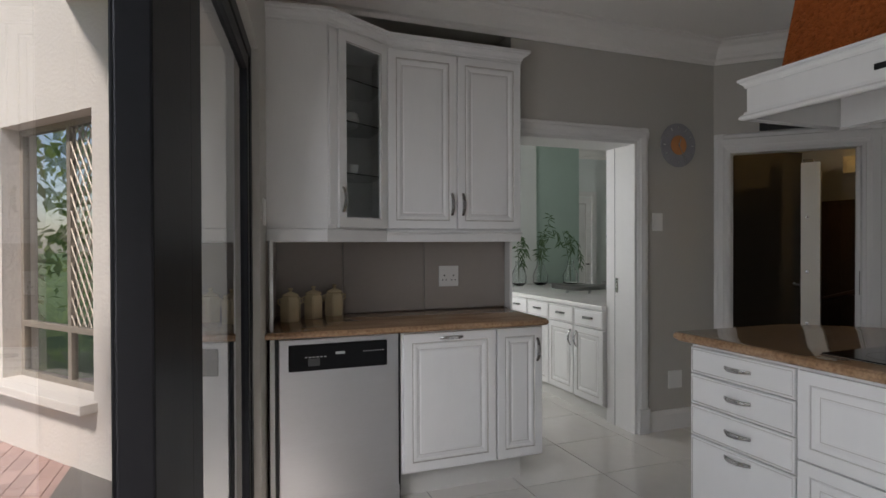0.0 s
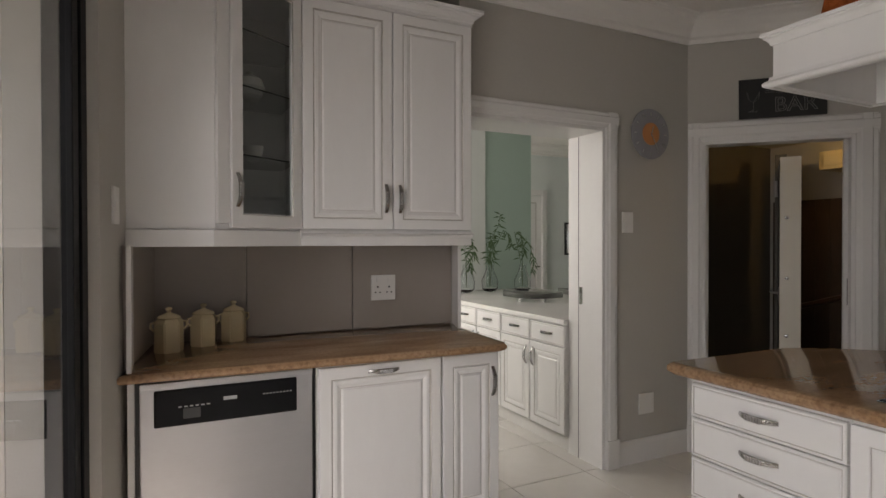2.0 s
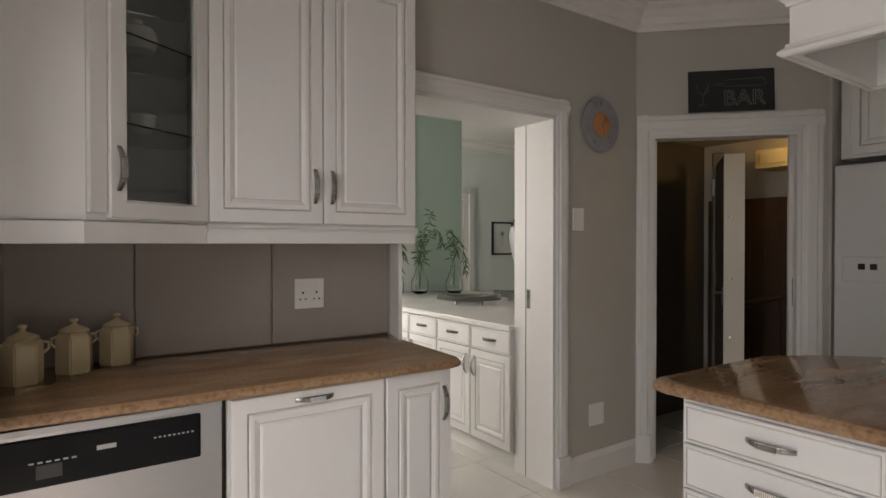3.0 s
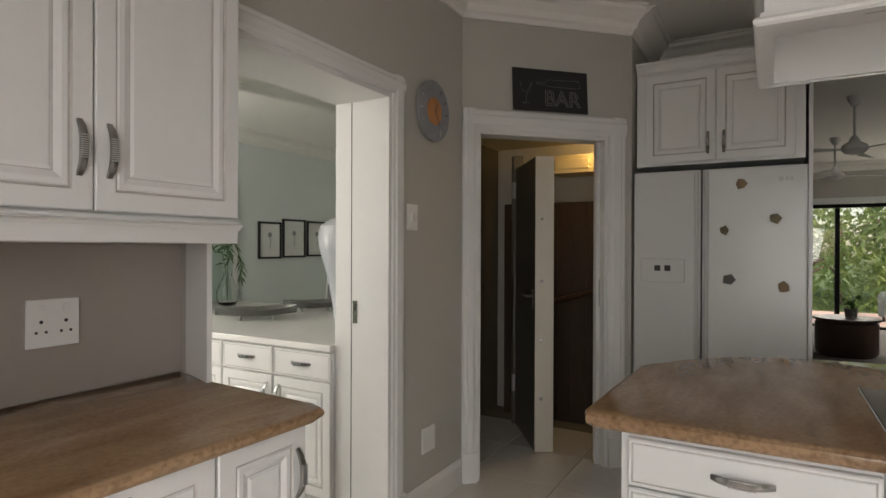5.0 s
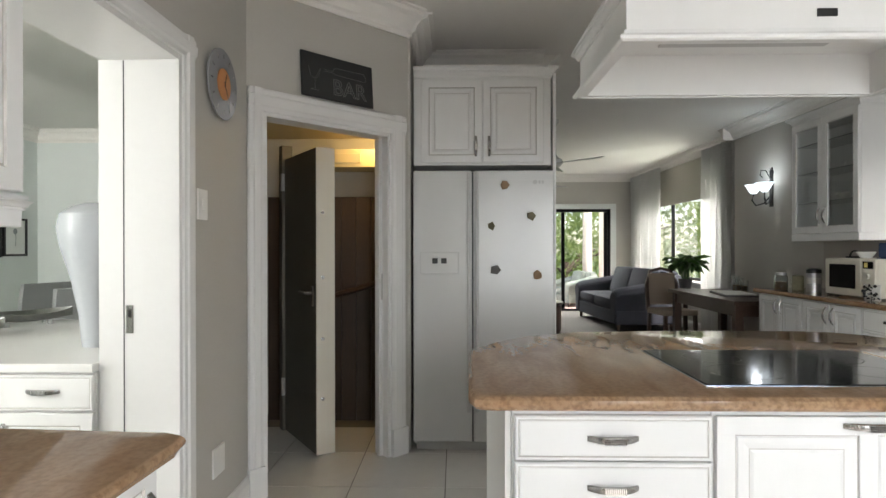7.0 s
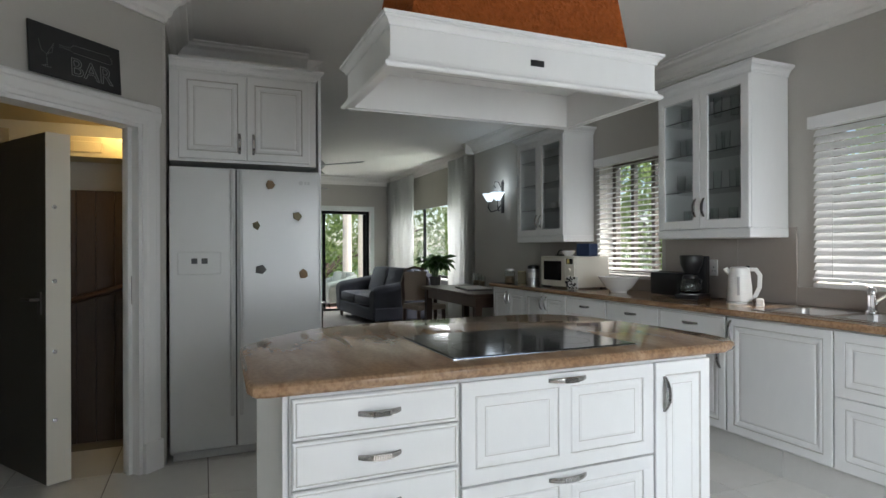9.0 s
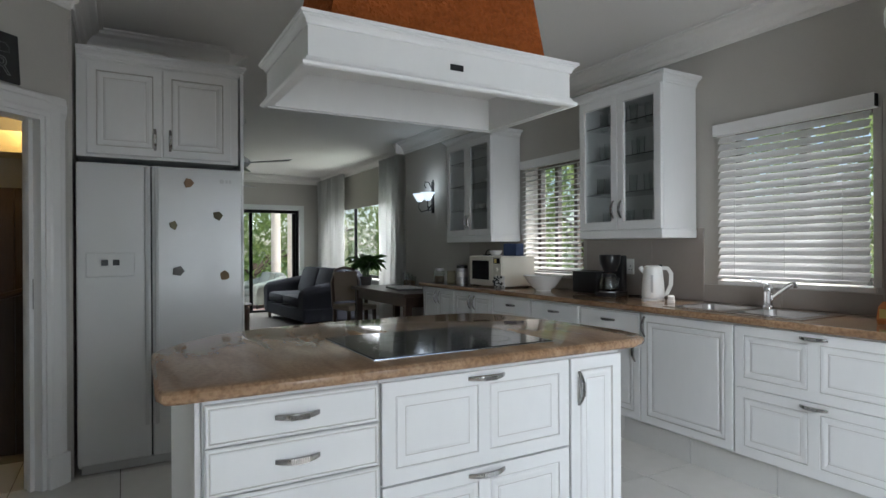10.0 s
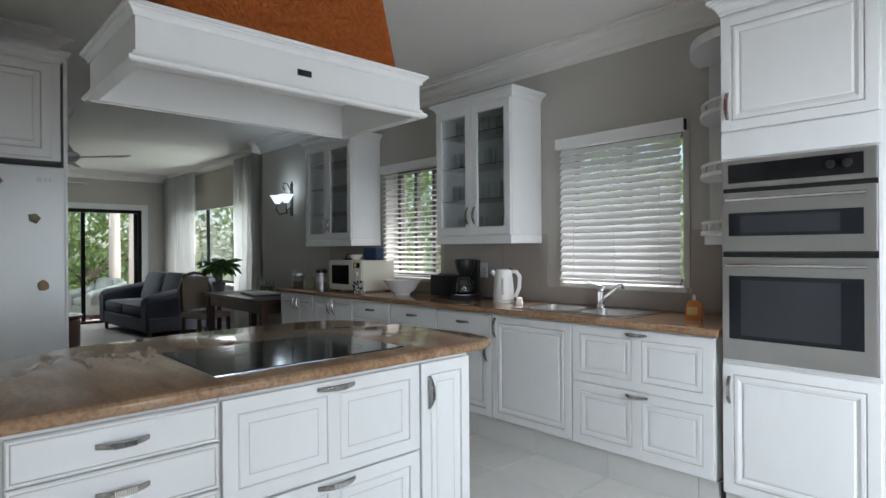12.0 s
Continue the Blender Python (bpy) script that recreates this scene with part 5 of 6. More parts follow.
wall_plate("light_switch", WEST @ pose(0, 0.05, 1.46, 0, 0, 90), 0.075, 0.12, "white light switch beside the sliding door", "light switch")

# clock
ck = holder("wall_clock", pose(2.45, 3.362, 2.0), "round clear glass wall clock with a copper centre", "clock")
face = part("face", lathe(bmesh.new(), [(0, 0), (0.150, 0), (0.152, 0.003), (0.150, 0.006), (0, 0.006)], 48, m=pose(0, -0.012, 0, 90, 0, 0)), M["cab_glass"], ck, "clear bevelled glass disc", True)
face.visible_shadow = False
part("rim", lathe(bmesh.new(), [(0.147, 0), (0.153, 0), (0.154, 0.004), (0.153, 0.008), (0.147, 0.008)], 48, m=pose(0, -0.011, 0, 90, 0, 0)), M["clock_glass"], ck, "pale bevelled rim", True)
part("disc", lathe(bmesh.new(), [(0.068, 0), (0.068, 0.004), (0, 0.005)], 36, m=pose(0, -0.0195, 0, 90, 0, 0)), M["clock_copper"], ck, "copper coloured centre disc", True)
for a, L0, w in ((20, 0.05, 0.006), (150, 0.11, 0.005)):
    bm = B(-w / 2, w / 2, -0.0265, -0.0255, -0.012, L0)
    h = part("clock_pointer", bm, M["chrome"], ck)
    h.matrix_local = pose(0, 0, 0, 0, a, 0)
for i in range(12):
    t = part("hour_mark", B(-0.003, 0.003, -0.0205, -0.0185, 0.112, 0.132), M["chrome"], ck)
    t.matrix_local = pose(0, 0, 0, 0, i * 30, 0)

# sign above the bar door, leaning on the head casing
sg = holder("bar_sign", SLANT @ pose(0.525, -0.03, 2.098, -4, 0, 0), "black slate sign lettered BAR in dotted chalk", "sign")
part("board", B(-0.235, 0.235, -0.012, 0.0, 0, 0.245, 0.003), M["slate"], sg)
txt = bpy.data.curves.new("lettering", "FONT")
txt.body, txt.size, txt.align_x, txt.fill_mode, txt.bevel_depth = "BAR", 0.125, "CENTER", "NONE", 0.0013
t = new("lettering", txt)
me = bpy.data.meshes.new_from_object(t)
bpy.data.objects.remove(t)
bm = bmesh.new()
bm.from_mesh(me)
t = part("lettering", bm, M["chalk"], sg, "grey chalk letters")
t.matrix_local = pose(0.07, -0.0128, 0.035, 90, 0, 0)


def dots(pts, step=0.008):
    bm = bmesh.new()
    for a, b in zip(pts, pts[1:]):
        n = max(1, int(math.dist(a, b) / step))
        for i in range(n):
            x, z = a[0] + (b[0] - a[0]) * i / n, a[1] + (b[1] - a[1]) * i / n
            box(bm, x - 0.0014, x + 0.0014, -0.0135, -0.0122, z - 0.0014, z + 0.0014)
    return bm


part("glass_drawing", dots([(-0.19, 0.16), (-0.18, 0.115), (-0.155, 0.10), (-0.13, 0.115), (-0.12, 0.16)] + [(-0.155, 0.10), (-0.155, 0.05), (-0.18, 0.04), (-0.13, 0.04)]), M["chalk"], sg)
part("bottle_drawing", dots([(-0.09, 0.165), (-0.04, 0.165), (-0.02, 0.185), (0.17, 0.19), (0.185, 0.17), (0.185, 0.15), (0.165, 0.145), (-0.02, 0.147), (-0.04, 0.155), (-0.09, 0.155), (-0.09, 0.165)]), M["chalk"], sg)

# kettle
kt = holder("kettle", pose(2.52, -0.85, 0.9, 0, 0, 215), "white plastic jug kettle on its base", "kettle")
part("base", lathe(bmesh.new(), [(0.078, 0), (0.08, 0.008), (0.074, 0.016)], 28), M["plastic"], kt, smooth=True)
part("body", lathe(bmesh.new(), [(0.072, 0.018), (0.076, 0.03), (0.074, 0.10), (0.064, 0.20), (0.058, 0.235), (0.045, 0.243), (0, 0.245)], 30), M["plastic"], kt, smooth=True)
part("spout", tube(bmesh.new(), [(-0.05, 0, 0.19), (-0.075, 0, 0.215), (-0.085, 0, 0.232)], 0.016, 10), M["plastic"], kt, smooth=True)
part("handle", sweep(bmesh.new(), [(0.055, 0, 0.225), (0.095, 0, 0.225), (0.118, 0, 0.19), (0.115, 0, 0.11), (0.09, 0, 0.05), (0.072, 0, 0.045)], [(-0.013, -0.009), (0.013, -0.009), (0.013, 0.009), (-0.013, 0.009)], up=(0, 1, 0)), M["plastic"], kt, smooth=True)
part("gauge", B(-0.008, 0.008, -0.077, -0.07, 0.06, 0.18, 0.002), M["grey_plastic"], kt, "grey water gauge")
part("lid_button", B(0.035, 0.06, -0.012, 0.012, 0.236, 0.25, 0.004), M["black"], kt)

# filter coffee maker
cm = holder("coffee_maker", pose(2.93, -0.87, 0.9, 0, 0, 200), "black filter coffee maker with a glass jug", "coffee maker")
part("base", B(-0.085, 0.085, -0.11, 0.11, 0, 0.035, 0.01), M["black"], cm)
part("tank", B(-0.08, 0.08, 0.04, 0.11, 0.035, 0.31, 0.012), M["black"], cm)
part("filter_head", lathe(bmesh.new(), [(0.05, 0.19), (0.075, 0.25), (0.082, 0.30), (0.078, 0.315), (0, 0.318)], 24, (0, -0.02, 0)), M["black"], cm, smooth=True)
jg = part("jug", lathe(bmesh.new(), [(0.055, 0.04), (0.066, 0.055), (0.068, 0.10), (0.05, 0.15), (0.046, 0.165), (0.043, 0.165), (0.047, 0.15), (0.063, 0.10), (0.06, 0.058), (0, 0.045)], 24, (0, -0.04, 0)), M["cab_glass"], cm, "clear glass jug", True)
part("jug_band", lathe(bmesh.new(), [(0.051, 0.148), (0.053, 0.15), (0.048, 0.17), (0, 0.178)], 24, (0, -0.04, 0)), M["black"], jg, smooth=True)
part("jug_handle", tube(bmesh.new(), [(0.05, -0.06, 0.155), (0.095, -0.075, 0.14), (0.095, -0.075, 0.09), (0.068, -0.06, 0.075)], 0.008, 8), M["black"], jg, smooth=True)
part("hot_plate", lathe(bmesh.new(), [(0.068, 0.034), (0.068, 0.039), (0, 0.04)], 24, (0, -0.04, 0)), M["steel"], cm)
ts = holder("toaster", pose(3.17, -0.90, 0.9, 0, 0, 180), "glossy black two-slot toaster beside the coffee maker", "toaster")
part("body", B(-0.14, 0.14, -0.08, 0.08, 0.008, 0.185, 0.025), M["black"], ts, smooth=True)
for y in (-0.03, 0.02):
    part("slot", B(-0.10, 0.10, y, y + 0.018, 0.182, 0.187), M["dark_hole"], ts)
part("lever", B(-0.155, -0.138, -0.02, 0.02, 0.10, 0.115, 0.003), M["grey_plastic"], ts)
cb = tagged(part("power_cord", tube(bmesh.new(), [(2.86, -0.98, 0.905), (2.80, -1.03, 0.906), (2.74, -1.0, 0.905), (2.68, -0.93, 0.905), (2.64, -0.88, 0.906)], 0.004, 6), M["black"], None, "", True), "black kettle cord lying on the worktop", "cord")

# white bowl, microwave and what stands round it
bw = part("bowl", lathe(bmesh.new(), [(0.06, 0), (0.062, 0.012), (0.10, 0.04), (0.15, 0.115), (0.158, 0.122), (0.15, 0.122), (0.095, 0.05), (0, 0.02)], 36), M["porcelain"], None, "", True)
bw.matrix_world = pose(3.62, -0.78, 0.9) @ Matrix.Scale(1.08, 4)
tagged(bw, "large white ceramic mixing bowl on the worktop", "bowl")
mw = holder("microwave", pose(4.32, -0.66, 0.9, 0, 0, 180), "cream microwave oven with a dark door window", "microwave")
part("body", B(-0.27, 0.27, 0.0, 0.37, 0.012, 0.295, 0.008), M["cream_plastic"], mw)
d = part("door", B(-0.268, 0.13, -0.018, 0.0, 0.016, 0.292, 0.006), M["cream_plastic"], mw)
part("door_window", B(-0.215, 0.075, -0.0205, -0.017, 0.07, 0.25, 0.004), M["black_glass"], d, "dark door window")
k = part("control_panel", B(0.133, 0.268, -0.016, 0.0, 0.016, 0.292, 0.005), M["cream_plastic"], mw)
part("display", B(0.15, 0.25, -0.0185, -0.0155, 0.225, 0.275, 0.002), M["black_glass"], k, "dark display with yellow label")
part("display_label", B(0.165, 0.2, -0.0195, -0.0183, 0.232, 0.268), M["yellow_label"], k)
for z in (0.10, 0.17):
    part("dial", lathe(bmesh.new(), [(0.022, 0), (0.02, 0.014), (0, 0.015)], 18, m=pose(0.20, -0.016, z, 90, 0, 0)), M["cream_plastic"], k, smooth=True)
for x in (-0.22, 0.22):
    for y in (0.04, 0.32):
        part("foot", lathe(bmesh.new(), [(0.014, 0), (0.014, 0.013)], 8, (x, y, 0)), M["rubber"], mw)
hp = holder("cloth_holder", pose(4.05, -0.62, 0.9, 0, 0, 190), "small dark patterned oven cloth leaning by the microwave", "cloth")
rnd = random.Random(9)
bm = bmesh.new()
for i in range(22):
    x, z = rnd.uniform(-0.06, 0.06), rnd.uniform(0.005, 0.12)
    lathe(bm, [(0, -0.006), (0.012, 0), (0, 0.006)], 8, m=pose(x, -0.01 + rnd.uniform(-0.012, 0.012), z, rnd.uniform(0, 180), rnd.uniform(0, 180), 0))
part("petals", bm, M["black"], hp)
part("sheet", B(-0.065, 0.065, 0.005, 0.011, 0, 0.115, 0.002), M["porcelain"], hp)
tl = holder("tray_handle", pose(4.48, -0.80, 1.196), "dark hooped basket handle on top of the microwave", "basket")
part("hoop", tube(bmesh.new(), arc((0, 0, 0.0), 0.055, 0, 180, 12), 0.007, 6, up=(0, 1, 0)), M["black"], tl, smooth=True)
part("rim", lathe(bmesh.new(), [(0.055, 0), (0.06, 0.012), (0.054, 0.012), (0.05, 0.002), (0, 0.002)], 24), M["iron"], tl)
bw2 = part("small_bowl", lathe(bmesh.new(), [(0.035, 0), (0.06, 0.035), (0.066, 0.05), (0.06, 0.05), (0, 0.01)], 24), M["porcelain"], None, "", True)
bw2.matrix_world = pose(4.33, -0.78, 1.196)
tagged(bw2, "small white bowl on top of the microwave", "bowl")
bx = prism(bmesh.new(), [(-0.085, -0.06), (0.085, -0.06), (0.085, 0.06), (-0.085, 0.06)], 0, 0.005)
box(bx, -0.08, 0.08, -0.055, 0.055, 0.005, 0.115, 0.012)
bx = part("cloth_stack", bx, M["blue_cloth"], None)
bx.matrix_world = pose(4.10, -0.82, 1.196, 0, 0, 12)
tagged(bx, "folded dark blue cloth on the microwave", "cloth")
for x, y, h, w, mt, lab in ((4.72, -0.80, 0.21, 0.10, "stone_grey", "grey coffee tin with a dark lid"), (4.86, -0.72, 0.20, 0.11, "steel", "steel coffee press with a printed band")):
    o = holder("coffee_tin", pose(x, y, 0.9), lab, "tin")
    part("body", lathe(bmesh.new(), [(w / 2, 0), (w / 2, h * 0.8)], 24), M[mt], o, smooth=True)
    part("lid", lathe(bmesh.new(), [(w / 2 + 0.003, h * 0.8), (w / 2 + 0.003, h * 0.95), (w * 0.3, h), (0, h)], 24), M["black"], o, smooth=True)
    part("band", lathe(bmesh.new(), [(w / 2 + 0.001, h * 0.35), (w / 2 + 0.001, h * 0.62)], 24), M["porcelain"], o, "white printed band", True)
jr = holder("glass_jar", pose(5.17, -0.62, 0.9), "glass storage jar with a steel lid", "jar")
part("jar", lathe(bmesh.new(), [(0.05, 0), (0.055, 0.01), (0.055, 0.11), (0.045, 0.13), (0.042, 0.13), (0.051, 0.108), (0.05, 0.012), (0, 0.006)], 20), M["cab_glass"], jr, smooth=True)
part("lid", lathe(bmesh.new(), [(0.047, 0.13), (0.047, 0.15), (0, 0.152)], 20), M["steel"], jr, smooth=True)
part("contents", lathe(bmesh.new(), [(0.047, 0.008), (0.048, 0.07), (0, 0.075)], 16), M["stone_tan"], jr, smooth=True)
gj = holder("tea_caddy", pose(5.05, -0.70, 0.9), "square tea tin with a coloured label", "tin")
part("tin", B(-0.045, 0.045, -0.045, 0.045, 0, 0.13, 0.006), M["stone_olive"], gj)
part("label", B(-0.035, 0.035, -0.0475, -0.0455, 0.03, 0.1), M["paper"], gj)
gj.rotation_euler = (0, 0, radians(150))
nb = holder("soap_refill", pose(1.10, -0.80, 0.9, 0, 0, 190) @ Matrix.Scale(0.78, 4), "orange and yellow soap refill pouch", "pouch")
bm = bmesh.new()
rows = [[bm.verts.new((x * w, y * d, z)) for x, y in ((-1, -1), (1, -1), (1, 1), (-1, 1))] for w, d, z in ((0.05, 0.03, 0), (0.055, 0.034, 0.03), (0.05, 0.02, 0.10), (0.036, 0.006, 0.125), (0.03, 0.004, 0.135))]
for a, b in zip(rows, rows[1:]):
    for i in range(4):
        bm.faces.new((a[i], a[(i + 1) % 4], b[(i + 1) % 4], b[i]))
bm.faces.new(rows[0][::-1]), bm.faces.new(rows[-1])
part("pouch", bm, M["orange_label"], nb)
part("label", B(-0.04, 0.03, -0.034, -0.030, 0.035, 0.09, 0.001), M["yellow_label"], nb, "yellow printed panel")
part("cap", lathe(bmesh.new(), [(0.01, 0.134), (0.01, 0.165), (0.004, 0.175), (0, 0.176)], 12), M["plastic"], nb, smooth=True)
for i, (x, y) in enumerate(((2.33, -0.80), (2.38, -0.86))):
    o = holder("dish_brush", pose(x, y, 0.9, 0, 0, 30 + 40 * i), "small white scouring brush by the sink", "brush")
    part("grip", B(-0.02, 0.02, -0.012, 0.012, 0.018, 0.045, 0.006), M["plastic"], o)
    part("bristles", B(-0.022, 0.022, -0.014, 0.014, 0, 0.018, 0.002), M["paper"], o)

# ---- dining room through the doorway ----
DX = 2.08
def at_dining(y):
    return pose(DX, y, 0, 0, 0, -90)


for i, (y, w) in enumerate(((5.95, 0.378), (5.57, 0.378), (5.19, 0.378), (4.81, 0.368), (4.44, 0.378), (4.06, 0.384))):
    u = unit("sideboard_unit", at_dining(y), w, 0.55, 0.10, 0.815, "white painted sideboard unit with a drawer over a door", "cabinet", "dining sideboard units")
    door_front(u, 0.003, w - 0.003, 0.67, 0.808, "drawer", PLAIN, (w / 2, 0.745, False))
    door_front(u, 0.003, w - 0.003, 0.11, 0.665, handle=((w - 0.04) if i % 2 == 0 else 0.04, 0.56, True))
structure("kick_dining", B(DX + 0.03, DX + 0.5, 3.68, 5.95, 0, 0.099), M["kick"], "pale tiled plinth of the sideboard", "plinth")
ob = part("dining_countertop", prism(bmesh.new(), [(DX - 0.03, 3.675), (2.79, 3.675), (3.38, 3.98), (3.38, 5.955), (DX - 0.03, 5.955)], 0.816, 0.85, 0.006), M["porcelain"], None)
tagged(ob, "white stone top of the dining sideboard", "countertop")
structure("panel_dining", B(DX + 0.56, 3.30, 4.1, 5.95, 0, 0.815), M["white"], "white painted back of the sideboard", "panel")


def leaf_dish(m, L, label):
    bm = bmesh.new()
    n, k = 14, 8
    grid = []
    for i in range(n + 1):
        s = i / n * 2 - 1
        half = 0.30 * L * (1 - abs(s) ** 2.2) + 0.012
        grid.append([bm.verts.new((s * L / 2, half * (j / k * 2 - 1), 0.02 + 0.05 * (j / k * 2 - 1) ** 2 + 0.018 * s * s)) for j in range(k + 1)])
    for a, b in zip(grid, grid[1:]):
        for j in range(k):
            bm.faces.new((a[j], b[j], b[j + 1], a[j + 1]))
    bmesh.ops.solidify(bm, geom=bm.faces[:], thickness=0.006)
    ob = holder("leaf_dish", m, label, "dish")
    part("dish", bm, M["silver"], ob, smooth=True)
    for x, y in ((-0.1, -0.05), (0.1, -0.05), (-0.1, 0.05), (0.1, 0.05)):
        part("foot", lathe(bmesh.new(), [(0.012, 0), (0.009, 0.026)], 8, (x, y, 0)), M["silver"], ob)
    return ob


leaf_dish(pose(2.56, 4.73, 0.85, 0, 0, 138), 0.50, "long silver leaf-shaped dish on the sideboard")
leaf_dish(pose(3.12, 4.74, 0.85, 0, 0, 142), 0.46, "silver leaf-shaped dish near the white vase")
v = holder("table_vase", pose(2.46, 3.91, 0.85), "tall pale grey glazed shouldered vase on the sideboard", "vase")
part("body", lathe(bmesh.new(), [(0.062, 0), (0.065, 0.02), (0.075, 0.14), (0.105, 0.30), (0.145, 0.44), (0.158, 0.52), (0.145, 0.58), (0.10, 0.615), (0.05, 0.63), (0.045, 0.62), (0, 0.5)], 40), M["grey_glaze_pot"], v, smooth=True)


def sprig_vase(m, seed, stems):
    ob = holder("sprig_vase", m, "clear glass vase holding arching green sprigs", "vase with plant", "sprig vases")
    part("vase", lathe(bmesh.new(), [(0.055, 0), (0.08, 0.03), (0.085, 0.11), (0.05, 0.19), (0.032, 0.24), (0.038, 0.27), (0.035, 0.27), (0.028, 0.24), (0.046, 0.19), (0.08, 0.11), (0.075, 0.032), (0, 0.012)], 24), M["cab_glass"], ob, smooth=True)
    rnd = random.Random(seed)
    for way in stems:
        lean = rnd.uniform(-0.12, 0.05)
        pts = [(x, lean * max(0.0, z - 0.25), z) for x, z in way]
        st = part("stem", tube(bmesh.new(), pts, 0.003, 5, up=(0, 1, 0)), M["sprig"], ob)
        bm = bmesh.new()
        for k in range(30):
            f = rnd.uniform(1.15, len(pts) - 1.001)
            i = int(f)
            p = Vector(pts[i]).lerp(Vector(pts[i + 1]), f - i)
            side = 1 if k % 2 else -1
            along = (Vector(pts[i + 1]) - Vector(pts[i])).normalized()
            d = (along * rnd.uniform(0.3, 0.8) + Vector((side * rnd.uniform(0.4, 0.9), rnd.uniform(-0.6, 0.6), rnd.uniform(-0.9, -0.1)))).normalized()
            w = d.cross(Vector((rnd.uniform(-0.4, 0.4), 1, rnd.uniform(-0.4, 0.4)))).normalized()
            ln = rnd.uniform(0.055, 0.10)
            bend = Vector((0, 0, -0.012))
            vs = [bm.verts.new(q) for q in (p, p + d * ln * 0.4 - w * 0.008, p + d * ln + bend, p + d * ln * 0.4 + w * 0.008)]
            bm.faces.new(vs)
        part("leaves", bm, M["sprig"], st)
    return ob


sprig_vase(pose(2.48, 5.74, 0.85), 1, ([(0, 0.05), (0, 0.28), (-0.03, 0.42), (0.02, 0.54), (0.07, 0.46), (0.09, 0.34)], [(0, 0.05), (-0.01, 0.28), (0.03, 0.42), (0.05, 0.34), (0.04, 0.22)]))
sprig_vase(pose(2.75, 5.74, 0.85), 2, ([(0, 0.05), (-0.01, 0.28), (-0.03, 0.42), (0.04, 0.55), (0.11, 0.66), (0.14, 0.78)], [(0, 0.05), (0.02, 0.28), (-0.05, 0.48), (0.01, 0.52), (0.03, 0.42), (0.0, 0.30)], [(0, 0.05), (0.02, 0.28), (0.06, 0.45), (0.16, 0.62), (0.22, 0.58), (0.26, 0.46)]))
sprig_vase(pose(3.05, 5.60, 0.85), 5, ([(0, 0.05), (-0.02, 0.28), (-0.06, 0.45), (-0.10, 0.60), (-0.04, 0.60), (0.0, 0.48), (0.02, 0.36)], [(0, 0.05), (0, 0.28), (0, 0.46), (0.05, 0.54), (0.11, 0.42), (0.14, 0.29), (0.13, 0.2)]))


def picture(x0, x1, z0, z1):
    ob = holder("picture", pose((x0 + x1) / 2, 7.55, (z0 + z1) / 2), "black framed botanical sketch on white paper", "picture", "framed sketches")
    w, h = (x1 - x0) / 2, (z1 - z0) / 2
    bm = bmesh.new()
    for a, b, c, d in ((-w, w, h - 0.025, h), (-w, w, -h, -h + 0.025), (-w, -w + 0.025, -h + 0.025, h - 0.025), (w - 0.025, w, -h + 0.025, h - 0.025)):
        box(bm, a, b, -0.025, -0.001, c, d)
    part("frame", bm, M["black"], ob, "thin black frame")
    part("sheet", B(-w + 0.026, w - 0.026, -0.012, -0.002, -h + 0.026, h - 0.026), M["paper"], ob)
    bm = bmesh.new()
    tube(bm, [(0, -0.0135, -0.1), (0.01, -0.0135, 0), (-0.005, -0.0135, 0.06)], 0.004, 5)
    lathe(bm, [(0.035, 0), (0.03, 0.001), (0, 0.0012)], 9, m=pose(0, -0.0125, 0.07, 90, 0, 0))
    part("drawing", bm, M["ink"], ob)
    return ob


picture(5.12, 5.51, 1.16, 1.64), picture(5.54, 5.965, 1.17, 1.69), picture(6.0, 6.41, 1.18, 1.68), picture(6.44, 6.80, 1.19, 1.64)
dd = holder("door_6", pose(4.20, 7.55, 0), "white panelled inner door, closed", "door", kind="structure")
bm = bmesh.new()
for a, b, z1 in ((-0.09, -0.002, 2.1), (0.502, 0.59, 2.1)):
    box(bm, a, b, -0.03, 0, 0, z1, 0.004)
box(bm, -0.001, 0.501, -0.03, 0, 2.02, 2.1, 0.004)
part("casing", bm, M["trim"], dd)
part("leaf", panel(bmesh.new(), 0.0, 0.5, 0.01, 2.01, [(0, 0.0, 0), (0, 0.012, 0), (0.09, 0.012, 0), (0.1, 0.006, 1), (0.104, 0.006, 1), (0.11, 0.008, 0)]), [M["trim"], M["glaze"]], dd)
part("knob", tube(bmesh.new(), [(0.44, -0.01, 1.0), (0.44, -0.05, 1.0), (0.38, -0.055, 1.0)], 0.01), M["pewter"], dd, smooth=True)


def dining_chair(m, fabric, label):
    ob = holder("dining_chair", m, label, "chair")
    part("seat", B(-0.23, 0.23, -0.22, 0.22, 0.42, 0.50, 0.025), fabric, ob, smooth=True)
    bm = bmesh.new()
    rows = []
    for i in range(9):
        z = 0.48 + 0.52 * i / 8
        y = 0.20 + 0.03 * i / 8 + 0.09 * (i / 8) ** 3
        w = 0.20 + 0.045 * (i / 8) ** 2
        rows.append([bm.verts.new(v) for v in ((-w, y - 0.02, z), (w, y - 0.02, z), (w, y + 0.03, z), (-w, y + 0.03, z))])
    for a, b in zip(rows, rows[1:]):
        for i in range(4):
            bm.faces.new((a[i], a[(i + 1) % 4], b[(i + 1) % 4], b[i]))
    bm.faces.new(rows[0][::-1]), bm.faces.new(rows[-1])
    bmesh.ops.bevel(bm, geom=bm.edges[:], offset=0.004, segments=1, affect="EDGES")
    part("backrest", bm, fabric, ob, smooth=True)
    for x in (-0.19, 0.19):
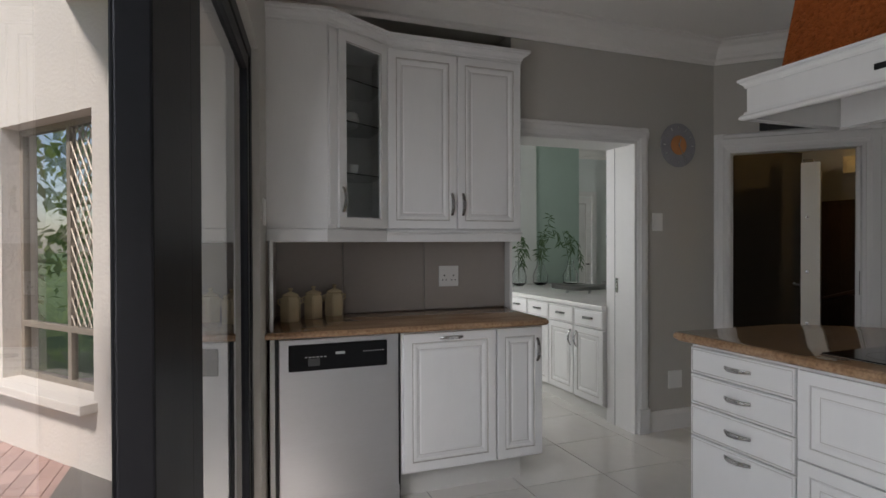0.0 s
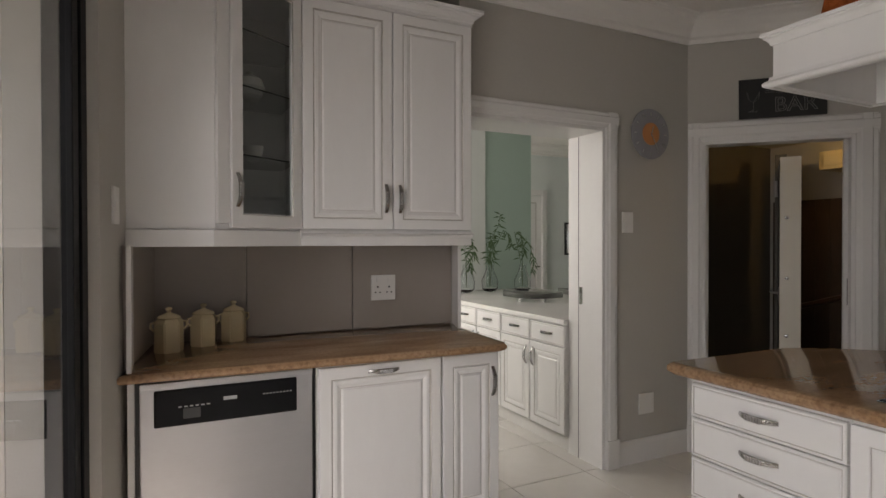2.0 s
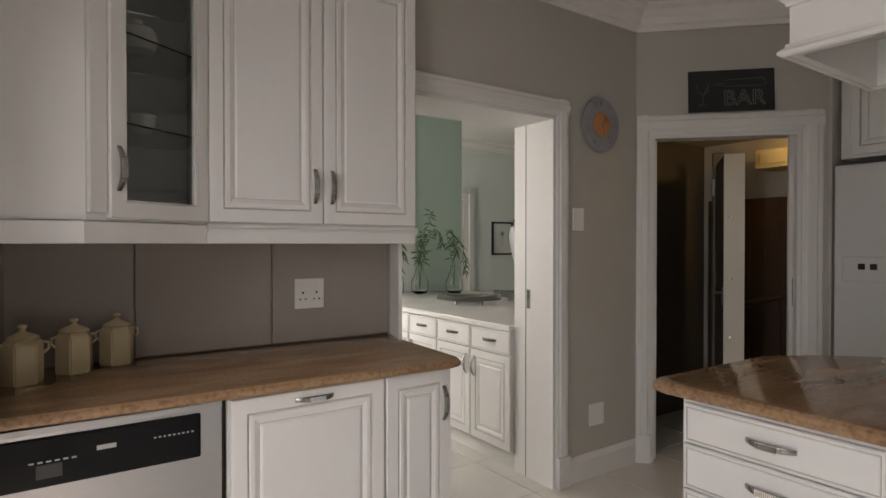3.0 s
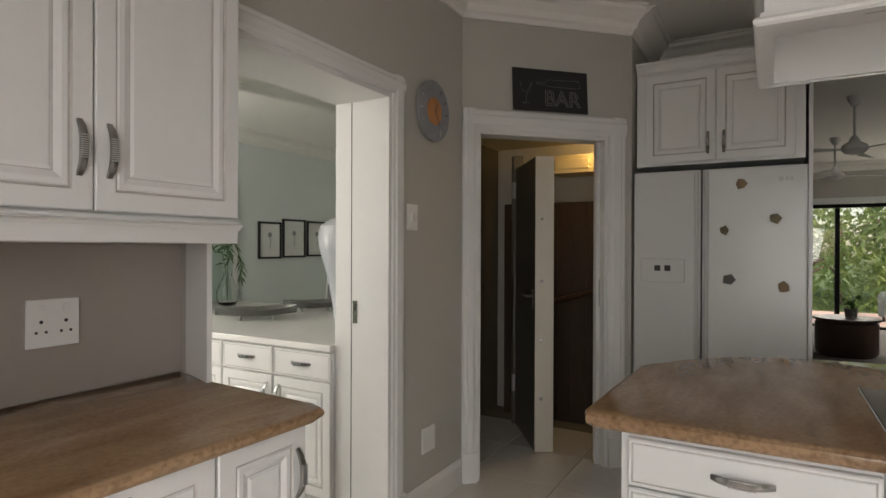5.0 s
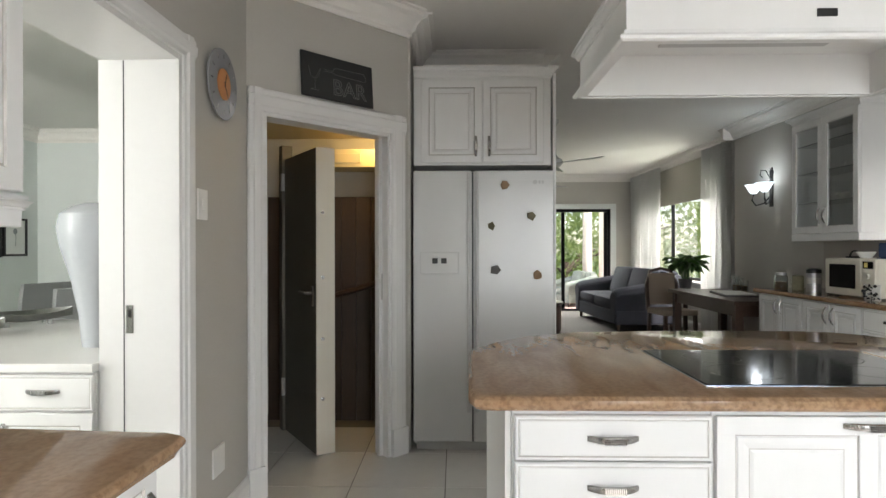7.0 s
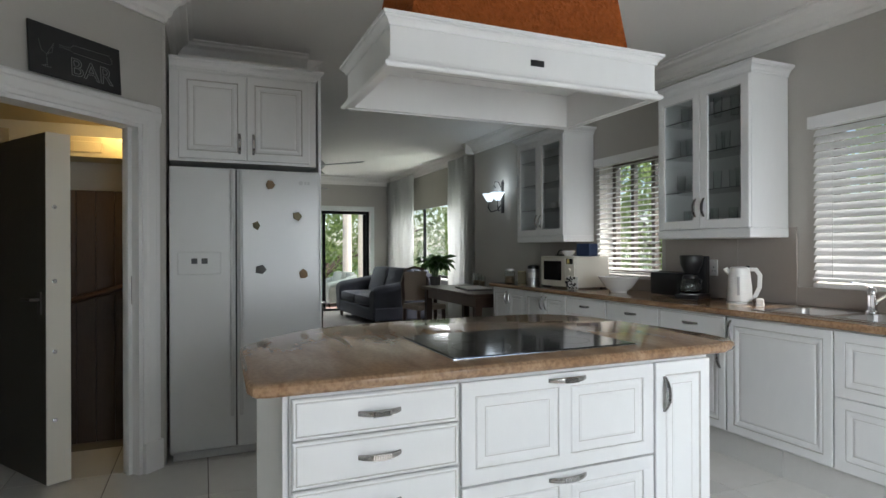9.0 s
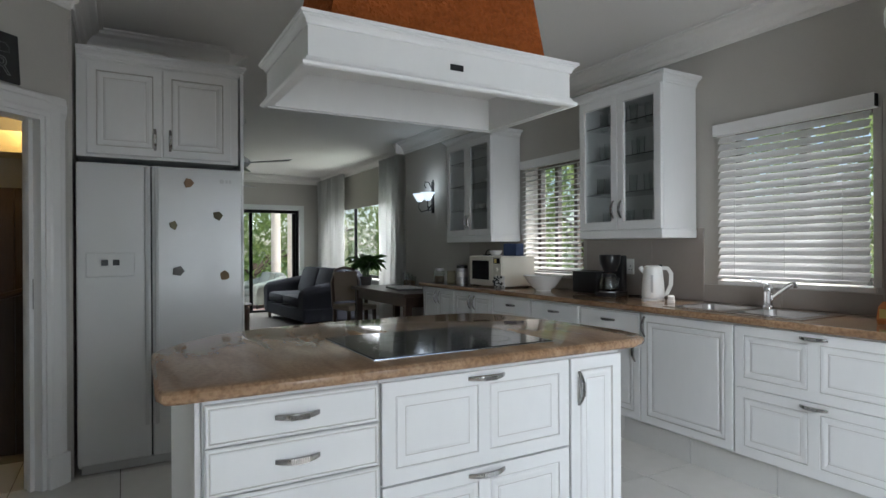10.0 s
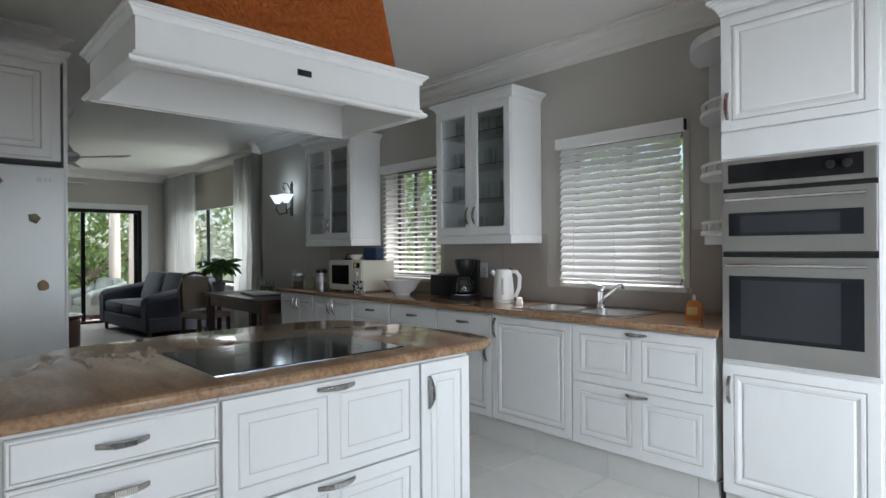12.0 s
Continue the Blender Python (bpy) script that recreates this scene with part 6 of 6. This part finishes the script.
        for y in (-0.18, 0.19):
            part("leg", sweep(bmesh.new(), [(x, y, 0.43), (x * 1.04, y * 1.08, 0)], [(-0.02, -0.02), (0.02, -0.02), (0.02, 0.02), (-0.02, 0.02)], up=(0, 1, 0)), M["mid_wood"], ob)
    return ob


dining_chair(pose(4.72, 5.95, 0, 0, 0, 160), M["grey_fabric"], "grey upholstered dining chair with scrolled back")
dining_chair(pose(4.22, 5.25, 0, 0, 0, 150), M["grey_fabric"], "pale grey upholstered dining chair with scrolled back")

# ---- sitting room ----
def sofa(m, w, fabric, label, seats=2):
    ob = holder("sofa", m, label, "sofa")
    part("base", B(-w / 2, w / 2, -0.42, 0.40, 0.10, 0.30, 0.02), fabric, ob)
    for s in (-1, 1):
        bm = bmesh.new()
        sec = [(-0.10, None), (0.10, None), (0.11, 0.48), (0.14, 0.55), (0.145, 0.62), (0.11, 0.675), (0.03, 0.70), (-0.06, 0.68), (-0.115, 0.62), (-0.11, 0.5)]
        rings = [[bm.verts.new((s * (w / 2 - 0.12) + s * a, y, 0.12 if b is None else b + z)) for a, b in sec] for y, z in ((-0.43, -0.12), (-0.38, -0.07), (-0.15, -0.03), (0.12, 0.02), (0.30, 0.09), (0.42, 0.14))]
        for p, q in zip(rings, rings[1:]):
            for i in range(len(sec)):
                bm.faces.new((p[i], q[i], q[(i + 1) % len(sec)], p[(i + 1) % len(sec)]))
        bm.faces.new(rings[0][::-1]), bm.faces.new(rings[-1])
        bmesh.ops.recalc_face_normals(bm, faces=bm.faces)
        bmesh.ops.bevel(bm, geom=bm.edges[:], offset=0.014, segments=2, affect="EDGES")
        part("arm", bm, fabric, ob, smooth=True)
    iw = (w - 0.48) / seats
    for i in range(seats):
        x = -w / 2 + 0.24 + iw * i
        part("seat_cushion", B(x + 0.005, x + iw - 0.005, -0.43, 0.20, 0.30, 0.47, 0.065), fabric, ob, smooth=True)
        bm = B(x + 0.005, x + iw - 0.005, 0.08, 0.30, 0.0, 0.50, 0.10)
        bmesh.ops.transform(bm, matrix=pose(0, -0.08, 0.45, -14, 0, 0), verts=bm.verts)
        part("back_cushion", bm, fabric, ob, smooth=True)
    part("back", B(-w / 2 + 0.05, w / 2 - 0.05, 0.24, 0.44, 0.28, 0.88, 0.09), fabric, ob, smooth=True)
    for x in (-w / 2 + 0.1, w / 2 - 0.1):
        for y in (-0.36, 0.34):
            part("foot", lathe(bmesh.new(), [(0.02, 0), (0.03, 0.10)], 10, (x, y, 0)), M["mid_wood"], ob)
    return ob


sofa(pose(9.74, -0.54, 0, 0, 0, 184) @ Matrix.Diagonal((1.05, 1.2, 1.05, 1.0)), 2.05, M["fabric"], "dark navy-grey fabric sofa with rolled arms")
sofa(pose(12.9, -0.35, -0.02, 0, 0, 200) @ Matrix.Scale(0.87, 4), 0.95, M["chair_fabric"], "grey-green fabric armchair on the terrace", 1)

# desk against the window wall with its chair
dk = holder("desk", pose(6.35, -0.72, 0), "dark wooden writing table", "table")
part("tabletop", B(-0.85, 0.85, -0.36, 0.36, 0.72, 0.76, 0.006), M["mid_wood"], dk)
part("apron", B(-0.78, 0.78, -0.30, 0.30, 0.60, 0.719, 0.004), M["mid_wood"], dk)
for x in (-0.76, 0.76):
    for y in (-0.28, 0.28):
        part("leg", sweep(bmesh.new(), [(x, y, 0.72), (x * 1.0, y, 0)], [(-0.04, -0.04), (0.04, -0.04), (0.04, 0.04), (-0.04, 0.04)], up=(0, 1, 0)), M["mid_wood"], dk)
ch = holder("dining_chair", pose(7.38, -0.48, 0, 0, 0, -80), "wooden chair with a taupe upholstered back", "chair")
part("seat", B(-0.23, 0.23, -0.22, 0.22, 0.42, 0.49, 0.02), M["seat_fabric"], ch)
part("back_frame", sweep(bmesh.new(), [(-0.21, 0.22, 0.45), (-0.21, 0.26, 0.80), (-0.14, 0.29, 0.97), (0, 0.30, 1.0), (0.14, 0.29, 0.97), (0.21, 0.26, 0.80), (0.21, 0.22, 0.45)], [(-0.018, -0.02), (0.018, -0.02), (0.018, 0.02), (-0.018, 0.02)], up=(0, 1, 0)), M["mid_wood"], ch)
bm = B(-0.19, 0.19, 0.24, 0.28, 0.52, 0.94, 0.03)
part("backrest", bm, M["seat_fabric"], ch, smooth=True)
for x in (-0.2, 0.2):
    for y in (-0.19, 0.2):
        part("leg", sweep(bmesh.new(), [(x, y, 0.44), (x * 1.05, y * 1.1, 0)], [(-0.02, -0.02), (0.02, -0.02), (0.02, 0.02), (-0.02, 0.02)], up=(0, 1, 0)), M["mid_wood"], ch)

# potted plant on its stand
ps = holder("plant_stand", pose(7.75, -0.80, 0), "dark turned wooden plant stand by the window", "stand")
part("top", lathe(bmesh.new(), [(0.15, 0.70), (0.15, 0.725), (0, 0.726)], 20), M["mid_wood"], ps)
part("post", lathe(bmesh.new(), [(0.14, 0), (0.12, 0.03), (0.03, 0.06), (0.03, 0.70)], 14), M["mid_wood"], ps)
pp = holder("pot_plant", pose(7.75, -0.80, 0.726), "leafy green pot plant with several stout stems", "plant")
part("pot", lathe(bmesh.new(), [(0.07, 0), (0.09, 0.12), (0.095, 0.13), (0.085, 0.13), (0.08, 0.11), (0, 0.11)], 20), M["stone_grey"], pp, smooth=True)
rnd = random.Random(12)
for s in range(5):
    a = s * 1.3
    pts = [(0.03 * math.cos(a), 0.03 * math.sin(a), 0.10), (0.05 * math.cos(a), 0.05 * math.sin(a), 0.25), (0.11 * math.cos(a), 0.11 * math.sin(a), 0.38)]
    st = part("stem", tube(bmesh.new(), pts, 0.012, 7), M["sprig"], pp, smooth=True)
    bm = bmesh.new()
    for k in range(15):
        f = rnd.uniform(0.5, 1.0)
        p = Vector(pts[1]).lerp(Vector(pts[2]), f)
        e = Euler((rnd.uniform(-0.5, 0.5), rnd.uniform(-0.5, 0.7), rnd.uniform(0, 6.28)))
        L = rnd.uniform(0.15, 0.26)
        ring_v = []
        for q in ((0.02, 0, 0), (0.35 * L, -0.22 * L, 0.03), (0.7 * L, -0.2 * L, 0.025), (L, 0, -0.025), (0.7 * L, 0.2 * L, 0.025), (0.35 * L, 0.22 * L, 0.03)):
            d = Vector(q)
            d.rotate(e)
            ring_v.append(bm.verts.new(p + d))
        bm.faces.new((ring_v[0], ring_v[1], ring_v[2], ring_v[3])), bm.faces.new((ring_v[0], ring_v[3], ring_v[4], ring_v[5]))
    part("leaves", bm, M["plant"], st)

# things on the desk
lp = holder("desk_tray", pose(6.25, -0.72, 0.76, 0, 0, 170), "flat dark tray holding white papers on the desk", "tray")
part("tray", B(-0.3, 0.3, -0.17, 0.17, 0, 0.02, 0.004), M["stone_grey"], lp)
part("papers", B(-0.27, 0.27, -0.15, 0.15, 0.0205, 0.03, 0.002), M["paper"], lp)
for i, x in enumerate((6.42, 6.53, 6.62)):
    o = holder("candle_glass", pose(x, -0.92, 0.76), "dark glass candle holder on the desk", "candle holder", "desk candle holders")
    part("glass", lathe(bmesh.new(), [(0.04, 0), (0.042, 0.15 + 0.02 * i), (0.037, 0.15 + 0.02 * i), (0.036, 0.01), (0, 0.008)], 18), M["cab_glass"], o, smooth=True)
    part("candle", lathe(bmesh.new(), [(0.03, 0.012), (0.03, 0.09), (0, 0.09)], 14), M["stone_tan"], o)

# wall lamp
wl = holder("wall_lamp", pose(6.22, -1.12, 1.72), "black iron double wall lamp with lit white glass bowls", "wall lamp")
part("back_plate", B(-0.03, 0.03, 0.0, 0.015, 0.0, 0.40, 0.006), M["iron"], wl)
for s in (-1, 1):
    part("arm", tube(bmesh.new(), [(0, 0.015, 0.12), (s * 0.05, 0.06, 0.04), (s * 0.10, 0.12, 0.02), (s * 0.13, 0.15, 0.08), (s * 0.11, 0.14, 0.15)], 0.008, 7), M["iron"], wl, smooth=True)
    part("scroll", tube(bmesh.new(), [(0, 0.015, 0.30), (s * 0.05, 0.04, 0.40), (s * 0.11, 0.06, 0.41), (s * 0.13, 0.06, 0.36), (s * 0.10, 0.05, 0.33)], 0.007, 7), M["iron"], wl, smooth=True)
    part("shade", lathe(bmesh.new(), [(0.025, 0.15), (0.04, 0.165), (0.06, 0.20), (0.078, 0.235), (0.094, 0.25), (0.09, 0.25), (0.072, 0.235), (0.055, 0.203), (0.036, 0.17), (0, 0.16)], 24, (s * 0.11, 0.14, 0)), M["lampglass"], wl, "lit white glass bowl", True)


def curtain(x0, x1, z0, z1, label):
    bm = bmesh.new()
    n = 70
    cols = []
    rnd = random.Random(int(x0 * 10))
    for i in range(n + 1):
        f = i / n
        ph = f * (x1 - x0) * 42
        row = []
        for k in range(7):
            z = z1 + (z0 - z1) * k / 6
            row.append(bm.verts.new((x0 + (x1 - x0) * f, -1.22 + 0.04 * math.sin(ph + 0.25 * math.sin(k * 0.7)) + 0.012 * math.sin(ph * 2.3 + k), z)))
        cols.append(row)
    for a, b in zip(cols, cols[1:]):
        for i in range(6):
            bm.faces.new((a[i], b[i], b[i + 1], a[i + 1]))
    bmesh.ops.solidify(bm, geom=bm.faces[:], thickness=0.003)
    return tagged(part("curtain", bm, M["curtain"], None, "", True), label, "curtain", "sitting room curtains")


curtain(7.2, 8.24, 0.05, 2.66, "white gathered full-length curtain")
curtain(9.88, 11.4, 0.05, 2.66, "white gathered full-length curtain in the corner")
rb = holder("roller_blind", pose(9.2, -1.34, 2.02), "beige fabric blind half drawn over the window", "blind")
part("fabric", B(-1.2, 1.2, -0.01, -0.004, 0.0, 0.63), M["roller"], rb)
part("bottom_bar", B(-1.2, 1.2, -0.016, 0.002, -0.02, 0.0, 0.004), M["roller"], rb)


def ceiling_fan(x, y, turn):
    ob = holder("ceiling_fan", pose(x, y, 0, 0, 0, turn), "cream three-blade ceiling fan on a rod", "ceiling fan")
    part("canopy", lathe(bmesh.new(), [(0.03, CEIL - 0.09), (0.06, CEIL - 0.03), (0.06, CEIL - 0.001)], 20), M["enamel"], ob, smooth=True)
    part("rod", lathe(bmesh.new(), [(0.012, 2.33), (0.012, CEIL - 0.05)], 10), M["enamel"], ob)
    part("motor", lathe(bmesh.new(), [(0.03, 2.20), (0.08, 2.215), (0.11, 2.25), (0.10, 2.29), (0.05, 2.32), (0.03, 2.36), (0.015, 2.38)], 24), M["enamel"], ob, smooth=True)
    for k in range(3):
        bm = bmesh.new()
        prism(bm, [(0.09, -0.02), (0.2, -0.025), (0.6, -0.07), (0.63, -0.05), (0.63, 0.05), (0.6, 0.07), (0.2, 0.025), (0.09, 0.02)], -0.003, 0.003)
        bmesh.ops.transform(bm, matrix=pose(0, 0, 2.25, 0, 0, 120 * k) @ pose(0, 0, 0, 16, 0, 0), verts=bm.verts)
        part("blade", bm, M["enamel"], ob)
    return ob


ceiling_fan(6.55, 1.19, 105)
ceiling_fan(8.9, 1.15, 285)
st = holder("side_table", pose(8.6, 1.05, 0), "round dark wooden drum side table", "side table")
part("drum", lathe(bmesh.new(), [(0.30, 0.0), (0.33, 0.05), (0.33, 0.40), (0.30, 0.44)], 28), M["mid_wood"], st, smooth=True)
part("tabletop", lathe(bmesh.new(), [(0.36, 0.441), (0.36, 0.465), (0, 0.466)], 28), M["mid_wood"], st, smooth=True)
p2 = holder("pot_plant", pose(8.62, 1.0, 0.466), "small potted succulent on the side table", "plant")
part("pot", lathe(bmesh.new(), [(0.06, 0), (0.075, 0.11), (0.068, 0.11), (0, 0.09)], 16), M["stone_grey"], p2, smooth=True)
me = leafy(31, 110, (0.05, 0.05, 0.05), 0.03)
me.materials.append(M["plant"])
o = new("leaves", me)
o.parent = p2
o.location = (0, 0, 0.16)

# ---- outdoors ----
structure("ground", B(-120, 120, -120, 120, -0.4, -0.15), M["grass"], "green garden lawn", "ground")
structure("terrace", B(11.76, 14.6, -3.0, 5.0, -0.149, -0.02), M["paver"], "red-brown paved terrace", "terrace")
structure("path", B(-5.5, -0.72, -3.5, 7.0, -0.149, -0.06), M["grout"], "bedding below the paved yard", "paving")
yard = bpy.data.objects["path"]
for i in range(18):
    for j in range(16):
        if (i, j) == (0, 0):
            pm = B(-0.048, 0.048, -0.098, 0.098, 0, 0.05, 0.003)
            first = part("paver", pm, M["paver"], yard)
            pv = first
        else:
            pv = new("paver", first.data)
            pv.parent = yard
        pv.location = (-2.9 + i * 0.1, 2.3 + j * 0.2 + (i % 2) * 0.1 - 0.4, -0.06)

# slanting outer wall of the house beyond the sliding door, with a barred window
XW = pose(-0.93, 3.55, 0, 0, 0, 128.5)       # local x runs along the wall, away from the kitchen
bm = bmesh.new()
W0, W1, Z0, Z1 = 0.50, 1.62, 0.42, 2.10
for x0, x1, z0, z1 in ((-0.6, W0, -0.15, 4.5), (W1, 4.0, -0.15, 4.5), (W0, W1, -0.15, Z0), (W0, W1, Z1, 4.5)):
    box(bm, x0, x1, -0.22, 0, z0, z1)
ob = structure("wall_outer", bm, M["plaster"], "cream rough-plastered outer wall with a window", "wall")
ob.matrix_world = XW
xw = holder("window_5", XW @ pose(W0, -0.16, Z0), "bronze framed outer window with a diamond burglar grille", "window", kind="structure")
w, h = W1 - W0, Z1 - Z0
tz = 0.36
for a in ((0, w, 0, 0.04), (0, w, h - 0.04, h), (0, w, tz - 0.02, tz + 0.02)):
    part("window_frame", B(a[0], a[1], 0, 0.05, a[2], a[3], 0.003), M["tan_alu"], xw)
for x in (0, w * 0.42, w - 0.04):
    part("mullion", B(x, x + 0.04, 0.002, 0.048, 0.04, h - 0.04, 0.003), M["tan_alu"], xw)
g = part("pane", B(0.02, w - 0.02, 0.022, 0.027, 0.02, h - 0.02), M["glass"], xw)
bm = bmesh.new()
gx0, gx1, gz0, gz1 = 0.045, w * 0.42, tz + 0.025, h - 0.045
slope = 1.7
for s in (-1, 1):
    for i in range(-30, 40):
        c = gz0 + i * 0.11                      # z = c + s * slope * (x - gx0)
        ends = []
        for x in (gx0, gx1):
            z = c + s * slope * (x - gx0)
            if gz0 <= z <= gz1:
                ends.append((x, z))
        for z in (gz0, gz1):
            x = gx0 + s * (z - c) / slope
            if gx0 < x < gx1:
                ends.append((x, z))
        if len(ends) == 2 and math.dist(*ends) > 0.02:
            tube(bm, [(x, 0.036 + 0.005 * s, z) for x, z in ends], 0.005, 4)
tagged(part("grille", bm, M["mesh_wire"], xw, "diamond mesh burglar grille"), kind="stuff")
part("window_sill", B(-0.04, w + 0.04, 0.02, 0.26, -0.06, -0.002, 0.006), M["plaster"], xw, "plastered outer sill")
structure("wall_outer_return", prism(bmesh.new(), [west(-0.242, -0.13), west(-0.242, 0.8), (-0.62, 3.9), (-0.80, 3.42)], -0.15, 4.2), M["plaster"], "cream rough-plastered outer corner", "wall")
# unseen slab, added to keep the sun off the outer corner
structure("roof_overhang", B(-2.3, -0.74, 1.2, 2.55, 2.62, 2.74), M["trim"], "unseen white slab added to shade the outer corner", "eave")
structure("roof_eave", B(-2.2, 12.6, -2.1, -1.37, 2.95, 3.1), M["trim"], "white eave board outside the windows", "eave")
for y in (-1.50, -1.90):
    o = part("veranda_column", lathe(bmesh.new(), [(0.15, -0.02), (0.15, 0.1), (0.12, 0.12), (0.11, 2.5), (0.14, 2.55), (0.15, 2.9)], 20), M["plaster"], None, "", True)
    o.location = (14.1, y + 0.55, 0)
    tagged(o, "round cream plastered veranda column", "column", "veranda columns")

crowns = []
for s in range(3):
    me = leafy(100 + s, 2100, (1.2, 1.2, 1.5), 0.095)
    me.materials.append(M["leaf"])
    crowns.append(me)


def tree(x, y, h, s, k):
    ob = holder("tree", pose(x, y, -0.15, 0, 0, k * 77), "leafy green garden tree beyond the window", "tree", "garden trees")
    rnd = random.Random(k)
    bm = tube(bmesh.new(), [(0, 0, 0), (0.05, 0.02, h * 0.4), (-0.03, 0.08, h * 0.75), (0.02, 0, h)], 0.09, 8)
    for i in range(6):
        a = rnd.uniform(0, 6.28)
        z = h * rnd.uniform(0.35, 0.8)
        tube(bm, [(0, 0, z), (0.5 * math.cos(a), 0.5 * math.sin(a), z + 0.4), (0.95 * math.cos(a), 0.95 * math.sin(a), z + 0.6)], 0.035, 6)
    part("trunk", bm, M["bark"], ob, smooth=True)
    o = new("crown", crowns[k % 3])
    o.parent = ob
    o.location, o.scale = (0, 0, h * 0.85), (s, s, s)
    return ob


for k, (x, y, h, s) in enumerate(((17.5, -2.6, 2.6, 1.2), (18.2, 0.3, 2.2, 1.25), (17.8, 2.6, 2.8, 1.2), (21, -0.8, 3.6, 1.7), (21, 2.4, 3.4, 1.7), (16.4, -0.9, 1.0, 0.62), (16.2, 1.7, 0.9, 0.6), (22, 5.5, 3.5, 1.8), (21, -4.5, 3.6, 1.8), (12.5, -7.0, 2.4, 1.3), (15.5, -7.2, 2.6, 1.4), (9.8, -7.0, 2.3, 1.3), (14.2, -9.2, 3.8, 1.9), (18.5, -9.5, 3.6, 1.9), (6.6, -7.2, 1.9, 1.2), (4.6, -7.4, 1.5, 1.1), (3.0, -7.6, 2.2, 1.2), (1.0, -8.2, 1.6, 1.1), (8.2, -9.5, 3.6, 1.9), (-5.6, -6.6, 2.6, 1.5), (-8.5, 1.2, 3.0, 1.6), (-8.5, 6.0, 2.8, 1.7), (-5.6, -11.2, 2.8, 1.6))):
    tree(x, y, h, s, k)
# added behind window_5 to stand in for foliage reflected in its pane
tree(-3.6, 9.0, 4.5, 1.2, 71)
tree(-5.2, 8.2, 4.0, 1.1, 72)
tree(-4.2, 11.5, 6.0, 1.4, 73)

# ---- floor tiles, last ----
tile_me = None
for i in range(-5, 8):
    for j in range(-3, 13):
        x, y = 1.478 + (i - 3) * 0.508, -0.16 + (j - 1) * 0.508
        if x < -0.9 or x + 0.508 > 4.42 or y < -1.2 or y + 0.508 > 6.3 or (y > 3.3 and x < 0.7):
            continue
        if tile_me is None:
            tl0 = part("tile", B(0.0025, 0.5055, 0.0025, 0.5055, -0.0058, 0.0, 0.0012), M["floor"], FLOOR)
            tile_me = tl0.data
            o = tl0
        else:
            o = new("tile", tile_me)
            o.parent = FLOOR
        o.location = (x, y, 0)
